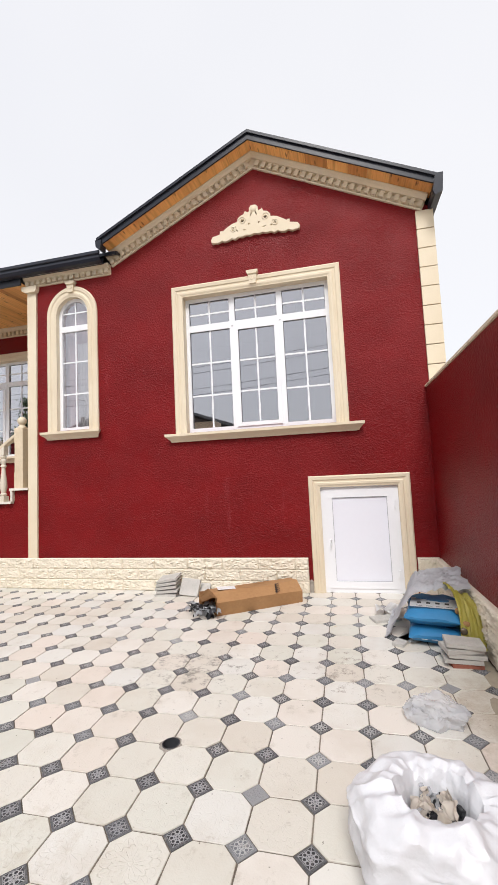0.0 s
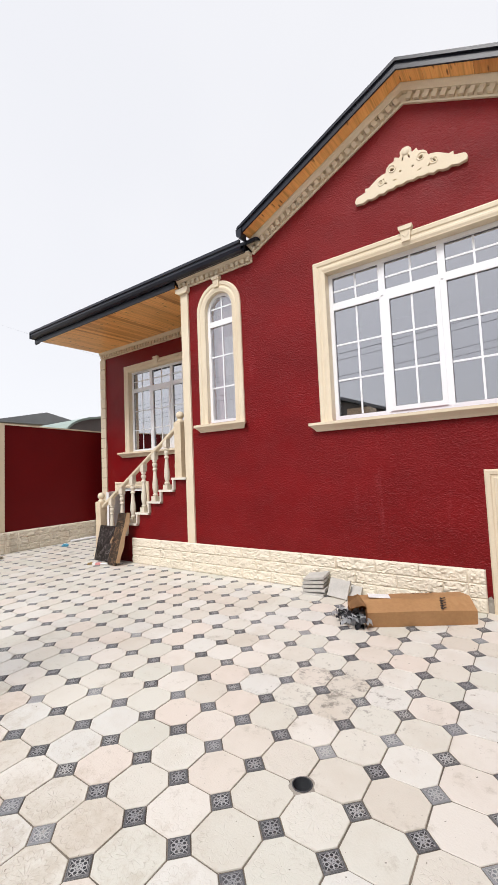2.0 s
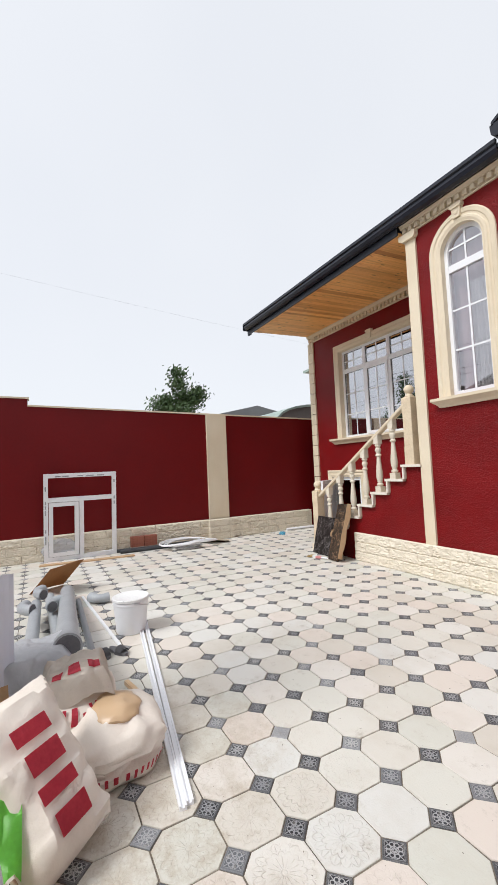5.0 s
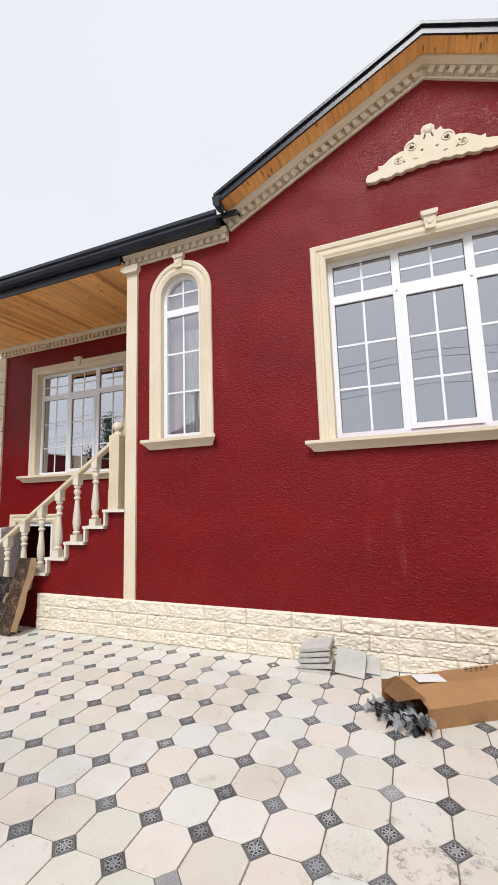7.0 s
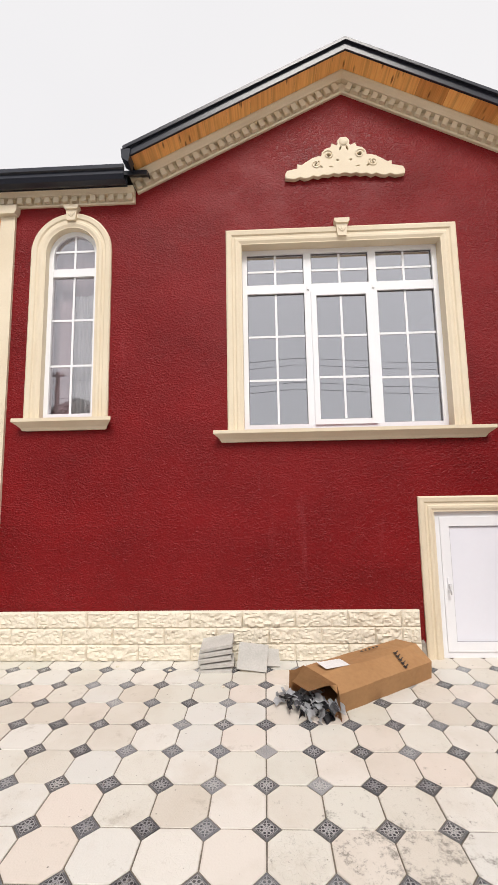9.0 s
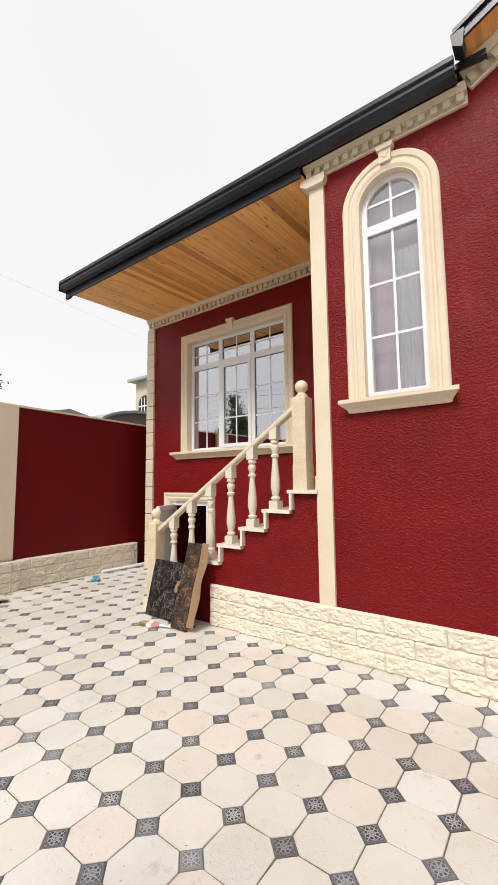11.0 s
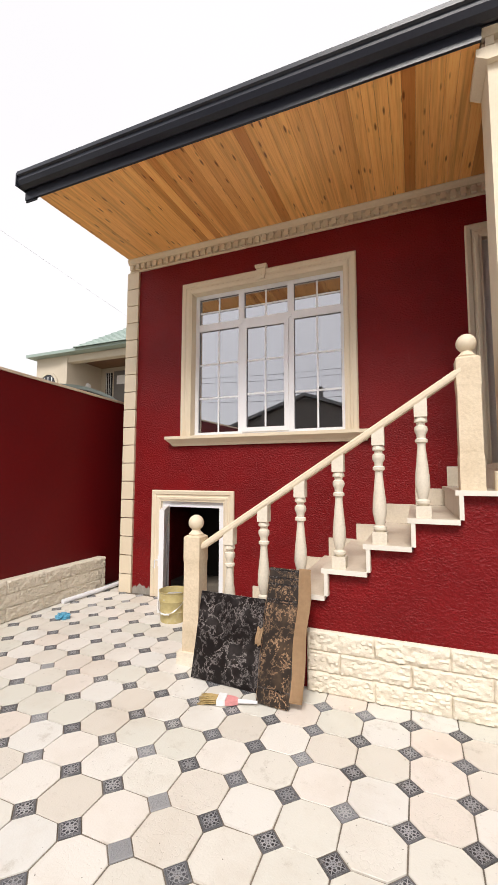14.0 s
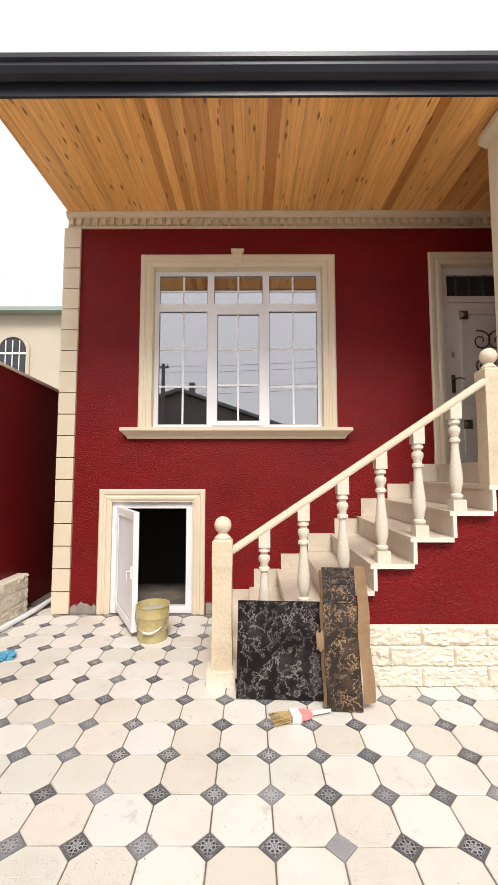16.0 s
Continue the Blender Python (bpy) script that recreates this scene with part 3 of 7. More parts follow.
bm = bmesh.new()
wall_with_holes(bm, -8.72, -2.6, 0.0, 4.78, PORCH, PORCH + 0.28, [PW, HP, DR])
setting("wall_porch", bm, STUCCO, "dark red rough-cast wall behind the entrance stairs", "wall")

bm = bmesh.new()
cuboid(bm, -8.72, -8.44, PORCH + 0.28, 12.5, 0.0, 4.78)
cuboid(bm, -2.87, -2.60, FRONT + 0.28, PORCH, 0.0, 4.80)
cuboid(bm, 1.38, 1.66, FRONT + 0.28, 12.5, 0.0, 4.86)
cuboid(bm, -8.44, 1.38, 12.2, 12.5, 0.0, 4.78)
setting("wall_side", bm, STUCCO, "dark red side and back walls of the house", "wall")

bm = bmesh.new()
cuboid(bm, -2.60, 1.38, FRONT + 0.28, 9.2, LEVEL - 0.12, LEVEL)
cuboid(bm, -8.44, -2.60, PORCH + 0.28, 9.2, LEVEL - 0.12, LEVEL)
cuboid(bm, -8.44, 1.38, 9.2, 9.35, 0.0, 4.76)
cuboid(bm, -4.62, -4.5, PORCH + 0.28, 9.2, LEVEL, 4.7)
setting("wall_inside", bm, DARK_ROOM, "plaster walls and floor of the rooms behind the windows, coloured dark as if unlit", "wall")
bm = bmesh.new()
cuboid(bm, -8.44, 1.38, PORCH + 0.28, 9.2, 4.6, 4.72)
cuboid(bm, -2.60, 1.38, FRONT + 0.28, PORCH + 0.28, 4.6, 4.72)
setting("ceiling_rooms", bm, DARK_ROOM, "plain ceiling of the rooms behind the windows, coloured dark as if unlit", "ceiling")
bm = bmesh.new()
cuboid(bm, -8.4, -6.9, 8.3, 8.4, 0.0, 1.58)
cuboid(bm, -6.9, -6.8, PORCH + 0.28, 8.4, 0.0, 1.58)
setting("wall_cellar", bm, CELLAR_SHADE, "bare walls of the low cellar, coloured near-black for its darkness", "wall")

# front wall of the stairs, stepped, and the landing
STEPS = [(-6.79 + 0.31 * k, 0.1 + 0.2 * k) for k in range(9)]
bm = bmesh.new()
outline = [(-6.62, 0.0), (-4.30, 0.0), (-4.30, 1.46)]
for x, z in STEPS[7:0:-1]:
    outline += [(x + 0.01, z - 0.035), (x + 0.01, z - 0.235)]
outline += [(-6.62, 0.065)]
clean = []
for q in outline:
    if not clean or (Vector(q) - Vector(clean[-1])).length > 0.004:
        clean.append(q)
prism(bm, clean, "y", FRONT, FRONT + 0.1)
setting("wall_stairs", bm, STUCCO, "dark red rough-cast wall under the stairs, stepped along its top", "wall")
bm = bmesh.new()
cuboid(bm, -4.30, -2.87, FRONT + 0.28, PORCH, 0.0, LEVEL - 0.03)
setting("floor_landing", bm, STEP_STONE, "pale stone landing before the entrance door", "floor")

# boundary walls
bm = bmesh.new()
cuboid(bm, SIDE, SIDE + 0.2, -3.6, FRONT - 0.003, 0.0, 2.52)
setting("wall_boundary_side", bm, STUCCO, "dark red rendered boundary wall", "wall")
bm = bmesh.new()
cuboid(bm, SIDE - 0.02, SIDE + 0.22, -3.6, FRONT - 0.003, 2.52, 2.545)
setting("trim_boundary_side", bm, CREAM, "thin pale coping on the boundary wall", "coping")
bm = bmesh.new()
prism(bm, [(0.735, 0.0), (9.5, 0.0), (9.5, 2.70), (0.735, 2.885)], "x", FENCE - 0.2, FENCE)
cuboid(bm, FENCE - 0.2, FENCE, -3.6, 0.735, 0.0, 3.03)
setting("wall_boundary_far", bm, SMOOTH_RED, "smooth dark red boundary wall with a step in its top", "wall")
bm = bmesh.new()
prism(bm, [(0.735, 2.885), (9.5, 2.70), (9.5, 2.73), (0.735, 2.915)], "x", FENCE - 0.22, FENCE + 0.025)
cuboid(bm, FENCE - 0.22, FENCE + 0.025, -3.6, 0.76, 3.03, 3.06)
setting("trim_boundary_far", bm, CREAM, "thin pale coping on the red boundary wall", "coping")
bm = bmesh.new()
cuboid(bm, -9.4, SIDE + 0.2, -3.6, -3.4, 0.0, 2.5)
setting("wall_boundary_back", bm, SMOOTH_RED, "dark red boundary wall behind the yard", "wall")

bm = bmesh.new()
cuboid(bm, FENCE - 0.04, FENCE + 0.06, 4.31, 4.79, 0.42, 2.80)
pier = setting("pier", bm, CREAM, "plain cream pier on the red boundary wall", "pier", bevel=0.01)
bm = bmesh.new()
cuboid(bm, -3.42, -3.0, 0.08, 0.50, 0.0, 2.78)
cuboid(bm, -3.46, -2.96, 0.04, 0.54, 2.78, 2.86)
cuboid(bm, -3.50, -2.92, 0.0, 0.58, 2.86, 3.04)
setting("pillar", bm, ROUGH_CREAM, "rough cream stone pillar with a stepped cap", "pillar", bevel=0.01)


# ---- soffits, gutters, roofs ----
def planks(bm, quad_at, n, gap=0.0009, thick=0.014):
    """Boards side by side: quad_at(s) gives the two ends of the line at s in 0..1."""
    uvl = bm.loops.layers.uv.verify()
    edges = [0.0]
    r = random.Random(5)
    while edges[-1] < 1.0:
        edges.append(edges[-1] + r.choice((0.9, 1.0, 1.0, 1.1)) / n)
    edges[-1] = 1.0
    if 1.0 - edges[-2] < 0.5 / n:
        del edges[-2]
    for a, b in zip(edges, edges[1:]):
        pa, qa = quad_at(a)
        pb, qb = quad_at(b)
        d = (pb - pa).normalized() * gap
        low = [pa + d, qa + d, qb - d, pb - d]
        up = Vector((0, 0, thick))
        lo = [bm.verts.new(p) for p in low]
        hi = [bm.verts.new(p + up) for p in low]
        faces = [bm.faces.new(lo), bm.faces.new(hi[::-1])]
        for i in range(4):
            faces.append(bm.faces.new((lo[i], hi[i], hi[(i + 1) % 4], lo[(i + 1) % 4])))
        L, W = (qa - pa).length, (pb - pa).length
        uv = {0: (0, 0), 1: (L, 0), 2: (L, W), 3: (0, W)}
        for f in faces:
            for l in f.loops:
                i = (lo.index(l.vert) if l.vert in lo else hi.index(l.vert))
                l[uvl].uv = uv[i]


EAVE_Y, EAVE_Z = 5.33, 4.705
bm = bmesh.new()
planks(bm, lambda s: (Vector((-8.70 + 4.33 * s, EAVE_Y, EAVE_Z)), Vector((-8.70 + 4.33 * s, PORCH, 4.765))), 42)
planks(bm, lambda s: (Vector((-4.37 + 1.5 * s, FRONT + 0.282, 4.722)), Vector((-4.37 + 1.5 * s, PORCH, 4.765))), 14)
setting("ceiling_porch", bm, SOFFIT, "varnished pine boards under the deep porch eave", "soffit")


def gable_edge(x, z_apex):
    return z_apex - SLOPE * abs(x - APEX_X)


bm = bmesh.new()
for xa, xb in ((-2.84, APEX_X), (APEX_X, 1.72)):
    planks(bm, lambda s: (Vector((xa + (xb - xa) * s, 5.17, gable_edge(xa + (xb - xa) * s, 6.066))),
                          Vector((xa + (xb - xa) * s, FRONT, gable_edge(xa + (xb - xa) * s, 6.070)))), 9)
setting("ceiling_gable", bm, SOFFIT, "varnished pine boards under the gable's sloping eave", "soffit")

# main gutter: fascia, hollow trough, lip
bm = bmesh.new()
prism(bm, [(y, z) for y, z in [(5.345, 4.81), (5.345, 4.92), (5.325, 4.92), (5.325, 4.81), (5.29, 4.79), (5.25, 4.80), (5.232, 4.84), (5.238, 4.925), (5.205, 4.93), (5.20, 4.885), (5.222, 4.875), (5.215, 4.83), (5.237, 4.785), (5.29, 4.77), (5.322, 4.78), (5.328, 4.80)]], "x", -8.86, -2.915)
gutter = tagged(part("gutter", bm, GUTTER, None, "", smooth=False), "dark grey sheet-metal gutter and fascia along the eave", "gutter", kind="structure")
box_part("fascia", (-8.86, -4.37, 5.322, 5.345, 4.672, 4.81), GUTTER, gutter)
box_part("fascia", (-4.37, -2.92, 5.346, 5.36, 4.79, 4.86), GUTTER, gutter)
box_part("end_cap", (-8.875, -8.86, 5.205, 5.345, 4.77, 4.92), GUTTER, gutter)
box_part("fascia_end", (-8.86, -8.70, 5.335, 5.35, 4.655, 4.90), GUTTER, gutter)

bm = bmesh.new()
for sgn, x_end in ((-1, -2.90), (1, 1.76)):
    xs = (x_end, APEX_X)
    for dz0, dz1, y0, y1 in ((-0.138, -0.05, 5.150, 5.172), (-0.055, -0.02, 5.125, 5.172), (-0.02, 0.0, 5.14, 5.45)):
        lo = [(x, gable_edge(x, 6.20) + dz0) for x in xs]
        hi = [(x, gable_edge(x, 6.20) + dz1) for x in xs]
        prism(bm, [lo[0], lo[1], hi[1], hi[0]], "y", y0, y1)
verge = setting("verge_gable", bm, GUTTER, "dark grey sheet-metal verge folded along the gable roof edge", "roof edge")
bm = bmesh.new()
prism(bm, [(1.66, 4.78), (1.75, 4.82), (1.77, 5.05), (1.68, 5.05), (1.64, 4.84)], "y", 5.12, 12.5)
setting("gutter_side", bm, GUTTER, "dark grey gutter along the side eave", "gutter")
bm = bmesh.new()
prism(bm, [(-2.91, 4.93), (-2.84, 4.88), (-2.82, 5.03), (-2.92, 5.03)], "y", 5.13, 5.27)
setting("verge_end", bm, GUTTER, "dark grey folded metal end where gable and gutter meet", "roof edge")

bm = bmesh.new()
for x_end in (-2.90, 1.80):
    prism(bm, [(x_end, gable_edge(x_end, 6.16)), (APEX_X, 6.16), (APEX_X, 6.20), (x_end, gable_edge(x_end, 6.20))], "y", 5.45, 12.5)
setting("roof_gable", bm, GUTTER, "dark grey metal gable roof", "roof")
bm = bmesh.new()
prism(bm, [(5.30, 4.93), (8.8, 6.4), (12.8, 4.8), (12.8, 4.76), (8.8, 6.34), (5.30, 4.88)], "x", -8.80, -2.7)
prism(bm, [(5.36, 4.80), (12.4, 4.80), (8.8, 6.3)], "x", -8.70, -8.66)
setting("roof_porch", bm, GUTTER, "dark grey metal roof over the porch", "roof")


# ---- trim: cornices, pilasters, quoins, surrounds ----
def dentil_mesh(w, d, h):
    b = bmesh.new()
    cuboid(b, -w / 2, w / 2, -d, 0, 0, h)
    return mesh_of("dentil", b, CREAM)


DENTIL = dentil_mesh(0.056, 0.046, 0.080)


def cornice(name, p, q, y, h, label, step=0.098):
    """A moulded cornice from p to q (x, z of its lower edge) on the wall face y, h high upright, with a row of dentils."""
    (xa, za), (xb, zb) = p, q
    ang = math.atan2(zb - za, xb - xa)
    L = math.hypot(xb - xa, zb - za)
    hh = h * math.cos(ang)
    ob = base(name, (xa, y, za))
    ob.matrix_basis = Matrix.Translation((xa, y, za)) @ Matrix.Rotation(-ang, 4, "Y")
    tagged(ob, label, "cornice", kind="structure")
    b = bmesh.new()
    k = math.tan(ang)
    prof = [(0, 0), (-0.026, 0), (-0.030, 0.05 * hh), (-0.030, 0.11 * hh), (-0.014, 0.13 * hh), (-0.014, 0.60 * hh), (-0.066, 0.61 * hh), (-0.070, 0.70 * hh), (-0.078, 0.80 * hh), (-0.094, 0.90 * hh), (-0.096, hh), (0, hh)]
    rows = []
    for x in (0, L):
        rows.append([b.verts.new((x + (z * k if name == "cornice_gable" and ((x == L) == (ang > 0)) else 0), yy, z)) for yy, z in prof])
    n = len(prof)
    for i in range(n):
        b.faces.new((rows[0][i], rows[0][(i + 1) % n], rows[1][(i + 1) % n], rows[1][i]))
    b.faces.new(rows[0][::-1])
    b.faces.new(rows[1])
    part("moulding", b, CREAM, ob)
    count = int(L / step)
    for i in range(count):
        piece("dentil", DENTIL, ob, pose((i + 0.5) * L / count, -0.014, 0.165 * hh) @ Matrix.Diagonal((1, 1, hh / 0.19, 1)))
    return ob


GC = 0.21
cornice("cornice_gable", (-2.83, gable_edge(-2.83, 5.855)), (APEX_X, 5.855), FRONT, GC, "cream dentilled cornice rising along the gable")
cornice("cornice_gable", (APEX_X, 5.855), (1.56, gable_edge(1.56, 5.855)), FRONT, GC, "cream dentilled cornice rising along the gable")
cornice("cornice_bay", (-4.36, 4.655), (-2.86, 4.655), FRONT, 0.15, "cream dentilled cornice over the arched window")
cornice("cornice_porch", (-8.72, 4.585), (-2.90, 4.585), PORCH, 0.175, "cream dentilled cornice under the porch soffit")

bm = bmesh.new()
prism(bm, [(-4.325, FRONT - 0.03), (-4.165, FRONT - 0.03), (-4.165, FRONT), (-4.30, FRONT), (-4.30, FRONT + 0.28), (-4.325, FRONT + 0.28)], "z", 0.44, 4.655)
pil = setting("pilaster", bm, CREAM, "narrow cream corner pilaster up to the cornice", "pilaster", bevel=0.004)
bm = bmesh.new()
prism(bm, [(-4.33, 4.56), (-4.15, 4.56), (-4.13, 4.60), (-4.13, 4.66), (-4.40, 4.66), (-4.40, 4.60)], "y", FRONT - 0.075, FRONT + 0.30)
part("capital", bm, CREAM, pil, "", bevel=0.006)


def quoin(name, x0, x1, face, z0, z1, wrap, label):
    """A corner strip of equal blocks with chamfered joints on the wall face; wrap is the x side that it turns round."""
    ob = tagged(base(name), label, "quoin", kind="structure")
    n = round((z1 - z0) / 0.262)
    h = (z1 - z0) / n
    b = bmesh.new()
    xo = wrap
    x_in = x1 if abs(wrap - x0) < abs(wrap - x1) else x0
    sgn = 1 if wrap < x_in else -1
    cuboid(b, min(xo - sgn * 0.035, x_in), max(xo - sgn * 0.035, x_in), face - 0.035, face, 0.004, h - 0.008)
    cuboid(b, min(xo, xo - sgn * 0.035), max(xo, xo - sgn * 0.035), face, face + 0.22, 0.004, h - 0.008)
    me = mesh_of("block", b, CREAM, bevel=0.008)
    for i in range(n):
        piece("block", me, ob, pose(0, 0, z0 + i * h))
    return ob


quoin("quoin_porch", -8.72, -8.555, PORCH, 0.0, 4.585, -8.72, "cream corner blocks at the end of the porch wall")
quoin("quoin_gable", 1.485, 1.66, FRONT, 2.55, 4.80, 1.66, "cream corner blocks above the boundary wall")

SECTION = [(0, 0), (0, -0.02), (0.03, -0.03), (0.06, -0.03), (0.075, -0.018), (0.10, -0.018), (0.115, -0.03), (0.165, -0.034), (0.185, -0.022), (0.185, 0.0)]


def surround(name, x0, x1, z0, z1, face, w, label, depth=0.10):
    """A moulded frame of width w round three sides of an opening, with its reveal lining."""
    k = w / 0.185
    sec = [(u * k, v) for u, v in SECTION]
    b = bmesh.new()
    nrm = (0, 1, 0)
    sweep(b, sec, [((x0, face, z0), (-1, 0, 0), nrm), ((x0, face, z1), (-1, 0, 1), nrm), ((x1, face, z1), (1, 0, 1), nrm), ((x1, face, z0), (1, 0, 0), nrm)])
    for a in ((x0, x0 + 0.012, z0, z1), (x1 - 0.012, x1, z0, z1), (x0 + 0.012, x1 - 0.012, z1 - 0.012, z1)):
        cuboid(b, a[0], a[1], face - 0.019, face + depth, a[2], a[3])
    return tagged(part(name, b, CREAM, None), label, "surround", kind="structure")


def sill(name, x0, x1, z0, z1, face, label, out=0.12):
    b = bmesh.new()
    h = z1 - z0
    sec = [(0, z0), (-0.3 * out, z0), (-0.45 * out, z0 + 0.25 * h), (-0.62 * out, z0 + 0.4 * h), (-0.9 * out, z0 + 0.62 * h), (-out, z0 + 0.7 * h), (-out, z1), (0.10, z1), (0.10, z1 - 0.02), (0, z1 - 0.02)]
    rows = []
    for x, s in ((x0, 1), (x1, -1)):
        rows.append([b.verts.new((x + s * 0.10 * (1 - min(1, max(0, -yy / out))), face + yy, z)) for yy, z in sec])
    n = len(sec)
    for i in range(n):
        b.faces.new((rows[0][i], rows[0][(i + 1) % n], rows[1][(i + 1) % n], rows[1][i]))
    b.faces.new(rows[0][::-1])
    b.faces.new(rows[1])
    return tagged(part(name, b, CREAM, None), label, "sill", kind="structure")


def keystone(x, z0, z1, face, parent_label):
    ob = tagged(base("keystone", (x, face, z0)), parent_label, "keystone", kind="structure")
    h = z1 - z0
    b = bmesh.new()
    prism(b, [(-0.045, 0), (0.045, 0), (0.06, 0.72 * h), (-0.06, 0.72 * h)], "y", -0.055, 0.0)
    part("wedge", b, CREAM, ob, bevel=0.005)
    b = bmesh.new()
    prism(b, [(-0.062, 0.72 * h), (0.062, 0.72 * h), (0.078, 0.84 * h), (0.078, h), (-0.078, h), (-0.078, 0.84 * h)], "y", -0.07, 0.0)
    part("cap", b, CREAM, ob, bevel=0.004)
    b = bmesh.new()
    for a in (-35, 0, 35):
        m = Matrix.Translation((0, -0.058, 0.2 * h)) @ Matrix.Rotation(radians(a), 4, "Y") @ Matrix.Translation((0, 0, 0.2 * h)) @ Matrix.Diagonal((0.009, 0.006, 0.2 * h, 1))
        bmesh.ops.create_icosphere(b, subdivisions=1, radius=1, matrix=m)
    part("leaf_carving", b, CREAM, ob, smooth=True)
    return ob


surround("surround_gable_window", GW[0], GW[1], GW[2] - 0.03, GW[3], FRONT, 0.152, "cream moulded stone surround of the gable window")
sill("sill_gable_window", -2.02, 0.68, 2.04, 2.15, FRONT, "cream moulded stone sill under the gable window")
keystone(-0.675, 4.17, 4.355, FRONT - 0.0, "small cream keystone with a leaf carving")
surround("surround_porch_window", PW[0], PW[1], PW[2] - 0.03, PW[3], PORCH, 0.142, "cream moulded stone surround of the porch window")
sill("sill_porch_window", -8.0, -5.31, 2.0, 2.125, PORCH, "cream moulded stone sill under the porch window")
keystone(-6.645, 4.11, 4.295, PORCH - 0.0, "small cream keystone with a leaf carving")
surround("surround_front_hatch", HG[0], HG[1], 0.0, HG[3], FRONT, 0.135, "cream moulded surround of the cellar hatch")
surround("surround_porch_hatch", HP[0], HP[1], 0.0, HP[3], PORCH, 0.135, "cream moulded surround of the open cellar hatch")
surround("surround_door", DR[0], DR[1], DR[2], DR[3], PORCH, 0.145, "cream moulded surround of the entrance door")

# arched surround
bm = bmesh.new()
kk = 0.15 / 0.185
path = [((AW_X + AW_R, FRONT, AW_Z0 - 0.03), (1, 0, 0), (0, 1, 0))]
for i in range(25):
    a = math.pi * i / 24
    path.append(((AW_X + AW_R * math.cos(a), FRONT, AW_Z1 + AW_R * math.sin(a)), (math.cos(a), 0, math.sin(a)), (0, 1, 0)))
path.append(((AW_X - AW_R, FRONT, AW_Z0 - 0.03), (-1, 0, 0), (0, 1, 0)))
sweep(bm, [(u * kk, v) for u, v in SECTION], path)
sweep(bm, [(0, -0.019), (0, 0.10), (-0.012, 0.10), (-0.012, -0.019)], path)
setting("surround_arched_window", bm, CREAM, "cream moulded stone surround with a round arch", "surround")
sill("sill_arched_window", -4.04, -3.035, 2.20, 2.315, FRONT, "cream moulded stone sill under the arched window")
keystone(AW_X, 4.47, 4.635, FRONT, "small cream keystone with a leaf carving")


# ---- windows ----
def bar(b, x0, x1, z0, z1, y0, y1):
    cuboid(b, x0, x1, y0, y1, z0, z1)


def pane(parent, x0, x1, z0, z1, y, name="pane", glass=None):
    b = bmesh.new()
    cuboid(b, x0, x1, y, y + 0.006, z0, z1)
    ob = part(name, b, glass or GLASS, parent)
    ob.visible_shadow = False
    return ob


def frame_ring(name, x0, x1, z0, z1, y0, y1, w, parent, mat=None):
    b = bmesh.new()
    cuboid(b, x0, x0 + w, y0, y1, z0, z1)
    cuboid(b, x1 - w, x1, y0, y1, z0, z1)
    cuboid(b, x0 + w, x1 - w, y0, y1, z0, z0 + w)
    cuboid(b, x0 + w, x1 - w, y0, y1, z1 - w, z1)
    return part(name, b, mat or PVC, parent)


def casement(name, x0, x1, z0, z1, face, label, f1, f2, ft):
    """Three-light white window with a row of top lights, a narrower opening sash in the middle and thin glazing bars."""
    ob = tagged(base(name, (0, face + 0.10, 0)), label, "window", kind="structure")
    W = x1 - x0
    m1, m2 = x0 + f1 * W, x0 + f2 * W
    zt = z0 + ft * (z1 - z0)
    frame_ring("window_frame", x0, x1, z0, z1, 0, 0.07, 0.062, ob)
    for m in (m1, m2):
        box_part("mullion", (m - 0.04, m + 0.04, 0.002, 0.068, z0 + 0.062, z1 - 0.062), PVC, ob)
    cols = [(x0 + 0.062, m1 - 0.04), (m1 + 0.04, m2 - 0.04), (m2 + 0.04, x1 - 0.062)]
    for i, (a, b_) in enumerate(cols):
        box_part("transom", (a, b_, 0.002, 0.068, zt - 0.048, zt + 0.048), PVC, ob)
        for lo, hi, n in ((z0 + 0.062, zt - 0.048, 2), (zt + 0.048, z1 - 0.062, 1)):
            xa, xb, za, zb = a, b_, lo, hi
            y = 0.028
            if i == 1 and n == 2:
                sash = frame_ring("sash", a - 0.012, b_ + 0.012, lo - 0.012, hi + 0.012, -0.016, 0.05, 0.055, ob)
                xa, xb, za, zb = a + 0.043, b_ - 0.043, lo + 0.043, hi - 0.043
                y = 0.01
            frame_ring("gasket", xa, xb, za, zb, y - 0.006, y + 0.01, 0.006, ob, GASKET)
            pane(ob, xa + 0.004, xb - 0.004, za + 0.004, zb - 0.004, y + 0.002)
            g = bmesh.new()
            c = (xa + xb) / 2
            cuboid(g, c - 0.011, c + 0.011, y - 0.004, y + 0.001, za, zb)
            for k in range(n):
                zz = za + (zb - za) * (k + 1) / (n + 1) - (0.012 if n == 1 else 0)
                cuboid(g, xa, c - 0.011, y - 0.004, y + 0.001, zz - 0.011, zz + 0.011)
                cuboid(g, c + 0.011, xb, y - 0.004, y + 0.001, zz - 0.011, zz + 0.011)
            part("glazing_bars", g, PVC, ob)
    for m in (m1, m2):
        for zz in (zt, z0 + 0.03):
            box_part("hinge", (m - 0.012, m + 0.012, -0.012, 0.003, zz - 0.02, zz + 0.02), PVC, ob)
    return ob


casement("window_1", *GW, FRONT, "white plastic three-light window with glazing bars in the gable wall", 0.339, 0.668, 0.770)
casement("window_2", *PW, PORCH, "white plastic three-light window with glazing bars above the stairs", 0.337, 0.666, 0.763)

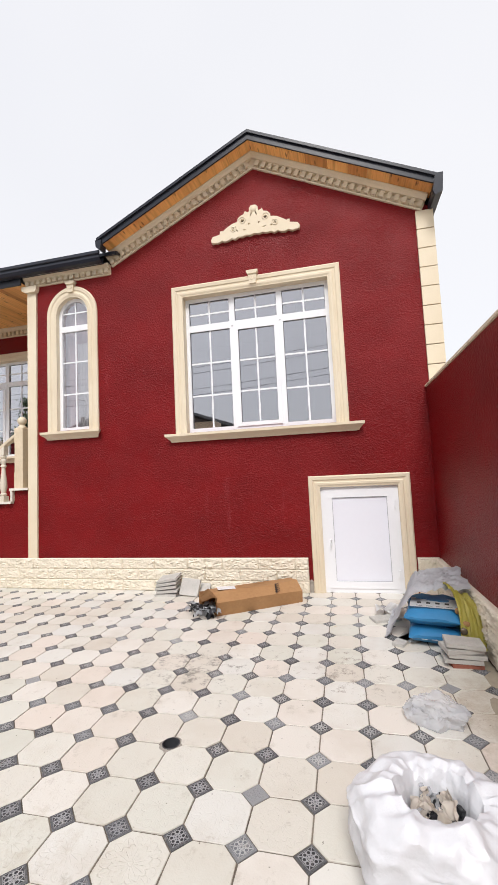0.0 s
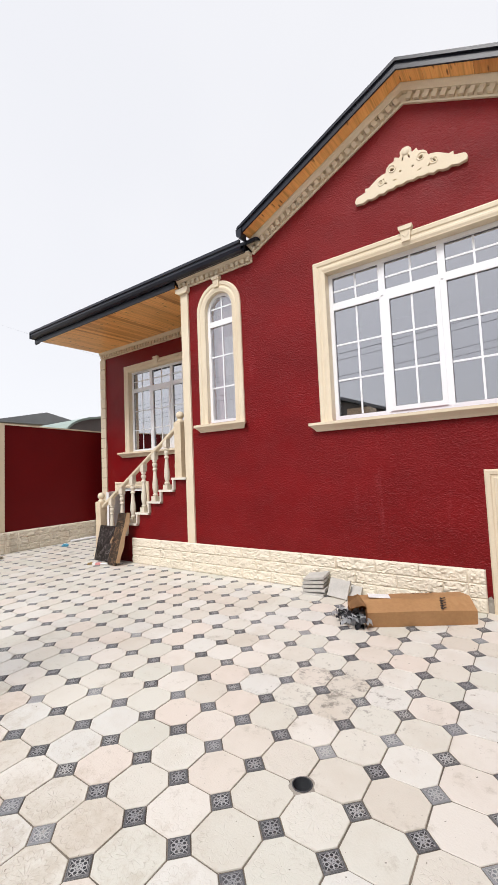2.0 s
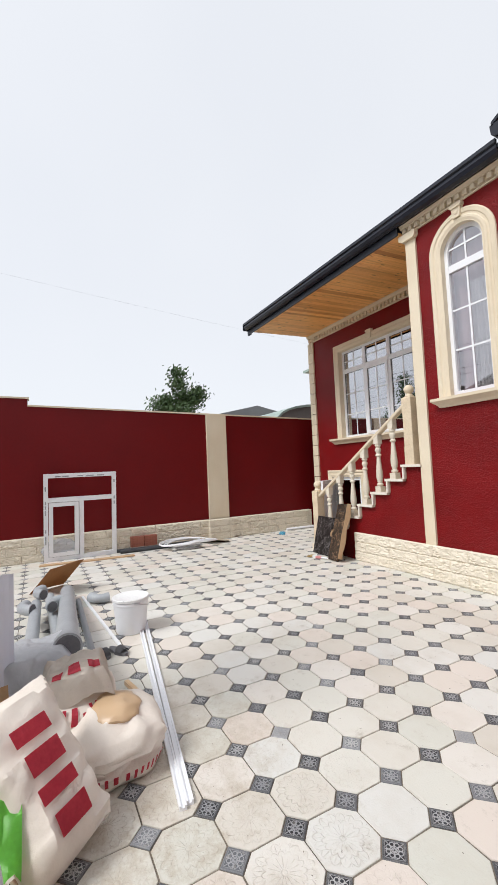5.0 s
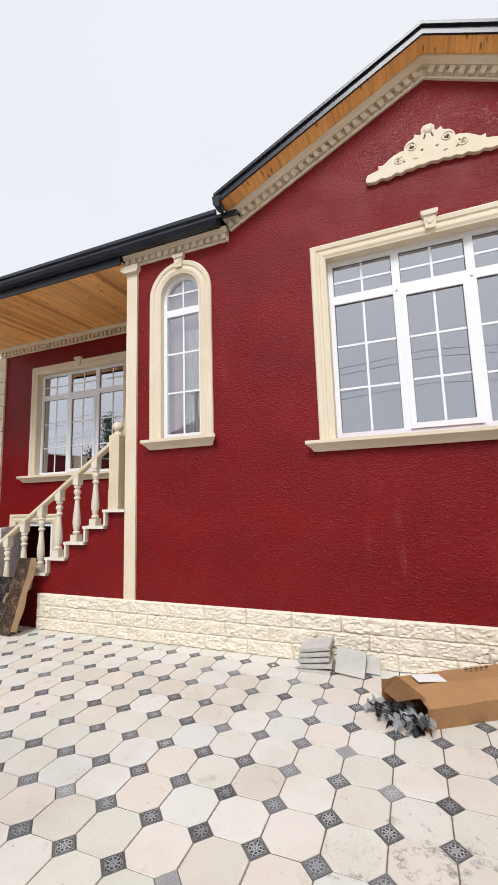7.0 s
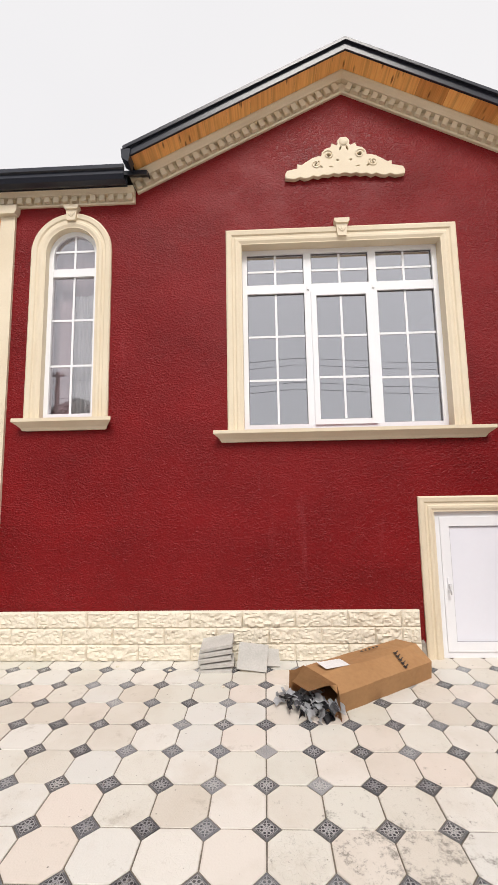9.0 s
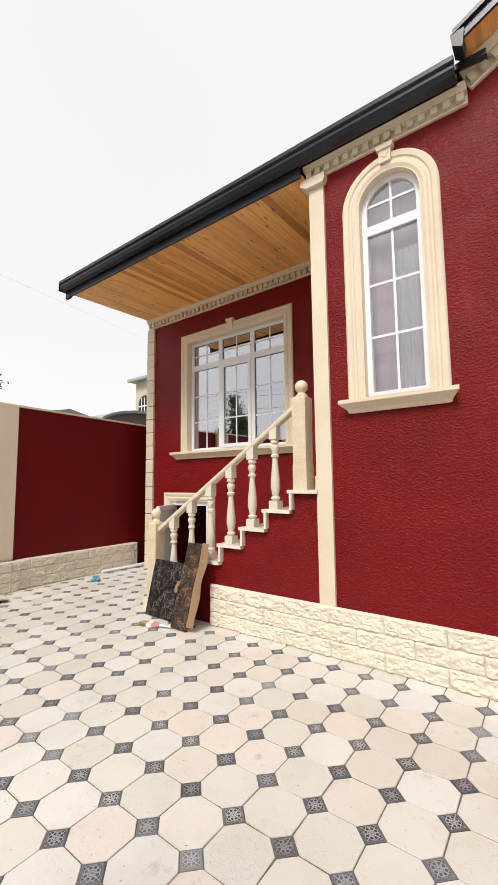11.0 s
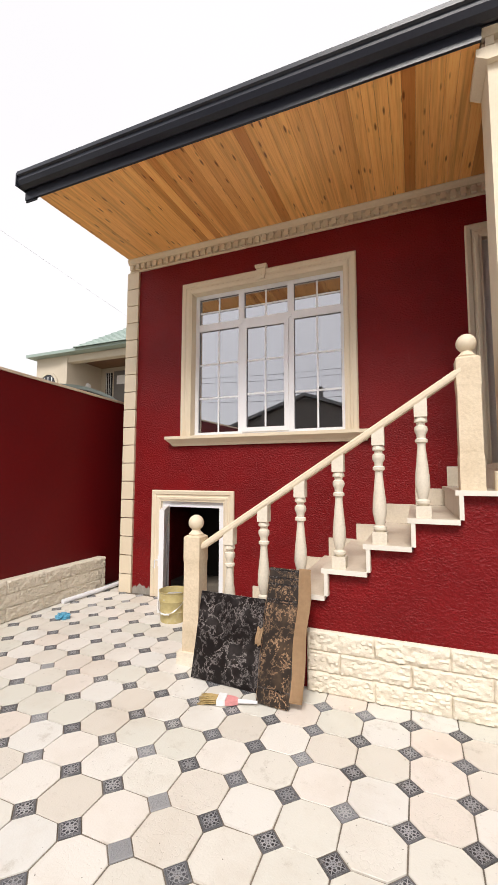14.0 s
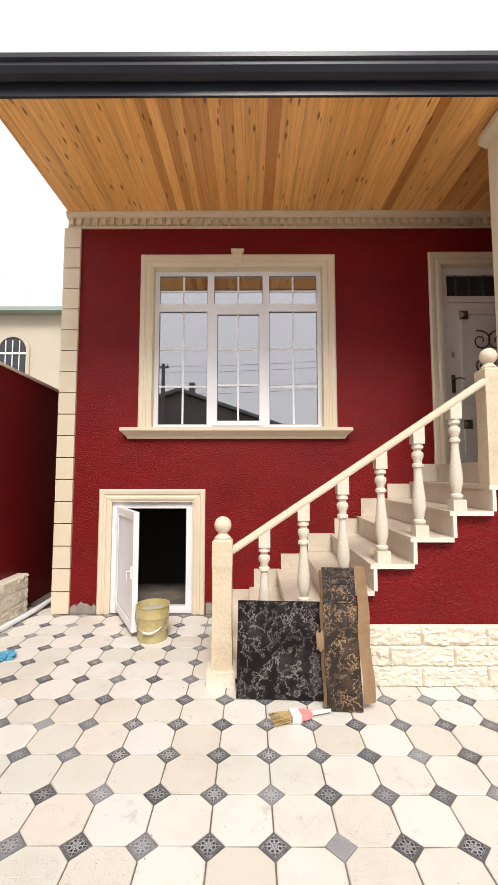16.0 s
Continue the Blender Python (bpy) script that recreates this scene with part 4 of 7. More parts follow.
win = tagged(base("window_3", (AW_X, FRONT + 0.055, 0)), "tall white plastic window with a round arch and glazing bars", "window", kind="structure")
R, w = AW_R - 0.012, 0.048
bm = bmesh.new()
for s in (-1, 1):
    cuboid(bm, min(s * R, s * (R - w)), max(s * R, s * (R - w)), 0, 0.07, AW_Z0, AW_Z1)
cuboid(bm, -R + w, R - w, 0, 0.07, AW_Z0, AW_Z0 + w)
ring = []
for i in range(25):
    a = math.pi * i / 24
    ring.append(((0, 0, AW_Z1), (math.cos(a), 0, math.sin(a)), (0, 1, 0)))
sweep(bm, [(R - w, 0), (R, 0), (R, 0.07), (R - w, 0.07)], ring)
part("window_frame", bm, PVC, win)
box_part("transom", (-R + w, R - w, 0.002, 0.068, 3.885, 3.975), PVC, win)
pane(win, -R + w, R - w, AW_Z0 + w, 3.885, 0.028, glass=CLEAR_GLASS)
bm = bmesh.new()
r2 = R - w
prism(bm, [(-r2, 3.975), (r2, 3.975)] + [(r2 * math.cos(math.pi * i / 20), AW_Z1 + r2 * math.sin(math.pi * i / 20)) for i in range(21)], "y", 0.028, 0.034)
top_pane = part("pane", bm, CLEAR_GLASS, win)
top_pane.visible_shadow = False
bm = bmesh.new()
cuboid(bm, -0.011, 0.011, 0.022, 0.027, AW_Z0 + w, 3.885)
cuboid(bm, -0.011, 0.011, 0.022, 0.027, 3.975, AW_Z1 + r2)
for zz in (2.90, 3.40):
    cuboid(bm, -r2, -0.011, 0.022, 0.027, zz - 0.011, zz + 0.011)
    cuboid(bm, 0.011, r2, 0.022, 0.027, zz - 0.011, zz + 0.011)
for s in (-1, 1):
    cuboid(bm, min(s * 0.011, s * r2), max(s * 0.011, s * r2), 0.022, 0.027, 4.172, 4.194)
part("glazing_bars", bm, PVC, win)

def curtain(x0, x1, y, z0, z1, depth, waves, material, label):
    """Cloth hanging in soft folds, with real thickness."""
    b = bmesh.new()
    n = 90
    rows = []
    for i in range(n + 1):
        u = i / n
        yy = y + depth * math.sin(2 * math.pi * waves * u + 0.8 * math.sin(5 * u)) + 0.3 * depth * math.sin(17 * u)
        rows.append([b.verts.new((x0 + (x1 - x0) * u, yy + 0.004 * math.sin(9 * u + 3 * k), z0 + (z1 - z0) * k / 6)) for k in range(7)])
    fs = [b.faces.new((p[k], q_[k], q_[k + 1], p[k + 1])) for p, q_ in zip(rows, rows[1:]) for k in range(6)]
    bmesh.ops.solidify(b, geom=fs, thickness=0.003)
    return tagged(part("curtain", b, material, None, smooth=True), label, "curtain")


curtain(-3.84, -3.24, 5.665, 2.30, 4.44, 0.008, 4, PINK_CLOTH, "dusty pink curtain hanging flat behind the arched window")
curtain(-3.575, -3.27, 5.622, 2.30, 3.72, 0.014, 7, CURTAIN, "white net curtain hanging in folds behind the arched window")


# ---- hatches and door ----
def hatch_leaf(parent, w, h):
    """White panelled hatch leaf with hinge edge at x=0."""
    leaf = base("leaf")
    leaf.parent = parent
    frame_ring("leaf_frame", 0, w, 0, h, 0, 0.055, 0.085, leaf)
    frame_ring("gasket", 0.085, w - 0.085, 0.085, h - 0.085, 0.008, 0.05, 0.006, leaf, SEAL)
    box_part("panel", (0.09, w - 0.09, 0.018, 0.04, 0.09, h - 0.09), PVC_PANEL, leaf)
    return leaf


def hatch(name, op, face, label, angle, hinge_left):
    x0, x1, z0, z1 = op
    ob = tagged(base(name, (0, face + 0.02, 0)), label, "hatch", kind="structure")
    frame_ring("hatch_frame", x0 + 0.012, x1 - 0.012, z0, z1 - 0.012, 0, 0.07, 0.075, ob)
    w, h = (x1 - x0) - 0.024 - 0.11, (z1 - z0) - 0.012 - 0.11
    leaf = hatch_leaf(ob, w, h)
    leaf.matrix_basis = pose(x0 + 0.067, -0.012, z0 + 0.055, 0, 0, angle)
    hx = 0.045 if not hinge_left else w - 0.045
    handle = box_part("handle", (hx - 0.011, hx + 0.011, -0.012, 0, h * 0.5 - 0.07, h * 0.5 + 0.05), PVC, leaf, bevel=0.004)
    b = bmesh.new()
    tube(b, [(hx, -0.01, h * 0.5), (hx, -0.045, h * 0.5), (hx, -0.05, h * 0.5 - 0.09)], 0.009)
    part("lever", b, PVC, leaf, smooth=True)
    for zz in (0.15 * h, 0.85 * h):
        box_part("hinge", ((w - 0.006) if not hinge_left else -0.006, (w + 0.016) if not hinge_left else 0.012, -0.018, 0.01, zz - 0.045, zz + 0.045), PVC, leaf)
    return ob


hatch("door_1", HG, FRONT, "closed white plastic cellar hatch", 0, False)
hatch("door_2", HP, PORCH, "white plastic cellar hatch standing open over a dark cellar", -61, True)

door = tagged(base("door_3", (DR[0], PORCH + 0.06, LEVEL)), "grey steel entrance door with scrolled ironwork and a barred fanlight", "door", kind="structure")
dw, dh = DR[1] - DR[0], DR[3] - DR[2]
frame_ring("door_frame", 0.012, dw - 0.012, 0, dh - 0.012, 0, 0.09, 0.09, door, DOOR_GREY)
box_part("head", (0.1, dw - 0.1, 0.005, 0.085, 1.98, 2.06), DOOR_GREY, door)
b = bmesh.new()
cuboid(b, 0.102, dw - 0.102, 0.05, 0.056, 2.06, dh - 0.102)
part("fanlight", b, DARK_WINDOW, door)
for i in range(5):
    box_part("bar", (0.22 + 0.17 * i, 0.235 + 0.17 * i, 0.025, 0.04, 2.06, dh - 0.102), BRONZE, door)
leaf = box_part("leaf", (0.104, dw - 0.104, 0.02, 0.07, 0.012, 1.975), DOOR_GREY, door)
for za, zb in ((0.14, 0.52), (0.72, 1.86)):
    frame_ring("panel_moulding", 0.26, dw - 0.26, za, zb, 0.004, 0.02, 0.03, leaf, DOOR_GREY)
    for x in (0.30, dw - 0.30):
        b = bmesh.new()
        cx, cz, q = x, zb - 0.04, 0.055
        vs = [b.verts.new(v) for v in ((cx - q, 0.003, cz - q), (cx + q, 0.003, cz - q), (cx + q, 0.003, cz + q), (cx - q, 0.003, cz + q), (cx, -0.03, cz))]
        for f in ((0, 1, 4), (1, 2, 4), (2, 3, 4), (3, 0, 4), (3, 2, 1, 0)):
            b.faces.new([vs[i] for i in f])
        part("stud", b, BRONZE, leaf)


def scroll(parent, cx, cz, r0, turns, flip, rot=0.0):
    b = bmesh.new()
    n = 44
    pts = []
    for i in range(n):
        a = turns * 2 * math.pi * i / (n - 1)
        r = r0 * (1 - 0.82 * i / (n - 1))
        pts.append((cx + flip * r * math.cos(a + rot), 0.004, cz + r * math.sin(a + rot)))
    tube(b, pts, 0.009, 6)
    return part("scroll", b, BRONZE, parent, smooth=True)


for s in (-1, 1):
    c = dw / 2
    scroll(leaf, c + s * 0.10, 1.50, 0.13, 1.4, s, 1.2)
    scroll(leaf, c + s * 0.09, 1.20, 0.085, 1.4, s, -1.2)
    scroll(leaf, c + s * 0.08, 0.95, 0.07, 1.3, s, 1.2)
box_part("handle_plate", (0.128, 0.168, 0.0, 0.02, 0.86, 1.08), BRONZE, leaf, bevel=0.006)
b = bmesh.new()
tube(b, [(0.148, 0.0, 1.02), (0.148, -0.05, 1.02), (0.20, -0.055, 1.03), (0.26, -0.052, 1.015)], [0.011, 0.011, 0.009, 0.006])
part("lever", b, BRONZE, leaf, smooth=True)
box_part("upper_lock", (0.135, 0.165, 0.004, 0.02, 1.30, 1.36), STEEL, leaf, bevel=0.006)


# ---- stairs ----
stairs = tagged(base("stairs"), "pale stone entrance stairs rising along the porch wall", "stairs", kind="structure")
for k, (x, z) in enumerate(STEPS):
    last = k == 8
    box_part("tread", (x - 0.022, x + (0.31 if not last else 1.42), FRONT - (0.045 if not last else -0.285), PORCH - 0.004, z - 0.035, z), STEP_STONE, stairs, bevel=0.005)
    box_part("riser", (x, x + 0.028, FRONT - 0.03 if not last else FRONT + 0.285, PORCH - 0.004, max(0.0, z - 0.2), z - 0.035), STEP_STONE, stairs, bevel=0.003)
    if not last:
        box_part("skirting", (x + 0.03, x + 0.325, PORCH - 0.018, PORCH - 0.003, z + 0.002, z + 0.115 + (0.09 if k % 2 else 0.06)), STEP_STONE, stairs, bevel=0.003)
box_part("skirting", (-4.28, DR[0] - 0.15, PORCH - 0.018, PORCH - 0.003, LEVEL + 0.002, LEVEL + 0.10), STEP_STONE, stairs)
for k, (x, z) in enumerate(STEPS[:8]):
    box_part("nosing", (x - 0.024, x + 0.311, FRONT - 0.058, FRONT - 0.0455, z - 0.034, z + 0.001), WHITE_STONE, stairs, "white polished edge strip", bevel=0.003)
    if k:
        box_part("nosing", (x - 0.002, x + 0.026, FRONT - 0.056, FRONT - 0.0305, z - 0.199, z - 0.0345), WHITE_STONE, stairs, "white polished edge strip", bevel=0.003)
bm = bmesh.new()
outline = [(STEPS[0][0] + 0.03, 0.0), (-4.31, 0.0), (-4.31, 1.46)]
for x, z in STEPS[7::-1]:
    outline += [(x + 0.03, z - 0.037)] + ([(x + 0.03, z - 0.237)] if z > 0.25 else [])
prism(bm, outline, "y", FRONT + 0.11, PORCH - 0.02)
part("core", bm, RAW_CEMENT, stairs)


# ---- balustrade ----
rail_ob = tagged(base("balustrade"), "pale stone balustrade with turned balusters and ball-topped newel posts", "balustrade")
BY = 5.50


def turned(h, r):
    """Rows of radius and height for a baluster of height h between its square ends."""
    rows = [(0.62, 0.0), (0.92, 0.03), (0.92, 0.055), (0.60, 0.075), (0.72, 0.11), (0.98, 0.22), (0.93, 0.34), (0.70, 0.52), (0.55, 0.66), (0.55, 0.70), (0.84, 0.715), (0.84, 0.745), (0.58, 0.76), (0.62, 0.80), (0.84, 0.83), (0.90, 0.86), (0.84, 0.89), (0.58, 0.905), (0.58, 0.93), (0.88, 0.945), (0.88, 0.97), (0.7, 1.0)]
    return [(q * r, zz * h) for q, zz in rows]


def rail_z(x):
    return 0.965 + (x + 6.62) * 0.6615


for k, x in enumerate((-6.38, -6.07, -5.757, -5.45, -5.148, -4.846)):
    z0 = STEPS[k + 1][1]
    top = rail_z(x) - 0.0
    b = bmesh.new()
    cuboid(b, -0.052, 0.052, -0.052, 0.052, 0, 0.085)
    q = 0.052 * 0.6615
    hh = top - z0
    vs = cuboid(b, -0.045, 0.045, -0.045, 0.045, hh - 0.11, hh)
    for v in vs:
        if v.co.z > hh - 0.05:
            v.co.z += v.co.x * 0.6615
    lathe(b, [(r, 0.085 + zz) for r, zz in turned(hh - 0.195, 0.052)], 18)
    ob = part("baluster", b, PALE_STONE, rail_ob, smooth=True)
    ob.matrix_basis = pose(x, BY, z0)
b = bmesh.new()
xa, xb = -6.64, -4.575
prof = [(-0.042, 0.0), (-0.05, 0.018), (-0.05, 0.045), (-0.03, 0.062), (0.03, 0.062), (0.05, 0.045), (0.05, 0.018), (0.042, 0.0)]
rows = [[b.verts.new((x, BY + yy, rail_z(x) + zz)) for yy, zz in prof] for x in (xa, xb)]
for i in range(len(prof)):
    b.faces.new((rows[0][i], rows[0][(i + 1) % len(prof)], rows[1][(i + 1) % len(prof)], rows[1][i]))
b.faces.new(rows[0][::-1])
b.faces.new(rows[1])
part("handrail", b, CREAM, rail_ob)


def newel(x, y, z0, z1, foot):
    """Square post with a long rough panel, a cap and a ball; z1 is the ball's top."""
    ob = base("newel_post", (x, y, z0))
    ob.parent = rail_ob
    H = z1 - z0
    hs = 0.078
    if foot:
        b = bmesh.new()
        cuboid(b, -0.115, 0.105, -0.105, 0.105, 0, 0.106)
        part("foot", b, PLINTH, ob, "rough pale foot block", bevel=0.008)
    lo = 0.104 if foot else 0.0
    b = bmesh.new()
    sq = lambda s: [(-s, -s), (s, -s), (s, s), (-s, s)]
    levels = [(lo, hs), (lo + 0.22, hs), (lo + 0.26, hs - 0.004), (H - 0.42, hs - 0.004), (H - 0.38, hs), (H - 0.19, hs), (H - 0.175, hs - 0.02)]
    rings = [[b.verts.new((px, py, z)) for px, py in sq(s)] for z, s in levels]
    for r0, r1 in zip(rings, rings[1:]):
        for i in range(4):
            b.faces.new((r0[i], r0[(i + 1) % 4], r1[(i + 1) % 4], r1[i]))
    b.faces.new(rings[0][::-1])
    b.faces.new(rings[-1])
    part("shaft", b, ROUGH_CREAM, ob, bevel=0.005)
    b = bmesh.new()
    R = 0.068
    zc = H - R
    prof_ = [(0.062, H - 0.176), (0.066, H - 0.165), (0.045, H - 0.145), (0.036, H - 0.13)]
    prof_ += [(max(0.0008, R * math.cos(a)), zc + R * math.sin(a)) for a in [-1.0 + (math.pi / 2 + 1.0) * i / 14 for i in range(15)]]
    lathe(b, prof_, 24)
    part("ball_finial", b, CREAM, ob, smooth=True)
    return ob


newel(-6.708, 5.495, 0.0, 1.252, True)
newel(-4.527, 5.53, 1.5, 2.622, False)


# ---- rock-faced plinths ----
def stone_meshes(L, H, n):
    out = []
    for v in range(n):
        r = random.Random(100 + v + int(L * 1000))
        off = Vector((r.uniform(0, 50), r.uniform(0, 50), r.uniform(0, 50)))
        b = bmesh.new()
        nx, nz = (38, 12) if L > 0.35 else (19, 12)
        grid = []
        for j in range(nz + 1):
            row = []
            for i in range(nx + 1):
                u, w_ = i / nx, j / nz
                edge = min(u * L, (1 - u) * L, w_ * H, (1 - w_) * H)
                k = min(1.0, edge / 0.008)
                d = 0.017 + k * (0.006 + 0.016 * abs(noise.noise(off + Vector((u * L * 6, w_ * H * 13, 0)))) + 0.017 * abs(noise.noise(off + Vector((u * L * 17, w_ * H * 34, 3)))) + 0.014 * noise.noise(off + Vector((u * L * 42, w_ * H * 60, 5))))
                row.append(b.verts.new((u * L - L / 2, -d, w_ * H)))
            grid.append(row)
        for j in range(nz):
            for i in range(nx):
                b.faces.new((grid[j][i], grid[j][i + 1], grid[j + 1][i + 1], grid[j + 1][i]))
        rim = [grid[0][i] for i in range(nx + 1)] + [grid[j][nx] for j in range(1, nz + 1)] + [grid[nz][i] for i in range(nx - 1, -1, -1)] + [grid[j][0] for j in range(nz - 1, 0, -1)]
        back = [b.verts.new((q.co.x, 0.0, q.co.z)) for q in rim]
        for i in range(len(rim)):
            b.faces.new((rim[i], back[i], back[(i + 1) % len(rim)], rim[(i + 1) % len(rim)]))
        out.append(mesh_of("stone", b, PLINTH, smooth=True))
    return out


CH = 0.148
FULL, HALF = stone_meshes(0.4888, CH - 0.0016, 9), stone_meshes(0.2444, CH - 0.0016, 5)


def plinth(name, m, length, courses, depth, label):
    """Courses of stones along x of the pose m, faces towards -y, in front of a mortar backing of that depth."""
    ob = base(name)
    ob.matrix_basis = m
    tagged(ob, label, "plinth", kind="structure")
    b = bmesh.new()
    cuboid(b, 0, length, -depth, -0.002, 0.0, courses * CH - 0.004)
    part("mortar_backing", b, PLINTH, ob)
    r = random.Random(len(name))
    for c in range(courses):
        x = 0.0
        first = c % 2 == 1
        while x < length - 0.02:
            rest = length - x
            half = first or rest < 0.49
            L = 0.2455 if half else 0.490
            first = False
            sx = min(1.0, rest / L)
            me = r.choice(HALF if half else FULL)
            piece("stone", me, ob, pose(x + sx * L / 2, -depth, c * CH) @ Matrix.Diagonal((sx, 1, 1, 1)))
            x += L * sx
    return ob


plinth("plinth_front", pose(-5.69, FRONT, 0), 5.56, 3, 0.02, "rock-faced cream limestone plinth in three courses")
plinth("plinth_corner", pose(1.19, FRONT, 0), 0.25, 3, 0.02, "short piece of rock-faced cream plinth beside the hatch")
plinth("plinth_far", pose(FENCE, -3.3, 0, 0, 0, 90), 10.35, 3, 0.10, "rock-faced cream limestone plinth along the red boundary wall")
plinth("plinth_pier", pose(FENCE, 4.25, 0, 0, 0, 90), 0.60, 3, 0.15, "rock-faced cream plinth of the pier")
plinth("plinth_side", pose(SIDE, FRONT - 0.06, 0, 0, 0, -90), 8.6, 3, 0.03, "rock-faced cream limestone plinth along the side wall")

bm = bmesh.new()
for xa, xb, h in ((-8.55, -8.255, 0.13), (-7.0, -6.82, 0.16)):
    n = 12
    pts = [(xa, 0.0), (xb, 0.0)] + [(xb - (xb - xa) * i / n, h * (0.75 + 0.45 * noise.noise(Vector((i * 0.9, xa, 0))))) for i in range(n + 1)]
    prism(bm, pts, "y", PORCH - 0.006, PORCH)
pts = [(-0.128, 0.0), (-0.078, 0.0), (-0.078, 0.14), (-0.10, 0.17), (-0.128, 0.15)]
prism(bm, pts, "y", FRONT - 0.006, FRONT)
setting("trim_bare_cement", bm, RAW_CEMENT, "bare cement where the red paint stops above the paving", "wall base")


# ---- carved ornament in the gable ----
half = [(0.03, 0.497), (0.058, 0.465), (0.055, 0.42), (0.075, 0.40), (0.12, 0.425), (0.135, 0.385), (0.19, 0.37), (0.225, 0.335), (0.235, 0.285), (0.27, 0.285), (0.33, 0.268), (0.40, 0.225), (0.45, 0.19), (0.49, 0.20), (0.49, 0.155), (0.56, 0.14), (0.605, 0.13), (0.625, 0.09), (0.62, 0.055), (0.53, 0.04), (0.47, 0.065), (0.43, 0.045), (0.38, 0.05), (0.33, 0.075), (0.28, 0.055), (0.23, 0.08), (0.17, 0.07), (0.12, 0.09), (0.06, 0.075), (0.02, 0.09)]
outer = [(u, v) for u, v in half] + [(-u, v) for u, v in half[::-1]]
drops = []
for cx, cz, rx, rz, tilt in ((0.035, 0.375, 0.014, 0.036, 0.3), (0.165, 0.30, 0.032, 0.026, 0.0), (0.07, 0.235, 0.02, 0.016, 0.2), (0.29, 0.205, 0.045, 0.017, -0.8), (0.245, 0.165, 0.022, 0.014, 0.4), (0.14, 0.16, 0.03, 0.011, 0.2)):
    for s in (-1, 1):
        drops.append([(s * (cx + rx * math.cos(a) * math.cos(tilt) - rz * math.sin(a) * math.sin(tilt)), cz + rx * math.cos(a) * math.sin(tilt) + rz * math.sin(a) * math.cos(tilt)) for a in [2 * math.pi * i / 12 for i in range(12)]])
cu = bpy.data.curves.new("gable_ornament", "CURVE")
cu.dimensions, cu.fill_mode, cu.extrude, cu.bevel_depth = "2D", "BOTH", 0.018, 0.006
for loop in [outer] + drops:
    sp = cu.splines.new("POLY")
    sp.points.add(len(loop) - 1)
    for pt, (u, v) in zip(sp.points, loop):
        pt.co = (u, v, 0, 1)
    sp.use_cyclic_u = True
tmp = bpy.data.objects.new("ornament_outline", cu)
me = bpy.data.meshes.new_from_object(tmp)
bpy.data.objects.remove(tmp)
me.materials.clear()
me.materials.append(CREAM)
orn = new("gable_ornament", me)
orn.matrix_basis = pose(-0.615, FRONT - 0.024, 4.795, 90, 0, 0)
tagged(orn, "cream carved crest of scrolls on the red gable", "wall ornament")
for s in (-1, 1):
    for cx, cz, r0, rot in ((0.165, 0.30, 0.055, 0.4), (0.30, 0.20, 0.05, 2.6)):
        b = bmesh.new()
        pts = []
        for i in range(26):
            a = 1.35 * 2 * math.pi * i / 25 + rot
            r = r0 * (1 - 0.7 * i / 25)
            pts.append((s * (cx + r * math.cos(a)), cz + r * math.sin(a), 0.024))
        tube(b, pts, 0.009, 6)
        part("scroll", b, CREAM, orn, smooth=True)
b = bmesh.new()
bmesh.ops.create_icosphere(b, subdivisions=2, radius=1, matrix=Matrix.Translation((0, 0.445, 0.022)) @ Matrix.Diagonal((0.048, 0.048, 0.016, 1)))
part("boss", b, CREAM, orn, smooth=True)

# ---- paving ----
D = 0.071
g = 0.0036
OCT = [(P / 2 - g, P / 2 - D), (P / 2 - D, P / 2 - g), (-P / 2 + D, P / 2 - g), (-P / 2 + g, P / 2 - D), (-P / 2 + g, -P / 2 + D), (-P / 2 + D, -P / 2 + g), (P / 2 - D, -P / 2 + g), (P / 2 - g, -P / 2 + D)]
q = D - 1.1 * g
SQ = [(q, 0), (0, q), (-q, 0), (0, -q)]


def tile_rows(ring, turn):
    """Vertices, faces and UVs of one tile: a bevelled slab whose UV map holds metres from its middle."""
    n = len(ring)
    s = 0.985 if n == 8 else 0.95
    vs = [(x, y, -0.012) for x, y in ring] + [(x, y, -0.0025) for x, y in ring] + [(x * s, y * s, 0.0) for x, y in ring]
    fs = [tuple(range(2 * n, 3 * n))]
    for a in (0, n):
        fs += [(a + i, a + (i + 1) % n, a + n + (i + 1) % n, a + n + i) for i in range(n)]
    c, si = math.cos(turn), math.sin(turn)
    uv = [(c * x - si * y, si * x + c * y) for x, y, z in vs]
    return vs, fs, uv


def tile_mesh(name, ring, turn, material, poses):
    vs0, fs0, uv0 = tile_rows(ring, turn)
    vs, fs, uvs = [], [], []
    for m in poses:
        o = len(vs)
        vs += [tuple(m @ Vector(v)) for v in vs0] if m else vs0
        fs += [tuple(o + i for i in f) for f in fs0]
        uvs += uv0
    me = bpy.data.meshes.new(name)
    me.from_pydata(vs, [], fs)
    lay = me.uv_layers.new(name="UVMap")
    for l in me.loops:
        lay.data[l.index].uv = uvs[l.vertex_index]
    me.materials.append(material)
    return me


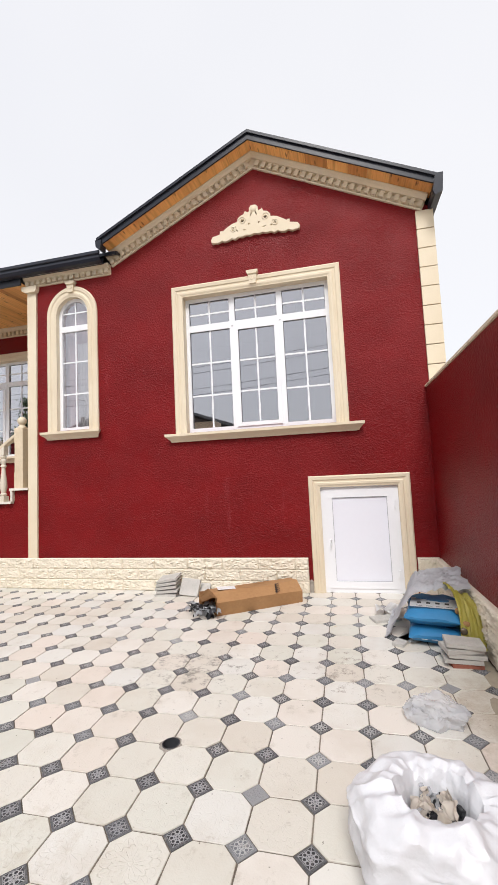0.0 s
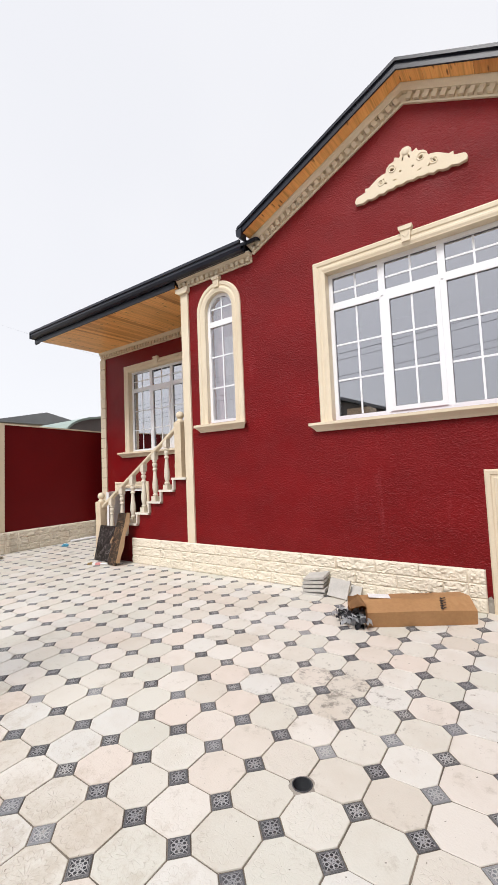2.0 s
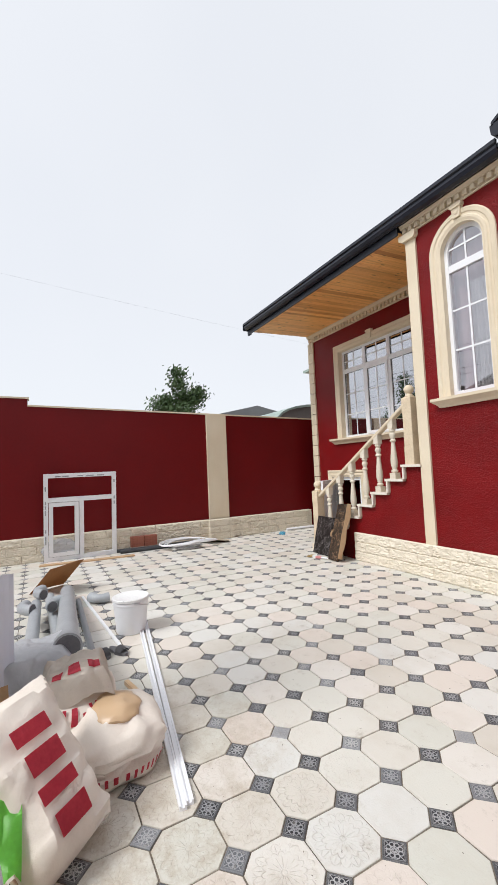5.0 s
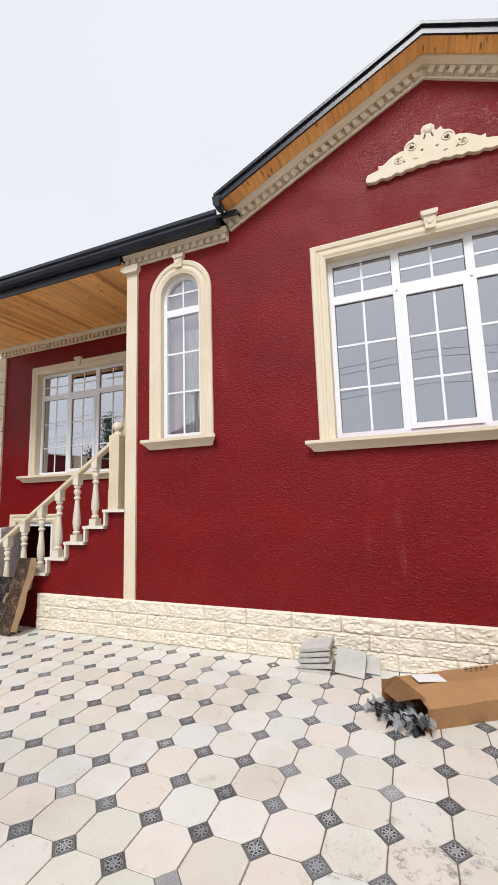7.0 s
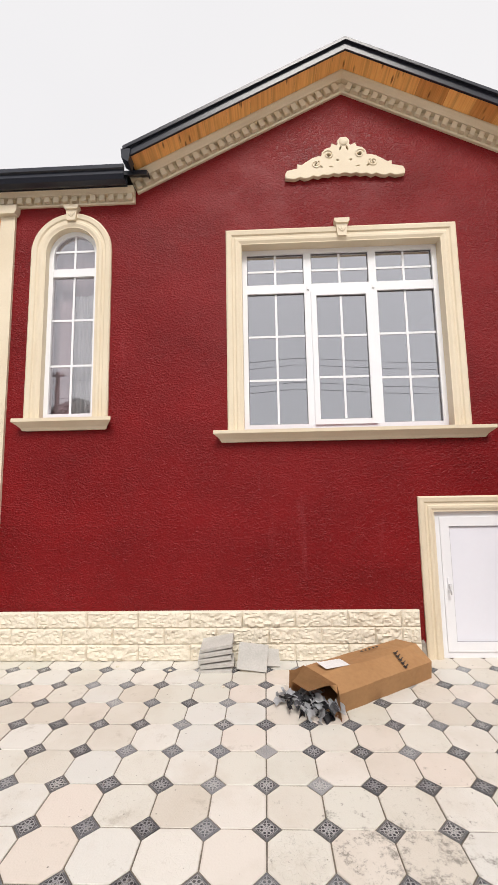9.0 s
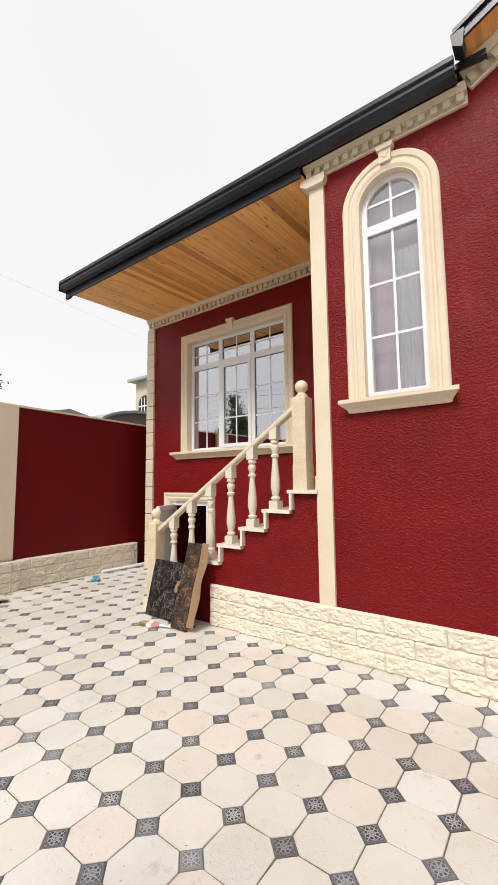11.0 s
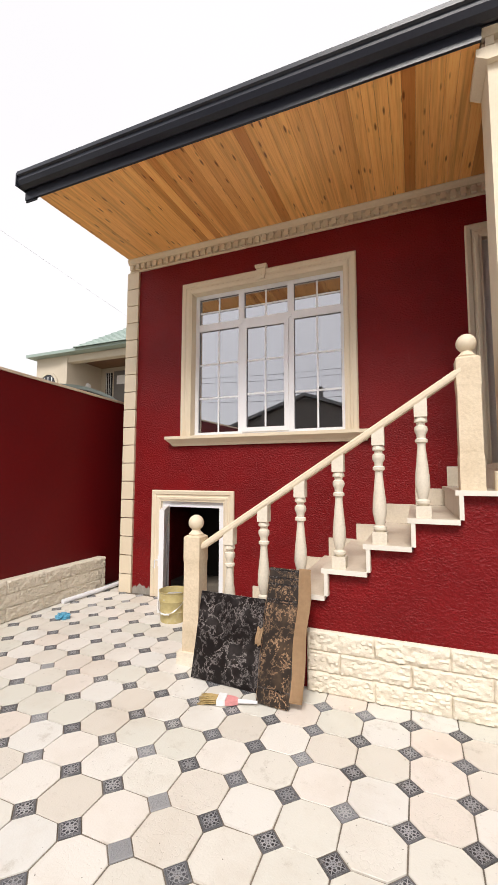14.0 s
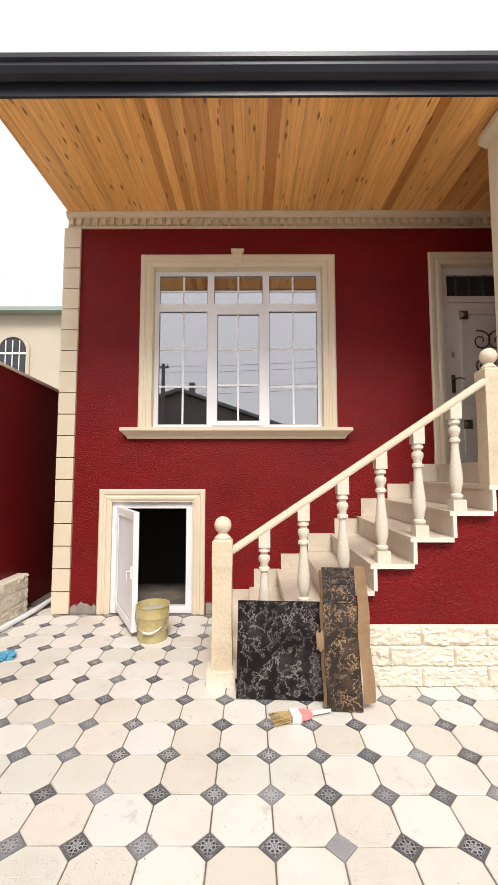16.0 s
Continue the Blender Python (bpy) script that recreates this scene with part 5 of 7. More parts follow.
rt = random.Random(11)
near_oct, far_oct, near_sq, far_sq = [], [], [], []
for i in range(-31, 9):
    for j in range(-18, 22):
        for cx, cy, near, far, is_sq in ((X0 + P * (i + 0.5), Y0 + P * (j + 0.5), near_oct, far_oct, False), (X0 + P * i, Y0 + P * j, near_sq, far_sq, True)):
            if cx < FENCE + 0.05 or cx > SIDE - 0.03 or cy < -3.35 or cy > PORCH + 0.02 and cx > -8.75 or cy > 7.2:
                continue
            if cy > FRONT and cx > -6.6:
                continue
            if is_sq and (i, j) == (0, 3):
                continue
            m = pose(cx, cy, rt.uniform(-0.002, 0.0015), rt.gauss(0, 0.28), rt.gauss(0, 0.28), rt.gauss(0, 0.4))
            (near if (-7.6 < cx < 0.7 and 1.75 < cy < 4.35) else far).append(m)
oct_me, sq_me = tile_mesh("octagon_tile", OCT, 0, OCTAGON, [None]), tile_mesh("inset_tile", SQ, math.pi / 4, INSET, [None])
for m in near_oct[:300]:
    piece("octagon_tile", oct_me, paving, m)
for m in near_sq[:300]:
    piece("inset_tile", sq_me, paving, m)
far_oct += near_oct[300:]
far_sq += near_sq[300:]
for nm, ring, tn, mat, ps in (("octagon_tiles", OCT, 0, OCTAGON, far_oct), ("inset_tiles", SQ, math.pi / 4, INSET, far_sq)):
    ob = new(nm, tile_mesh(nm, ring, tn, mat, ps))
    ob.parent = paving
    ob["kind"] = "stuff"

drain = tagged(base("drain_pipe", (HOLE[0], HOLE[1], 0)), "open grey drain pipe end set in mortar in the paving", "drain")
b = bmesh.new()
sec = [(0.046, -0.2), (0.052, -0.2), (0.052, 0.004), (0.046, 0.004)]
# added dark plate closes the pipe, standing in for shade down the hole
cuboid(b, -0.047, 0.047, -0.047, 0.047, -0.13, -0.12)
rows = []
for k in range(24):
    a = 2 * math.pi * k / 24
    rows.append([b.verts.new((r * math.cos(a), r * math.sin(a), z)) for r, z in sec])
for k in range(24):
    a, c = rows[k], rows[(k + 1) % 24]
    for i in range(4):
        b.faces.new((a[i], a[(i + 1) % 4], c[(i + 1) % 4], c[i]))
part("pipe", b, DARK_PIPE, drain, smooth=True)
b = bmesh.new()
rows = []
for k in range(24):
    a = 2 * math.pi * k / 24
    R1 = 0.075 + 0.014 * noise.noise(Vector((math.cos(a) * 2, math.sin(a) * 2, 1)))
    rows.append([b.verts.new((r * math.cos(a), r * math.sin(a), z)) for r, z in ((0.052, -0.01), (0.052, 0.001), (R1 * 0.9, -0.001), (R1, -0.01))])
for k in range(24):
    a, c = rows[k], rows[(k + 1) % 24]
    for i in range(3):
        b.faces.new((a[i], a[i + 1], c[i + 1], c[i]))
part("mortar_collar", b, RAW_CEMENT, drain, smooth=True)


# ---- loose things ----
def blob(b, at, size, seed, rough=0.25, freq=2.2, fine=0.06, sub=4, floor_z=None, m=None):
    """Adds a lumpy, crumpled closed skin round a point; flattened where it lies on floor_z."""
    off = Vector((seed * 3.1, seed * 1.7, seed * 5.3))
    made = bmesh.ops.create_icosphere(b, subdivisions=sub, radius=1.0)["verts"]
    for v in made:
        d = v.co.normalized()
        k = 1 + rough * noise.noise(off + d * freq) + fine * (abs(noise.noise(off + d * freq * 4)) * 2 - 0.5) + fine * 0.5 * noise.noise(off + d * freq * 9)
        v.co = Vector((d.x * k * size[0], d.y * k * size[1], d.z * k * size[2]))
    bmesh.ops.transform(b, matrix=Matrix.Translation(at) @ (m or Matrix()), verts=made)
    if floor_z is not None:
        for v in made:
            if v.co.z < floor_z:
                v.co.z = floor_z
    return made


def pillow(b, L, W, H, seed, pinch=0.55, rough=0.12):
    """Adds a filled sack lying on z=0: long along x, thin at both sewn ends, with creases."""
    nx, na = 26, 28
    off = Vector((seed * 2.3, seed, seed * 4.1))
    rings = []
    for i in range(nx + 1):
        u = i / nx
        t = abs(2 * u - 1)
        hh = H / 2 * (1 - (t ** 5) * pinch * 1.7) if t < 1 else H / 2 * 0.12
        hh = max(hh, H * 0.05)
        ww = W / 2 * (1 - 0.10 * (1 - t))
        ring = []
        for k in range(na):
            a = 2 * math.pi * k / na
            c, s = math.cos(a), math.sin(a)
            y = ww * math.copysign(abs(c) ** 0.6, c)
            z = hh * math.copysign(abs(s) ** 0.75, s)
            p = Vector(((u - 0.5) * L, y, z))
            n = rough * H * (noise.noise(off + p * 5) + 0.9 * abs(noise.noise(off + p * 12)) + 0.35 * noise.noise(off + p * 26))
            ring.append(b.verts.new((p.x + 0.4 * n, y * (1 + 0.3 * n / H), max(0.0, H / 2 + z + n * (0.3 + 0.7 * max(0, s))))))
        rings.append(ring)
    for r0, r1 in zip(rings, rings[1:]):
        for k in range(na):
            b.faces.new((r0[k], r0[(k + 1) % na], r1[(k + 1) % na], r1[k]))
    b.faces.new(rings[0][::-1])
    b.faces.new(rings[-1])
    return [v for r_ in rings for v in r_]


def sheet(b, nx, ny, shape, thick=0.004):
    """Adds a thin sheet with real thickness: shape(u, v) gives each place."""
    g_ = [[b.verts.new(shape(i / nx, j / ny)) for i in range(nx + 1)] for j in range(ny + 1)]
    fs = [b.faces.new((g_[j][i], g_[j][i + 1], g_[j + 1][i + 1], g_[j + 1][i])) for j in range(ny) for i in range(nx)]
    bmesh.ops.solidify(b, geom=fs, thickness=thick)


def slab_part(name, parent, L, W, H, m, material, label="", bevel=0.004):
    b = bmesh.new()
    cuboid(b, -L / 2, L / 2, -W / 2, W / 2, 0, H)
    ob = part(name, b, material, parent, label, bevel=bevel)
    ob.matrix_basis = m
    return ob


def slab_thing(name, L, W, H, m, material, label, category, group="", bevel=0.003):
    b = bmesh.new()
    cuboid(b, -L / 2, L / 2, -W / 2, W / 2, 0, H)
    ob = part(name, b, material, None, bevel=bevel)
    ob.matrix_basis = m
    return tagged(ob, label, category, group)


def uv_box(b, L, W, H, boards=1, gap=0.004):
    """Boards along x side by side with UV along the grain."""
    uvl = b.loops.layers.uv.verify()
    w_ = W / boards
    for k in range(boards):
        cuboid(b, -L / 2 + 0.006 * (k % 2), L / 2 - 0.004 * ((k + 1) % 2), -W / 2 + k * w_ + gap / 2, -W / 2 + (k + 1) * w_ - gap / 2, 0, H)
    for f in b.faces:
        for l in f.loops:
            l[uvl].uv = (l.vert.co.x, l.vert.co.y + l.vert.co.z)


# long cardboard carton against the plinth, its end burst open
carton = tagged(base("cardboard_box", (-1.063, 4.457, 0.0), 33.0), "long brown cardboard box lying open, foil scraps spilling out", "box")
LB, WB, HB = 1.06, 0.37, 0.215
b = bmesh.new()
n = 14
outer_ring = lambda x: [(x, 0.03, 0), (x, WB, 0), (x, WB + 0.004, HB * 0.97), (x, WB * 0.45, HB * 1.02 + 0.012 * math.sin(x * 7)), (x, -0.012 + 0.03 * max(0, (x - 0.75) / 0.3), HB * (0.72 - 0.10 * max(0, (x - 0.75) / 0.3)))]
rings = [[b.verts.new(Vector(p) + Vector((0, 0.006 * noise.noise(Vector(p) * 5), 0.004 * noise.noise(Vector(p) * 6 + Vector((9, 0, 0)))))) for p in outer_ring(LB * i / n)] for i in range(n + 1)]
for v in [v for r_ in rings for v in r_]:
    v.co.z = max(0.0, v.co.z)
fs = []
for r0, r1 in zip(rings, rings[1:]):
    for k in range(5):
        fs.append(b.faces.new((r0[k], r0[(k + 1) % 5], r1[(k + 1) % 5], r1[k])))
fs.append(b.faces.new(rings[-1]))
bmesh.ops.recalc_face_normals(b, faces=b.faces)
bmesh.ops.solidify(b, geom=fs, thickness=0.005)
part("carton_body", b, CARD, carton)
for pts, nm in ((((0.0, 0.0, HB), (0.0, WB, HB), (-0.12, WB * 0.98, 0.13), (-0.13, 0.16, 0.15)), "flap"), (((0.0, WB, 0.0), (0.0, WB, HB), (-0.10, WB + 0.05, HB - 0.03), (-0.11, WB + 0.05, 0.01)), "flap"), (((0, 0, 0), (0, 0, HB), (-0.03, -0.05, HB - 0.02), (-0.02, -0.06, 0.006)), "flap")):
    b = bmesh.new()
    p = [Vector(c) for c in pts]
    sheet(b, 5, 5, lambda u, v: p[0].lerp(p[1], u).lerp(p[3].lerp(p[2], u), v) + Vector((0, 0, 0.006 * math.sin(5 * v + 2 * u))), 0.004)
    part(nm, b, CARD, carton)
slab_part("paper_label", carton, 0.21, 0.13, 0.003, pose(0.18, 0.235, HB + 0.020, -1, 2, -8), PAPER, "white paper sheet on the box", 0)
lid = Matrix.Translation((0, 0, HB * 0.72)) @ Matrix.Rotation(math.atan2(HB * 0.30, WB * 0.45 + 0.012), 4, "X")
for k in range(5):
    slab_part("print_bar", carton, 0.022, 0.026, 0.0012, lid @ pose(0.72 + 0.012 * k, 0.014 + 0.036 * k, 0.012, 0, 0, 20), INK, "black printed mark", 0)
    slab_part("print_bar", carton, 0.05, 0.008, 0.0012, lid @ pose(0.745 + 0.012 * k, 0.02 + 0.036 * k, 0.012, 0, 0, 20), INK, "black printed mark", 0)
    slab_part("print_bar", carton, 0.026, 0.02, 0.0012, pose(0.55 + 0.045 * k, 0.30, HB * 1.0 + 0.016, 0, 0, 12 * k), INK, "black printed mark", 0)
rs = random.Random(3)
for k in range(44):
    b = bmesh.new()
    L_, w_, ph, tw = rs.uniform(0.07, 0.15), rs.uniform(0.03, 0.07), rs.uniform(0, 6), rs.uniform(-2, 2)
    x, y, a = rs.uniform(-0.24, 0.0), rs.uniform(-0.02, 0.40), rs.uniform(0, 6.28)
    sheet(b, 14, 3, lambda u, v: Vector((x + (u - 0.5) * L_ * math.cos(a) + 0.02 * math.sin(7 * u + ph), y + (u - 0.5) * L_ * math.sin(a) + (v - 0.5) * w_ * math.cos(tw * u), 0.010 + abs(0.022 * math.sin(9 * u + ph)) + 0.006 * (k % 12) + (v - 0.5) * w_ * math.sin(tw * u + ph))), 0.0015)
    part("foil_scrap", b, (BLACK_FILM, SILVER_FILM, GASKET, SILVER_FILM)[k % 4], carton, smooth=True)

# spare slabs by the plinth
for k in range(5):
    slab_thing("concrete_slab", 0.29, 0.19, 0.028, pose(-1.995 + 0.012 * math.sin(k * 2.1), 5.245 + 0.008 * k, 0.0 + 0.049 * k, 3 + 2 * k, -(2 + 2.2 * k) if k else 0, 4 * math.sin(k)), GREY_TILE, "rough grey concrete paving slab in a leaning stack", "slab", "stack of slabs by the plinth", 0.006)
slab_thing("concrete_slab", 0.26, 0.215, 0.03, pose(-1.68, 5.19, 0.012, 64, 4, -6) @ pose(0, 0.1, 0), GREY_TILE, "rough grey concrete paving slab leaning on the plinth", "slab", "", 0.006)
slab_thing("concrete_slab", 0.13, 0.16, 0.03, pose(-1.50, 5.28, 0.012, 40, 8, 12) @ pose(0, 0.06, 0), GREY_TILE, "broken grey concrete slab leaning on the plinth", "slab", "", 0.006)


# corner heap: cement sack, torn sheets, slabs
def sack(name, at, turn, L, W, H, material, seed, label, tilt=0.0, roll=0.0):
    ob = tagged(base(name, at, turn), label, "sack")
    ob.matrix_basis = pose(*at, roll, tilt, turn)
    b = bmesh.new()
    pillow(b, L, W, H, seed)
    part("sack_body", b, material, ob, smooth=True)
    return ob


cem = sack("cement_sack", (1.10, 4.18, 0.0), 82, 0.62, 0.46, 0.17, BLUE_SACK, 4, "full blue paper cement sack with white print")
cem2 = sack("cement_sack", (1.09, 4.16, 0.155), 78, 0.60, 0.45, 0.16, BLUE_SACK, 7, "full blue paper cement sack lying on another")
b = bmesh.new()
sheet(b, 8, 6, lambda u, v: Vector((-0.22 + 0.30 * u, -0.20 + 0.38 * v, 0.165 + 0.008 * math.sin(5 * u))), 0.001)
part("print_panel", b, PAPER, cem2, "white printed panel")
for k in range(4):
    slab_part("print_bar", cem2, 0.05, 0.035, 0.001, pose(-0.12, -0.12 + 0.075 * k, 0.172, 0, 0, 0), INK, "black printed mark", 0)
    slab_part("print_bar", cem2, 0.012, 0.05, 0.001, pose(-0.19, -0.14 + 0.08 * k, 0.168, 0, 0, 0), INK, "black printed mark", 0)
    slab_part("print_bar", cem, 0.002, 0.045, 0.03, pose(-0.302, -0.14 + 0.08 * k, 0.07), PAPER, "white printed mark", 0)


def crumple(u, v, s, amp):
    q_ = Vector((u * 3.0, v * 3.0, s))
    return amp * (noise.noise(q_) + 0.6 * abs(noise.noise(q_ * 2.7)) + 0.3 * noise.noise(q_ * 6))


def rise(t):
    t = min(1.0, max(0.0, t))
    return t * t * (3 - 2 * t)


b = bmesh.new()
sheet(b, 44, 40, lambda u, v: Vector((0.74 + 0.64 * u + 0.05 * v - 0.10 * (1 - v) * (1 - u) + crumple(u, v, 9, 0.03), 4.05 + 0.66 * v - 0.06 * u + crumple(v, u, 4, 0.03), max(0.012, 0.02 + 0.36 * rise(u / 0.42) + 0.10 * u + 0.03 * v + crumple(u, v, 2, 0.055)))), 0.004)
tagged(part("torn_wrapping", b, WHITE_FILM, None, smooth=True), "crumpled torn white wrapping thrown over cement sacks", "wrapping")
b = bmesh.new()
sheet(b, 28, 28, lambda u, v: Vector((1.20 + 0.19 * u + 0.03 * math.sin(6 * v), 3.72 + 0.40 * v, 0.06 + 0.40 * v * (1 - 0.45 * u) + 0.20 * math.sin(math.pi * v) + crumple(u, v, 5, 0.045))), 0.005)
yb = tagged(part("yellow_snack_bag", b, YELLOW_FILM, None, smooth=True), "torn yellow foil bag with brown print on the heap", "foil bag")
for k in range(5):
    b = bmesh.new()
    blob(b, (1.24 + 0.03 * (k % 3), 3.755 + 0.045 * k, 0.20 + 0.038 * k), (0.03, 0.012, 0.028), 30 + k, 0.3, 2, 0.1, 2)
    part("print_patch", b, CARD if k % 2 else BRONZE, yb, "brown printed patch", smooth=True)
for k in range(4):
    slab_thing("concrete_slab", 0.27, 0.20, 0.03, pose(1.18 + 0.02 * (k % 2), 3.64, 0.03 + 0.037 * k, -2, 3 * (k % 2), -4 + 6 * (k % 3)), GREY_TILE, "rough grey paving slab stacked before cement sacks", "slab", "stack of slabs by the side wall", 0.006)
slab_thing("brick", 0.22, 0.11, 0.03, pose(1.20, 3.60, 0.0, 0, 0, 2), BRICK, "thin reddish brick under stacked slabs", "brick")
for x, y, a, w_ in ((0.80, 4.02, 62, 0.10), (0.90, 4.10, 48, 0.13), (0.70, 4.55, 20, 0.16)):
    slab_thing("concrete_slab", 0.28, w_, 0.022, pose(x, y, 0.0, 0, 0, a), GREY_TILE, "loose grey slab offcut lying flat on the paving", "slab", "", 0.005)
b = bmesh.new()
sheet(b, 18, 12, lambda u, v: Vector((0.62 + 0.30 * u, 4.62 + 0.20 * v + 0.05 * u, 0.03 + 0.025 * math.sin(9 * u + 2 * v) + crumple(u, v, 3, 0.02) + 0.02)), 0.002)
tagged(part("crumpled_paper", b, PAPER, None, smooth=True), "crumpled printed paper lying beside the cement heap", "paper")

# bags on the paving
bag = tagged(base("rubbish_bag", (0.63, 1.78, 0.0)), "large open white plastic rubbish bag with scraps inside", "rubbish bag")
b = bmesh.new()
nu, nv = 132, 64
PROFILE = ((0.0, 0.18, 0.0), (0.12, 0.25, 0.03), (0.34, 0.285, 0.15), (0.52, 0.268, 0.25), (0.66, 0.222, 0.315), (0.78, 0.165, 0.345), (0.86, 0.128, 0.338), (0.93, 0.112, 0.29), (1.0, 0.105, 0.215))


def along(v):
    for (v0, r0, z0), (v1, r1, z1) in zip(PROFILE, PROFILE[1:]):
        if v <= v1:
            t = (v - v0) / (v1 - v0)
            return r0 + (r1 - r0) * t, z0 + (z1 - z0) * t
    return PROFILE[-1][1:]


def crease(p, f):
    """Flat facets between sharp folds."""
    return 1 - 2 * abs(noise.noise(p * f))


grid = []
for j in range(nv + 1):
    v = j / nv
    row = []
    for i in range(nu):
        a = 2 * math.pi * i / nu
        r, z = along(v)
        d = Vector((math.cos(a), math.sin(a), 2.2 * v))
        mouth = rise((v - 0.6) / 0.35)
        pleat = abs(((a * 9 + 3.5 * noise.noise(d * 1.6)) / math.pi) % 2 - 1) - 0.5
        r *= 1 + 0.22 * noise.noise(d * 1.0 + Vector((4, 1, 0))) + 0.085 * crease(d + Vector((0, 0, 3)), 1.5) + 0.04 * crease(d + Vector((7, 0, 0)), 3.1) + 0.016 * crease(d, 7) + 0.008 * crease(d, 15) + 0.05 * pleat * mouth * noise.noise(d * 2.1)
        z += (0.028 * noise.noise(d * 1.7 + Vector((0, 5, 2))) + 0.016 * crease(d + Vector((2, 2, 2)), 3.4) + 0.03 * mouth * noise.noise(d * 2.9)) * min(1, 4 * v)
        row.append(b.verts.new((r * math.cos(a) * 1.06, r * math.sin(a), max(0.0, z))))
    grid.append(row)
fs = [b.faces.new((grid[j][i], grid[j][(i + 1) % nu], grid[j + 1][(i + 1) % nu], grid[j + 1][i])) for j in range(nv) for i in range(nu)]
fs.append(b.faces.new(grid[0][::-1]))
bmesh.ops.recalc_face_normals(b, faces=b.faces)
bmesh.ops.solidify(b, geom=fs, thickness=0.002)
part("bag_skin", b, WHITE_FILM, bag, smooth=True)
for k in range(12):
    b = bmesh.new()
    a = k * 0.9
    m_ = pose(0.05 * math.cos(a), 0.05 * math.sin(a), 0.20 + 0.012 * (k % 5), 50 * math.sin(k), 50 * math.cos(2 * k), 40 * k)
    sheet(b, 14, 14, lambda u, v: m_ @ Vector((0.11 * (u - 0.5) + crumple(u, v, k, 0.02), 0.11 * (v - 0.5) + crumple(v, u, k + 3, 0.02), crumple(u, v, k + 7, 0.035))), 0.0015)
    part("scrap", b, (SACK, BLACK_FILM, SACK, CLEAR_FILM, SACK, BLACK_FILM)[k % 6], bag, "", smooth=True)
b = bmesh.new()
blob(b, (0, 0, 0.045), (0.17, 0.13, 0.095), 21, 0.45, 1.6, 0.07, 5, 0.0)
sb = part("plastic_bag", b, CLEAR_FILM, None, smooth=True)
sb.matrix_basis = pose(0.83, 2.86, 0.0, 0, 0, -20)
tagged(sb, "small crumpled clear plastic bag on the paving", "plastic bag")

# ---- before the stairs ----
slab_thing("marble_slab", 0.62, 0.65, 0.018, pose(-6.28, 5.235, 0.0, 76.5, 0, -3) @ pose(0, 0.325, 0), BLACK_MARBLE, "polished black marble tile with white veins leaning on the stairs", "marble slab", "", 0.002)
brown = tagged(base("wrapped_marble_slab"), "brown veined marble strip with torn cardboard edging, leaning upright", "marble slab")
brown.matrix_basis = pose(-5.82, 5.10, 0.0, 73.5, 0, -4)
slab_part("slab", brown, 0.24, 0.92, 0.03, pose(-0.035, 0.46, 0.0), BROWN_MARBLE, "", 0.003)
for yy, hh in ((0.905, 0.012), (0.85, 0.01), (0.80, 0.012), (0.69, 0.012), (0.67, 0.006), (0.10, 0.006)):
    slab_part("moulding", brown, 0.242, hh, 0.004, pose(-0.035, yy, 0.03), BLACK_MARBLE, "dark carved band", 0.001)
b = bmesh.new()
sheet(b, 6, 30, lambda u, v: Vector((0.088 + 0.085 * u + 0.006 * math.sin(11 * v), 0.05 + 0.88 * v, 0.036 + 0.012 * math.sin(14 * v) * u - 0.03 * u * u)), 0.005)
part("cardboard_strip", b, CARD_DARK, brown, "torn brown cardboard edging")
b = bmesh.new()
sheet(b, 3, 24, lambda u, v: Vector((-0.175 + 0.018 * u + 0.004 * math.sin(17 * v), 0.02 + 0.88 * v, 0.034 - 0.035 * (1 - u))), 0.004)
part("cardboard_strip", b, CARD_DARK, brown)
b = bmesh.new()
sheet(b, 6, 6, lambda u, v: Vector((-0.21 + 0.05 * u, 0.36 + 0.12 * v + 0.01 * math.sin(9 * u), 0.036 + 0.01 * math.sin(5 * v))), 0.004)
part("cardboard_flap", b, CARD_DARK, brown)

brush = tagged(base("paint_brush", (-6.20, 5.00, 0.0), 12), "wide straw-bristled brush with white and pink handle", "brush")
b = bmesh.new()
rb = random.Random(8)
for k in range(70):
    y = -0.055 + 0.11 * k / 69
    z = 0.012 + 0.024 * rb.random()
    tube(b, [(-0.02, y * 0.8, z), (-0.09, y, z), (-0.15 + rb.uniform(-0.02, 0.01), y * 1.15 + rb.uniform(-0.008, 0.008), max(0.004, z - rb.uniform(0.0, 0.012)))], [0.003, 0.0026, 0.0012], 4)
part("bristles", b, BRISTLE, brush)
b = bmesh.new()
prism(b, [(-0.03, -0.052), (0.03, -0.046), (0.03, 0.046), (-0.03, 0.052)], "z", 0.004, 0.044)
part("ferrule", b, PAPER, brush, "white plastic ferrule", bevel=0.006)
b = bmesh.new()
prism(b, [(0.03, -0.045), (0.08, -0.04), (0.115, -0.018), (0.115, 0.018), (0.08, 0.04), (0.03, 0.045)], "z", 0.008, 0.036)
part("grip", b, PINK, brush, "pink plastic grip", bevel=0.006)
b = bmesh.new()
tube(b, [(0.10, 0, 0.022), (0.17, 0.0, 0.026), (0.25, 0.01, 0.022)], [0.014, 0.013, 0.010], 10)
part("handle", b, PVC, brush, smooth=True)

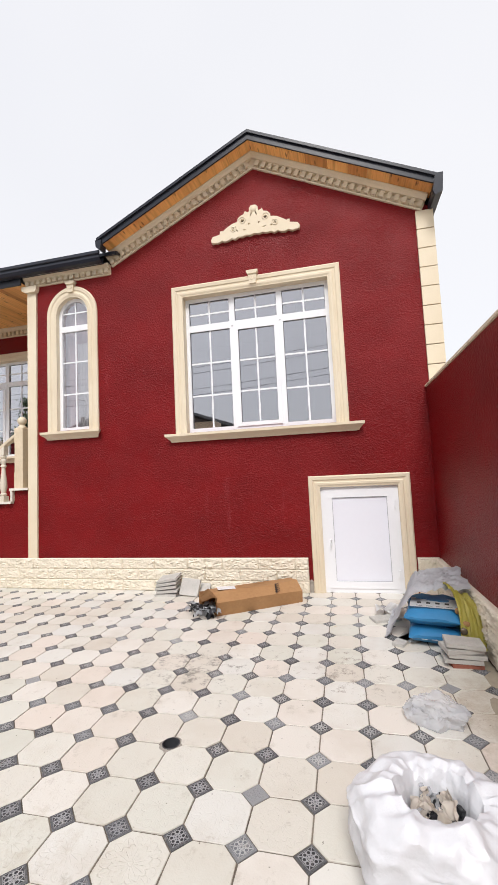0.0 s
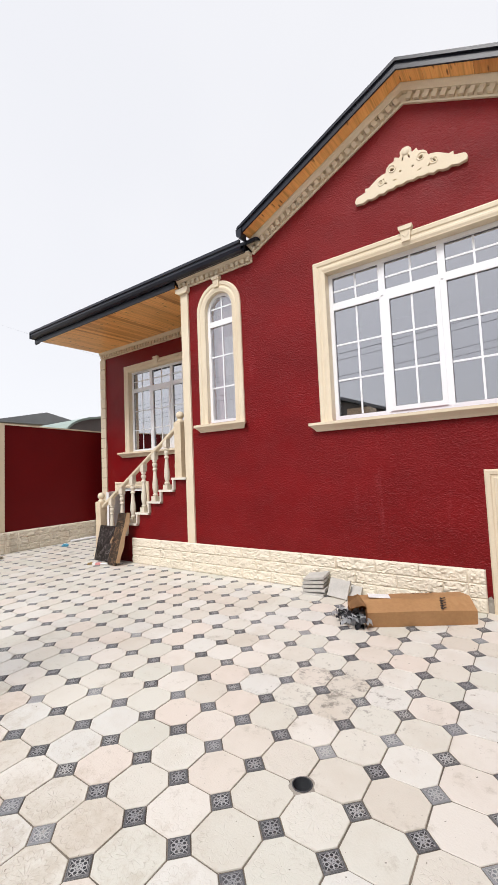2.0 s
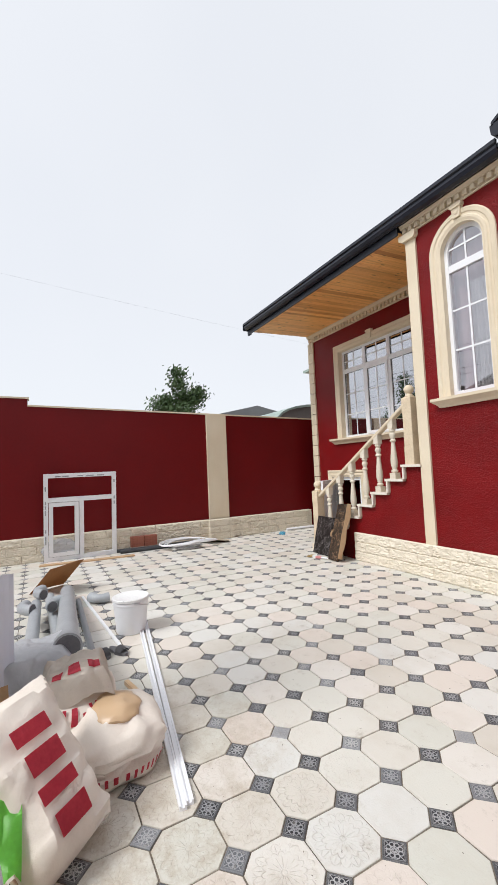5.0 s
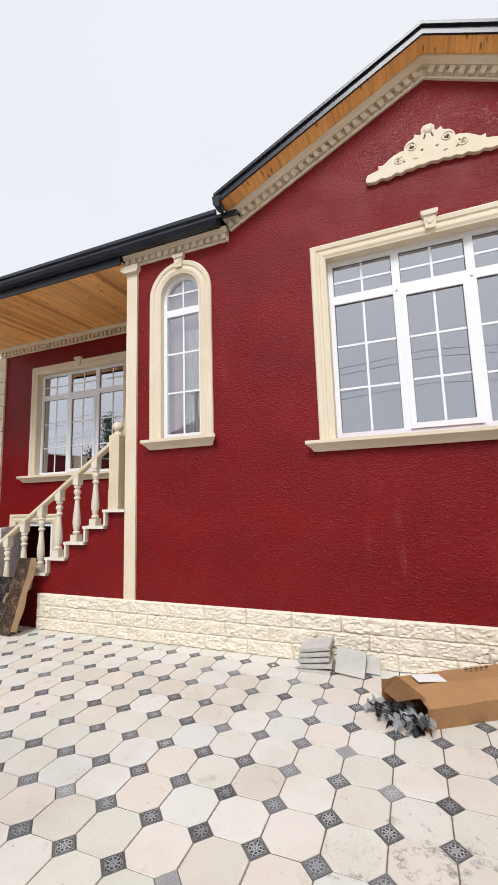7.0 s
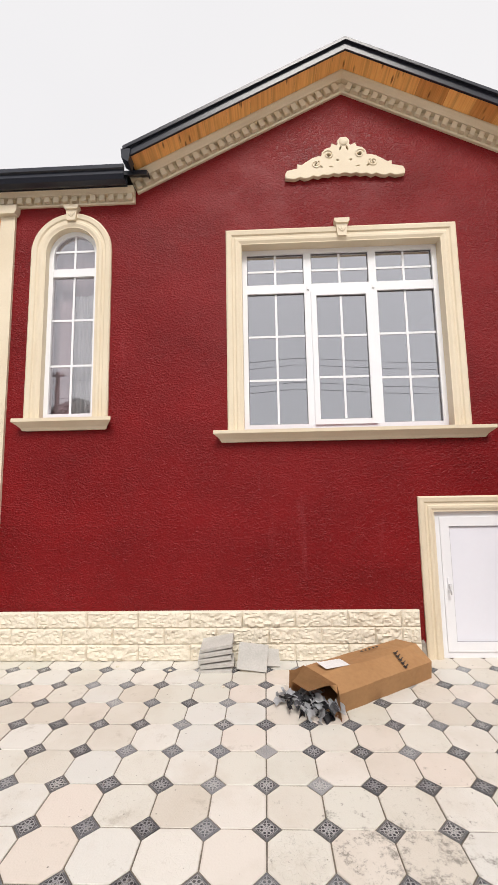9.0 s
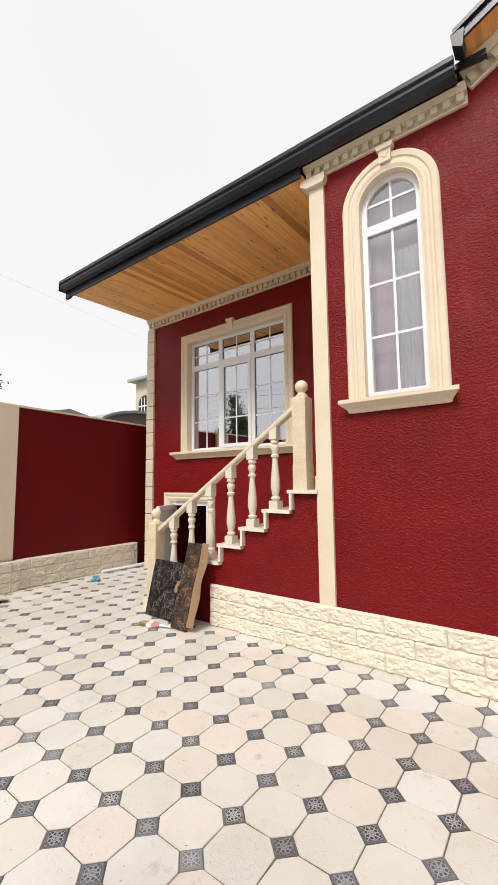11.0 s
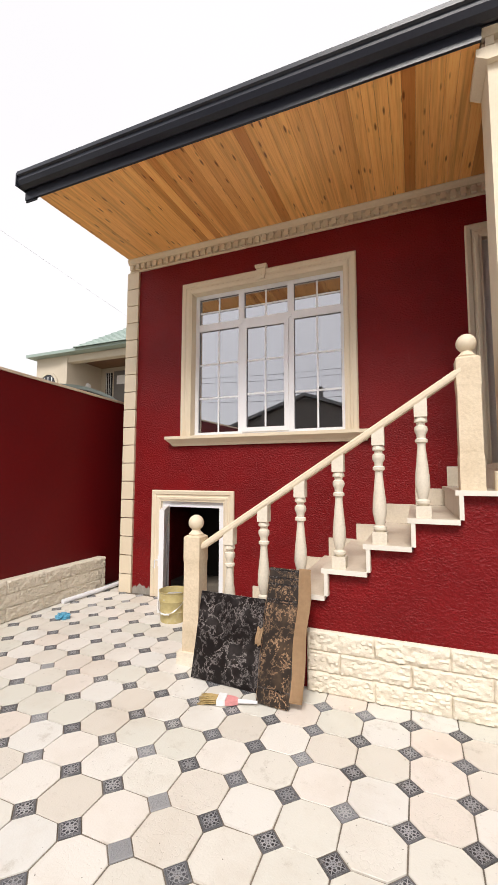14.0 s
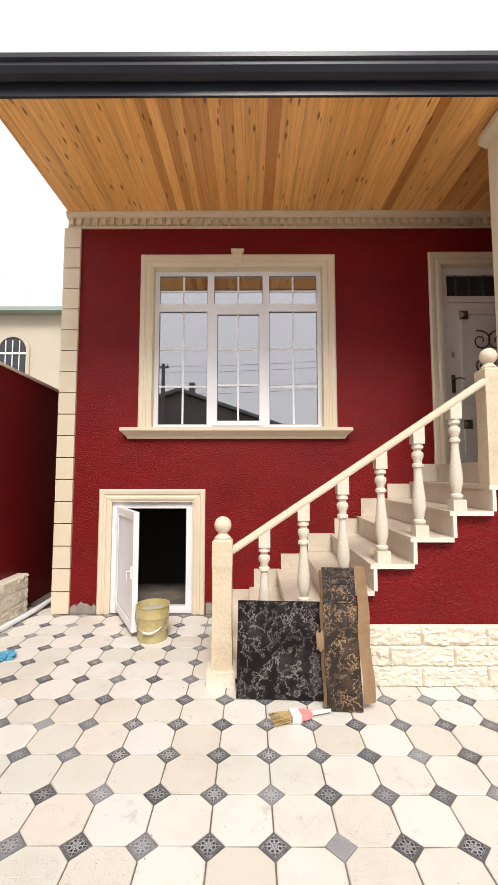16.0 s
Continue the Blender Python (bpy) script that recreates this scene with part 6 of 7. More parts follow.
pail = tagged(base("paint_tin"), "battered yellow paint tin crusted with dried cement", "bucket")
pail.matrix_basis = pose(-7.44, 6.30, 0.0) @ Matrix.Diagonal((1.16, 1.16, 1.16, 1))
b = bmesh.new()
rows_ = [(0.001, 0.004), (0.118, 0.0), (0.122, 0.01), (0.122, 0.012), (0.128, 0.09), (0.131, 0.095), (0.129, 0.10), (0.133, 0.19), (0.136, 0.195), (0.133, 0.20), (0.135, 0.27), (0.142, 0.278), (0.142, 0.284), (0.132, 0.282), (0.127, 0.10), (0.12, 0.09), (0.001, 0.09)]
lathe(b, rows_, 32)
part("tin_body", b, YELLOW_TIN, pail, smooth=True)
b = bmesh.new()
blob(b, (0, 0, 0.22), (0.128, 0.128, 0.022), 61, 0.15, 3, 0.2, 3)
part("dried_cement", b, CEMENT_DUST, pail, smooth=True)
b = bmesh.new()
tube(b, [(0.14 * math.cos(a), -0.150 * math.sin(a), 0.235 - 0.14 * math.sin(a)) for a in [math.pi * i / 20 for i in range(21)]], 0.0032, 6)
part("wire_handle", b, STEEL, pail, smooth=True)
b = bmesh.new()
tube(b, [(-0.045, -0.146, 0.098), (0.0, -0.152, 0.094), (0.045, -0.146, 0.098)], 0.008, 8)
part("grip", b, PAPER, pail, smooth=True)

b = bmesh.new()
tube(b, [(-9.02, 6.25, 0.03), (-8.96, 6.9, 0.035), (-8.93, 7.6, 0.05)], 0.03, 12)
tagged(part("drain_pipe_offcut", b, PVC, None, smooth=True), "pale plastic pipe lying on the paving by the wall", "pipe")
b = bmesh.new()
blob(b, (-8.60, 5.86, 0.02), (0.07, 0.06, 0.045), 71, 0.5, 2.5, 0.25, 4, 0.0)
tagged(part("blue_rag", b, BLUE_RAG, None, smooth=True), "small crumpled blue plastic scrap on the paving", "rag")
tb = tagged(base("spare_end_piece", (-4.36, 5.52, 1.5)), "cream turned end piece standing by the newel post", "stone piece")
b = bmesh.new()
lathe(b, [(0.03, 0), (0.032, 0.01), (0.03, 0.13), (0.024, 0.135)], 14)
part("drum", b, CREAM, tb, smooth=True)
for x, y in ((-5.35, 5.28), (-4.9, 5.32), (-2.9, 5.28), (-2.4, 5.2), (-1.9, 4.9), (0.2, 4.3), (-3.7, 5.25)):
    b = bmesh.new()
    blob(b, (x, y, 0.005), (0.016, 0.012, 0.008), 80 + x, 0.5, 2, 0.2, 2, 0.0)
    tagged(part("rubble_crumb", b, PALE_STONE, None), "small pale stone crumb lying on the paving", "rubble", "crumbs along the plinth")

# ---- along the red boundary wall ----
wf = tagged(base("window_frame_spare"), "white plastic window frame in protective film leaning on the wall", "window frame")
wf.matrix_basis = pose(-8.98, 0.98, 0.0, 0, 4.2, 0) @ pose(0, 0, 0, 0, 0, 90) @ Matrix.Rotation(0, 4, "X")
WFW, WFH = 1.27, 1.60
frame_ring("outer_frame", 0, WFW, 0, WFH, -0.035, 0.035, 0.075, wf)
box_part("transom", (0.075, WFW - 0.075, -0.034, 0.034, 1.08, 1.16), PVC, wf)
box_part("mullion", (0.60, 0.68, -0.034, 0.034, 0.075, 1.08), PVC, wf)
frame_ring("sash", 0.085, 0.59, 0.085, 1.07, -0.048, 0.03, 0.07, wf)
rf = random.Random(4)
for k in range(26):
    vert = k % 2
    zz, xx = rf.uniform(0.1, 1.5), rf.uniform(0.1, 1.2)
    dims = ((0.02 if rf.random() < 0.5 else WFW - 0.05), 0, 0)[0]
    box_part("film_print", (dims, dims + 0.022, -0.037, -0.0355, zz, zz + 0.06) if vert else (xx, xx + 0.07, -0.037, -0.0355, 1.54, 1.56), GREY_PIPE, wf, "grey print on protective film", 0)
b = bmesh.new()
blob(b, (-9.0, 1.25, 0.18), (0.07, 0.30, 0.2), 91, 0.3, 2.2, 0.09, 5, 0.0)
tagged(part("plastic_bundle", b, CLEAR_FILM, None, smooth=True), "crumpled clear plastic bundle behind the spare window frame", "plastic bundle")
for k, (y0_, y1_, x_) in enumerate(((2.25, 3.95, -8.96), (2.35, 4.15, -8.89), (2.3, 3.9, -8.82))):
    b = bmesh.new()
    tube(b, [(x_, y0_, 0.035), (x_ + 0.03, y1_, 0.035)], 0.034, 12)
    tagged(part("dark_pipe", b, DARK_PIPE, None, smooth=True), "dark plastic pipe lying along the wall", "pipe", "dark pipes along the wall")
b = bmesh.new()
pts = []
for i in range(140):
    a = 2 * math.pi * i / 34
    r = 0.39 + 0.06 * math.sin(i * 0.21)
    pts.append((-8.62 + 0.75 * r * math.cos(a), 3.62 + 1.35 * r * math.sin(a), 0.10 + 0.010 * (i // 34) + 0.02 * math.sin(a * 2 + 1)))
tube(b, pts, 0.013, 8)
tagged(part("hose_coil", b, PVC, None, smooth=True), "loose coil of white hose lying on pipes", "hose")
b = bmesh.new()
blob(b, (-8.45, 3.55, 0.04), (0.13, 0.27, 0.07), 95, 0.4, 2.2, 0.12, 5, 0.0)
tagged(part("cloth_heap", b, CEMENT_DUST, None, smooth=True), "heap of grey dusty cloths beside the hose", "cloth")
b = bmesh.new()
uv_box(b, 0.62, 0.36, 0.022)
ob = part("old_board", b, RAW_WOOD, None)
ob.matrix_basis = pose(-8.78, 4.26, 0.03, -14, 6, 62)
tagged(ob, "weathered brown board lying against the pier's plinth", "board")
for k in range(6):
    slab_thing("brick", 0.25, 0.12, 0.065, pose(-8.985 + 0.004 * (k % 2), 2.66 + 0.26 * (k % 2), 0.075 + 0.068 * (k // 2), 0, 0, 90 + 1.5 * (k % 3)), BRICK, "red brick in a low stack by the boundary wall", "brick", "brick stack", 0.005)
b = bmesh.new()
cuboid(b, -9.05, -8.90, 2.50, 3.06, 0.0, 0.074)
tagged(part("timber_bearer", b, RAW_CEMENT, None, bevel=0.004), "grey bearer block under a stack of bricks", "block")
b = bmesh.new()
uv_box(b, 1.6, 0.14, 0.02)
ob = part("cardboard_strip", b, CARD_DARK, None)
ob.matrix_basis = pose(-8.55, 1.7, 0.0, 0, 0, 84)
tagged(ob, "flat brown cardboard strip on the paving", "cardboard")

# ---- building rubbish by the pillar ----
tub = tagged(base("plastic_tub", (-4.78, 1.68, 0.0)), "white plastic paint tub with lid and wire handle", "tub")
b = bmesh.new()
lathe(b, [(0.135, 0.0), (0.14, 0.01), (0.165, 0.27), (0.172, 0.275), (0.172, 0.30), (0.165, 0.305)], 30)
part("tub_body", b, PVC, tub, smooth=True)
b = bmesh.new()
lathe(b, [(0.17, 0.306), (0.178, 0.308), (0.178, 0.33), (0.172, 0.335), (0.16, 0.328), (0.001, 0.328)], 30)
part("lid", b, PAPER, tub, "dusty white lid", smooth=True)
b = bmesh.new()
tube(b, [(0.175 * math.cos(a), 0.175 * math.sin(a), 0.285 - 0.06 * math.sin(a - 0.3)) for a in [math.pi * (-0.2 + 0.9 * i / 16) for i in range(17)]], 0.003, 6)
part("wire_handle", b, STEEL, tub, smooth=True)

for dy, L_ in ((0.0, 2.52), (0.07, 2.46)):
    b = bmesh.new()
    prism(b, [(-0.018, 0.0), (0.018, 0.0), (0.018, 0.022), (0.008, 0.022), (0.008, 0.012), (-0.008, 0.012), (-0.008, 0.022), (-0.018, 0.022)], "x", 0.0, L_)
    ob = part("plastic_profile", b, PVC, None)
    ob.matrix_basis = pose(-4.96 + dy, 1.855 - dy, 0.0, 0, 0, -8.7 + 8 * dy)
    tagged(ob, "long white plastic window profile lying on the paving", "profile", "loose window profiles")


b = bmesh.new()
prism(b, [(-0.014, 0.0), (0.014, 0.0), (0.014, 0.016), (-0.014, 0.016)], "x", 0.0, 2.0)
ob = part("plastic_profile", b, PVC, None)
ob.matrix_basis = pose(-6.24, 1.37, 0.0, 0, 0, 4.6)
tagged(ob, "narrow white plastic strip lying beside drain pipes", "profile", "loose window profiles")

# standing and slumped sacks
def standing_sack(name, at, size, seed, label, lean=(0, 0), turn=0.0):
    ob = tagged(base(name), label, "sack")
    ob.matrix_basis = pose(*at, 0, 0, turn)
    b = bmesh.new()
    nz, na = 24, 36
    off = Vector((seed, 2 * seed, 3 * seed))
    rings = []
    for j in range(nz + 1):
        v = j / nz
        r = 0.80 + 0.30 * math.sin(math.pi * min(1, v * 0.8 + 0.12)) - 0.45 * max(0, v - 0.72) / 0.28
        ring_ = []
        for i in range(na):
            a = 2 * math.pi * i / na
            d = Vector((math.cos(a), math.sin(a), v * 2.2))
            k = r * (1 + 0.13 * noise.noise(off + d * 1.3) + 0.12 * abs(noise.noise(off + d * 3.2)) + 0.06 * abs(noise.noise(off + d * 7.5)) - 0.04)
            z = size[2] * v + 0.03 * noise.noise(off + d * 2)
            ring_.append(b.verts.new((size[0] * k * math.copysign(abs(d.x) ** 0.8, d.x) + lean[0] * v, size[1] * k * math.copysign(abs(d.y) ** 0.8, d.y) + lean[1] * v, max(0.0, z))))
        rings.append(ring_)
    for r0, r1 in zip(rings, rings[1:]):
        for i in range(na):
            b.faces.new((r0[i], r0[(i + 1) % na], r1[(i + 1) % na], r1[i]))
    b.faces.new(rings[0][::-1])
    b.faces.new(rings[-1])
    part("sack_body", b, SACK, ob, smooth=True)
    return ob, rings


def print_on(ob, size, lean, a0, spots, label="red printed mark", mat=None):
    """Bars of print bent round a standing sack: rows of angle span and height span."""
    for a1, a2, z1, z2 in spots:
        b = bmesh.new()
        def on(u, v):
            a = a0 + a1 + (a2 - a1) * u
            t = z1 + (z2 - z1) * v
            r = 0.80 + 0.30 * math.sin(math.pi * min(1, t * 0.8 + 0.12)) - 0.45 * max(0, t - 0.72) / 0.28
            c_, s_ = math.cos(a), math.sin(a)
            k = r * 1.08
            return Vector((size[0] * k * math.copysign(abs(c_) ** 0.8, c_) + lean[0] * t, size[1] * k * math.copysign(abs(s_) ** 0.8, s_) + lean[1] * t, size[2] * t))
        sheet(b, 6, 6, on, 0.004)
        part("print_mark", b, mat or RED_INK, ob, label)


sa = tagged(base("building_sack"), "full cream woven sack with red print, leaning upright", "sack")
sa.matrix_basis = pose(-2.45, 0.95, 0.02, 0, 0, 222) @ pose(0, 0, 0, 0, -52, 0) @ pose(0.32, 0, -0.06)
b = bmesh.new()
pillow(b, 0.66, 0.40, 0.23, 3, 0.5, 0.2)
part("sack_body", b, SACK, sa, smooth=True)
for k, (half_w, tall) in enumerate(((0.04, 0.15), (0.03, 0.17), (0.042, 0.16), (0.034, 0.17))):
    b = bmesh.new()
    sheet(b, 8, 8, lambda p_, q_: Vector((-0.19 + 0.115 * k + half_w * (2 * p_ - 1), -0.05 + tall * q_, 0.256 - 0.05 * abs(2 * ((-0.19 + 0.115 * k + half_w * (2 * p_ - 1) + 0.33) / 0.66) - 1) ** 4)), 0.006)
    part("print_mark", b, RED_INK, sa, "red printed mark")
SB = (0.26, 0.24, 0.30)
sb_, _ = standing_sack("building_sack", (-2.98, 1.20, 0.0), SB, 8.1, "half-empty cream sack with red print, slumped open", (0.0, 0.0), 0)
print_on(sb_, SB, (0, 0), 0.4, [(-0.7 + 0.12 * k, -0.65 + 0.12 * k, 0.20 - 0.02 * (k % 3 == 1), 0.34) for k in range(11)])
b = bmesh.new()
blob(b, (0.02, 0.02, 0.27), (0.15, 0.14, 0.06), 33, 0.2, 1.6, 0.04, 4)
part("powder", b, PALE_WOOD, sb_, "tan powder showing in the torn mouth", smooth=True)
SC = (0.30, 0.24, 0.41)
sc, _ = standing_sack("building_sack", (-3.28, 0.98, 0.0), SC, 5.9, "folded cream sack with red print on the rubbish heap", (0.0, 0.05), 0)
print_on(sc, SC, (0, 0.05), 0.2, [(-0.6 + 0.13 * k, -0.54 + 0.13 * k, 0.62, 0.78 - 0.05 * (k % 3 == 1)) for k in range(9)])

# cable drum flange
drum = tagged(base("cardboard_disc"), "large round brown cardboard disc with taped rim standing on edge", "disc")
drum.matrix_basis = pose(-1.82, 0.36, 0.415, 0, 0, 14) @ pose(0, 0, 0, 0, 80, 0)
b = bmesh.new()
rows_ = [(0.03, -0.012), (0.40, -0.012), (0.415, -0.006), (0.415, 0.006), (0.40, 0.012), (0.03, 0.012)]
ringset = []
for k in range(56):
    a = 2 * math.pi * k / 56
    ringset.append([b.verts.new((r * math.cos(a), r * math.sin(a), z)) for r, z in rows_])
for k in range(56):
    a_, c_ = ringset[k], ringset[(k + 1) % 56]
    for i in range(6):
        b.faces.new((a_[i], a_[(i + 1) % 6], c_[(i + 1) % 6], c_[i]))
part("disc_board", b, CARD_DARK, drum)
b = bmesh.new()
pts = [(0.416 * math.cos(a), 0.416 * math.sin(a), 0.0) for a in [2 * math.pi * i / 64 for i in range(65)]]
tube(b, pts, 0.008, 6)
part("taped_rim", b, SILVER_FILM, drum, smooth=True)

bd = tagged(base("plank_pallet_piece"), "three weathered boards nailed together, lying on the paving", "board")
bd.matrix_basis = pose(-2.02, 0.90, 0.0, 0, 0, 27)
for k in range(3):
    b = bmesh.new()
    uv_box(b, 0.84 - 0.02 * k, 0.0765, 0.024)
    ob = part("board", b, RAW_WOOD, bd, bevel=0.002)
    ob.matrix_basis = pose(0.0, -0.078 + 0.078 * k, 0.045)
for x in (-0.30, 0.26):
    b = bmesh.new()
    uv_box(b, 0.05, 0.22, 0.044)
    ob = part("batten", b, RAW_WOOD, bd)
    ob.matrix_basis = pose(x, 0, 0.0)
for k in range(9):
    slab_part("split", bd, 0.05, 0.005, 0.0015, pose(-0.36 + 0.09 * k, -0.09 + 0.062 * (k % 4), 0.0695, 0, 0, 12 * (k % 3)), INK, "dark nail split", 0)

for x, y, z, yaw, pit, L_, W_, mat, lab in ((-3.32, 0.64, 0.01, 4, 86, 0.97, 0.20, PVC_PANEL, "tall white plastic panel leaning on the pillar"), (-3.10, 0.60, 0.01, 10, 82, 0.56, 0.22, PVC_PANEL, "white plastic panel offcut leaning on the pillar"), (-2.90, 0.70, 0.01, 15, 72, 0.50, 0.13, CARD_DARK, "torn brown cardboard offcut in the rubbish heap"), (-6.95, 0.98, 0.008, -150, 38, 0.62, 0.50, CARD, "torn brown cardboard offcut in the rubbish heap"), (-2.36, 0.50, 0.02, 60, 35, 0.34, 0.20, CARD_DARK, "torn brown cardboard offcut in the rubbish heap")):
    b = bmesh.new()
    sheet(b, 8, 8, lambda u, v: Vector(((u - 0.5) * W_, L_ * v, 0.015 * math.sin(4 * u + v))), 0.006)
    ob = part("panel_offcut" if mat is PVC_PANEL else "cardboard_offcut", b, mat, None)
    ob.matrix_basis = pose(x, y, z, 0, 0, 90 + yaw) @ pose(0, 0, 0, pit, 0, 0)
    tagged(ob, lab, "panel" if mat is PVC_PANEL else "cardboard")
b = bmesh.new()
sheet(b, 12, 10, lambda u, v: Vector((-2.50 + 0.26 * u, 0.60 + 0.20 * v, 0.32 + 0.05 * math.sin(5 * u) + crumple(u, v, 12, 0.05) - 0.10 * u)), 0.003)
gp = part("green_packet", b, GREEN_PRINT, None, smooth=True)
tagged(gp, "bright green printed plastic packet on the rubbish heap", "packet")
for pts, r, lab in ((((-6.3, 1.20, 0.09), (-3.55, 1.03, 0.44)), 0.08, "thick"), (((-6.3, 1.00, 0.06), (-4.5, 1.03, 0.06)), 0.055, "thin"), (((-6.0, 1.30, 0.035), (-4.35, 1.27, 0.035)), 0.03, "narrow"), (((-5.7, 0.85, 0.16), (-4.0, 0.80, 0.20)), 0.055, "thin")):
    b = bmesh.new()
    tube(b, pts, r, 18)
    ob = tagged(base("plastic_pipe"), lab + " grey plastic drain pipe lying on the rubbish heap", "pipe", "grey drain pipes")
    part("barrel", b, GREY_PIPE, ob, smooth=True)
    b = bmesh.new()
    d_ = (Vector(pts[1]) - Vector(pts[0])).normalized()
    tube(b, [Vector(pts[1]) - d_ * 0.02, Vector(pts[1]) + d_ * 0.07], r * 1.14, 18)
    part("socket", b, GREY_PIPE, ob, smooth=True)
    # dark disc on the closed end paints the shade of a hollow pipe
    b = bmesh.new()
    tube(b, [Vector(pts[1]) + d_ * 0.071, Vector(pts[1]) + d_ * 0.073], r * 0.98, 18)
    part("bore_shade", b, GASKET, ob, "dark disc for the shade in the hollow end")
for at, turn in (((-5.87, 1.48, 0.06), 20), ((-5.80, 0.86, 0.26), -35), ((-5.50, 1.00, 0.20), -60), ((-5.40, 0.72, 0.22), -20)):
    ob = tagged(base("pipe_elbow", at, turn), "grey plastic pipe elbow with open sockets", "pipe fitting", "pipe elbows")
    b = bmesh.new()
    tube(b, [(-0.10, 0, 0), (-0.03, 0, 0), (0.02, 0.02, 0), (0.06, 0.07, 0), (0.075, 0.13, 0)], [0.06, 0.06, 0.052, 0.052, 0.06], 16)
    part("bend", b, GREY_PIPE, ob, smooth=True)
    # dark discs on both closed ends, in place of shaded hollows
    b = bmesh.new()
    tube(b, [(-0.101, 0, 0), (-0.103, 0, 0)], 0.05, 16)
    tube(b, [(0.0755, 0.131, 0), (0.076, 0.133, 0)], 0.05, 16)
    part("bore_shade", b, GASKET, ob, "dark discs for the shade in the hollow ends")
for dx, dy, a in ((0.0, 0.0, 70), (0.02, 0.13, 84)):
    ob = tagged(base("slipper", (-4.36 + dx, 1.36 + dy * 0.9, 0.0), a - 60), "worn black rubber slipper on the paving", "slipper", "pair of slippers")
    b = bmesh.new()
    prism(b, [(0.13 * math.cos(t) * (1 if math.cos(t) > 0 else 0.95), (0.046 - 0.010 * (math.cos(t) < 0)) * math.sin(t)) for t in [2 * math.pi * i / 22 for i in range(22)]], "z", 0.0, 0.022)
    part("sole", b, GASKET, ob, bevel=0.004)
    b = bmesh.new()
    sheet(b, 8, 10, lambda u, v: Vector((0.02 + 0.075 * u, 0.046 * math.cos(math.pi * v), 0.022 + 0.045 * math.sin(math.pi * v) * (1 - 0.3 * u))), 0.006)
    part("strap", b, GASKET, ob, smooth=True)
b = bmesh.new()
uv_box(b, 0.26, 0.035, 0.03)
ob = part("timber_offcut", b, PALE_WOOD, None)
ob.matrix_basis = pose(-3.62, 1.46, 0.0, 0, 0, 12)
tagged(ob, "short pale pine batten lying on the paving", "timber")
b = bmesh.new()
sheet(b, 20, 20, lambda u, v: Vector((-1.84 + 0.22 * u + crumple(v, u, 3, 0.04), 0.62 + 0.17 * v + crumple(u, v, 8, 0.03), max(0.006, 0.03 + crumple(u, v, 5, 0.035)))), 0.003)
tagged(part("crumpled_paper", b, PAPER, None, smooth=True), "crumpled cream paper lying beside the cardboard disc", "paper")
b = bmesh.new()
sheet(b, 30, 4, lambda u, v: Vector((-1.74 + 0.34 * u, 0.36 + 0.45 * u * u + 0.03 * v + 0.05 * math.sin(5 * u), 0.015 + 0.03 * abs(math.sin(6 * u)) + 0.03 * v)), 0.004)
tagged(part("webbing_strap", b, BLACK_FILM, None, smooth=True), "black webbing strap lying loose on the paving", "strap")
def draped(at, size_, s_):
    """A soft crumpled cover: broad folds, fine wrinkles, its edges hanging down."""
    def place(u, v, lift=0.0):
        q_ = Vector((u * 2.2, v * 2.2, s_))
        fold = 0.05 * noise.noise(q_) + 0.022 * abs(noise.noise(q_ * 2.4)) + 0.008 * abs(noise.noise(q_ * 5.5))
        edge = max(0.0, max(abs(2 * u - 1), abs(2 * v - 1)) - 0.55) / 0.45
        return Vector((at[0] + size_[0] * (u - 0.5) * (1 - 0.12 * edge) + 0.03 * noise.noise(q_ * 1.5 + Vector((5, 0, 0))), at[1] + size_[1] * (v - 0.5) * (1 - 0.12 * edge) + 0.03 * noise.noise(q_ * 1.5 + Vector((0, 7, 0))), at[2] + fold - 0.13 * edge * edge + lift))
    return place


for at, size_, s_, mat, lab in (((-3.55, 0.86, 0.47), (0.62, 0.48), 12, WHITE_FILM, "crumpled white plastic wrapping on top of the sacks"), ((-3.18, 1.05, 0.46), (0.44, 0.42), 31, SACK, "torn empty sack skin thrown over the sacks")):
    place = draped(at, size_, s_)
    b = bmesh.new()
    sheet(b, 60, 54, lambda u, v: place(u, v), 0.003)
    tw = tagged(part("torn_wrapping", b, mat, None, smooth=True), lab, "wrapping")
    if mat is SACK:
        for k in range(3):
            b = bmesh.new()
            sheet(b, 12, 12, lambda p_, q_: place(0.62 + 0.20 * p_, 0.18 + 0.23 * k + 0.14 * q_, 0.006), 0.003)
            part("print_mark", b, RED_INK, tw, "red printed mark")

# ---- beyond the walls ----
house = tagged(base("neighbour_house"), "beige rendered neighbouring house with a recessed porch and green roof", "house")
house.matrix_basis = pose(4.77, -2.05, -1.90) @ Matrix.Diagonal((1.9, 1.9, 1.9, 1))
for dims in ((-17.5, -16.02, 12.6, 20, 0, 6.0), (-12.86, -8.3, 12.6, 20, 0, 6.0), (-16.02, -12.86, 14.2, 20, 0, 6.4)):
    box_part("wall", dims, BEIGE_WALL, house)
box_part("beam", (-16.02, -12.86, 12.6, 12.85, 5.75, 5.99), BEIGE_WALL, house)
box_part("porch_ceiling", (-16.02, -12.86, 12.85, 14.2, 5.92, 5.98), BROWN_BOARD, house, "brown boarded porch ceiling")
box_part("porch_floor", (-16.02, -12.86, 12.6, 14.2, 2.9, 3.1), BEIGE_WALL, house)
box_part("eave", (-17.7, -8.1, 12.3, 20.3, 6.0, 6.1), GREEN_ROOF, house)
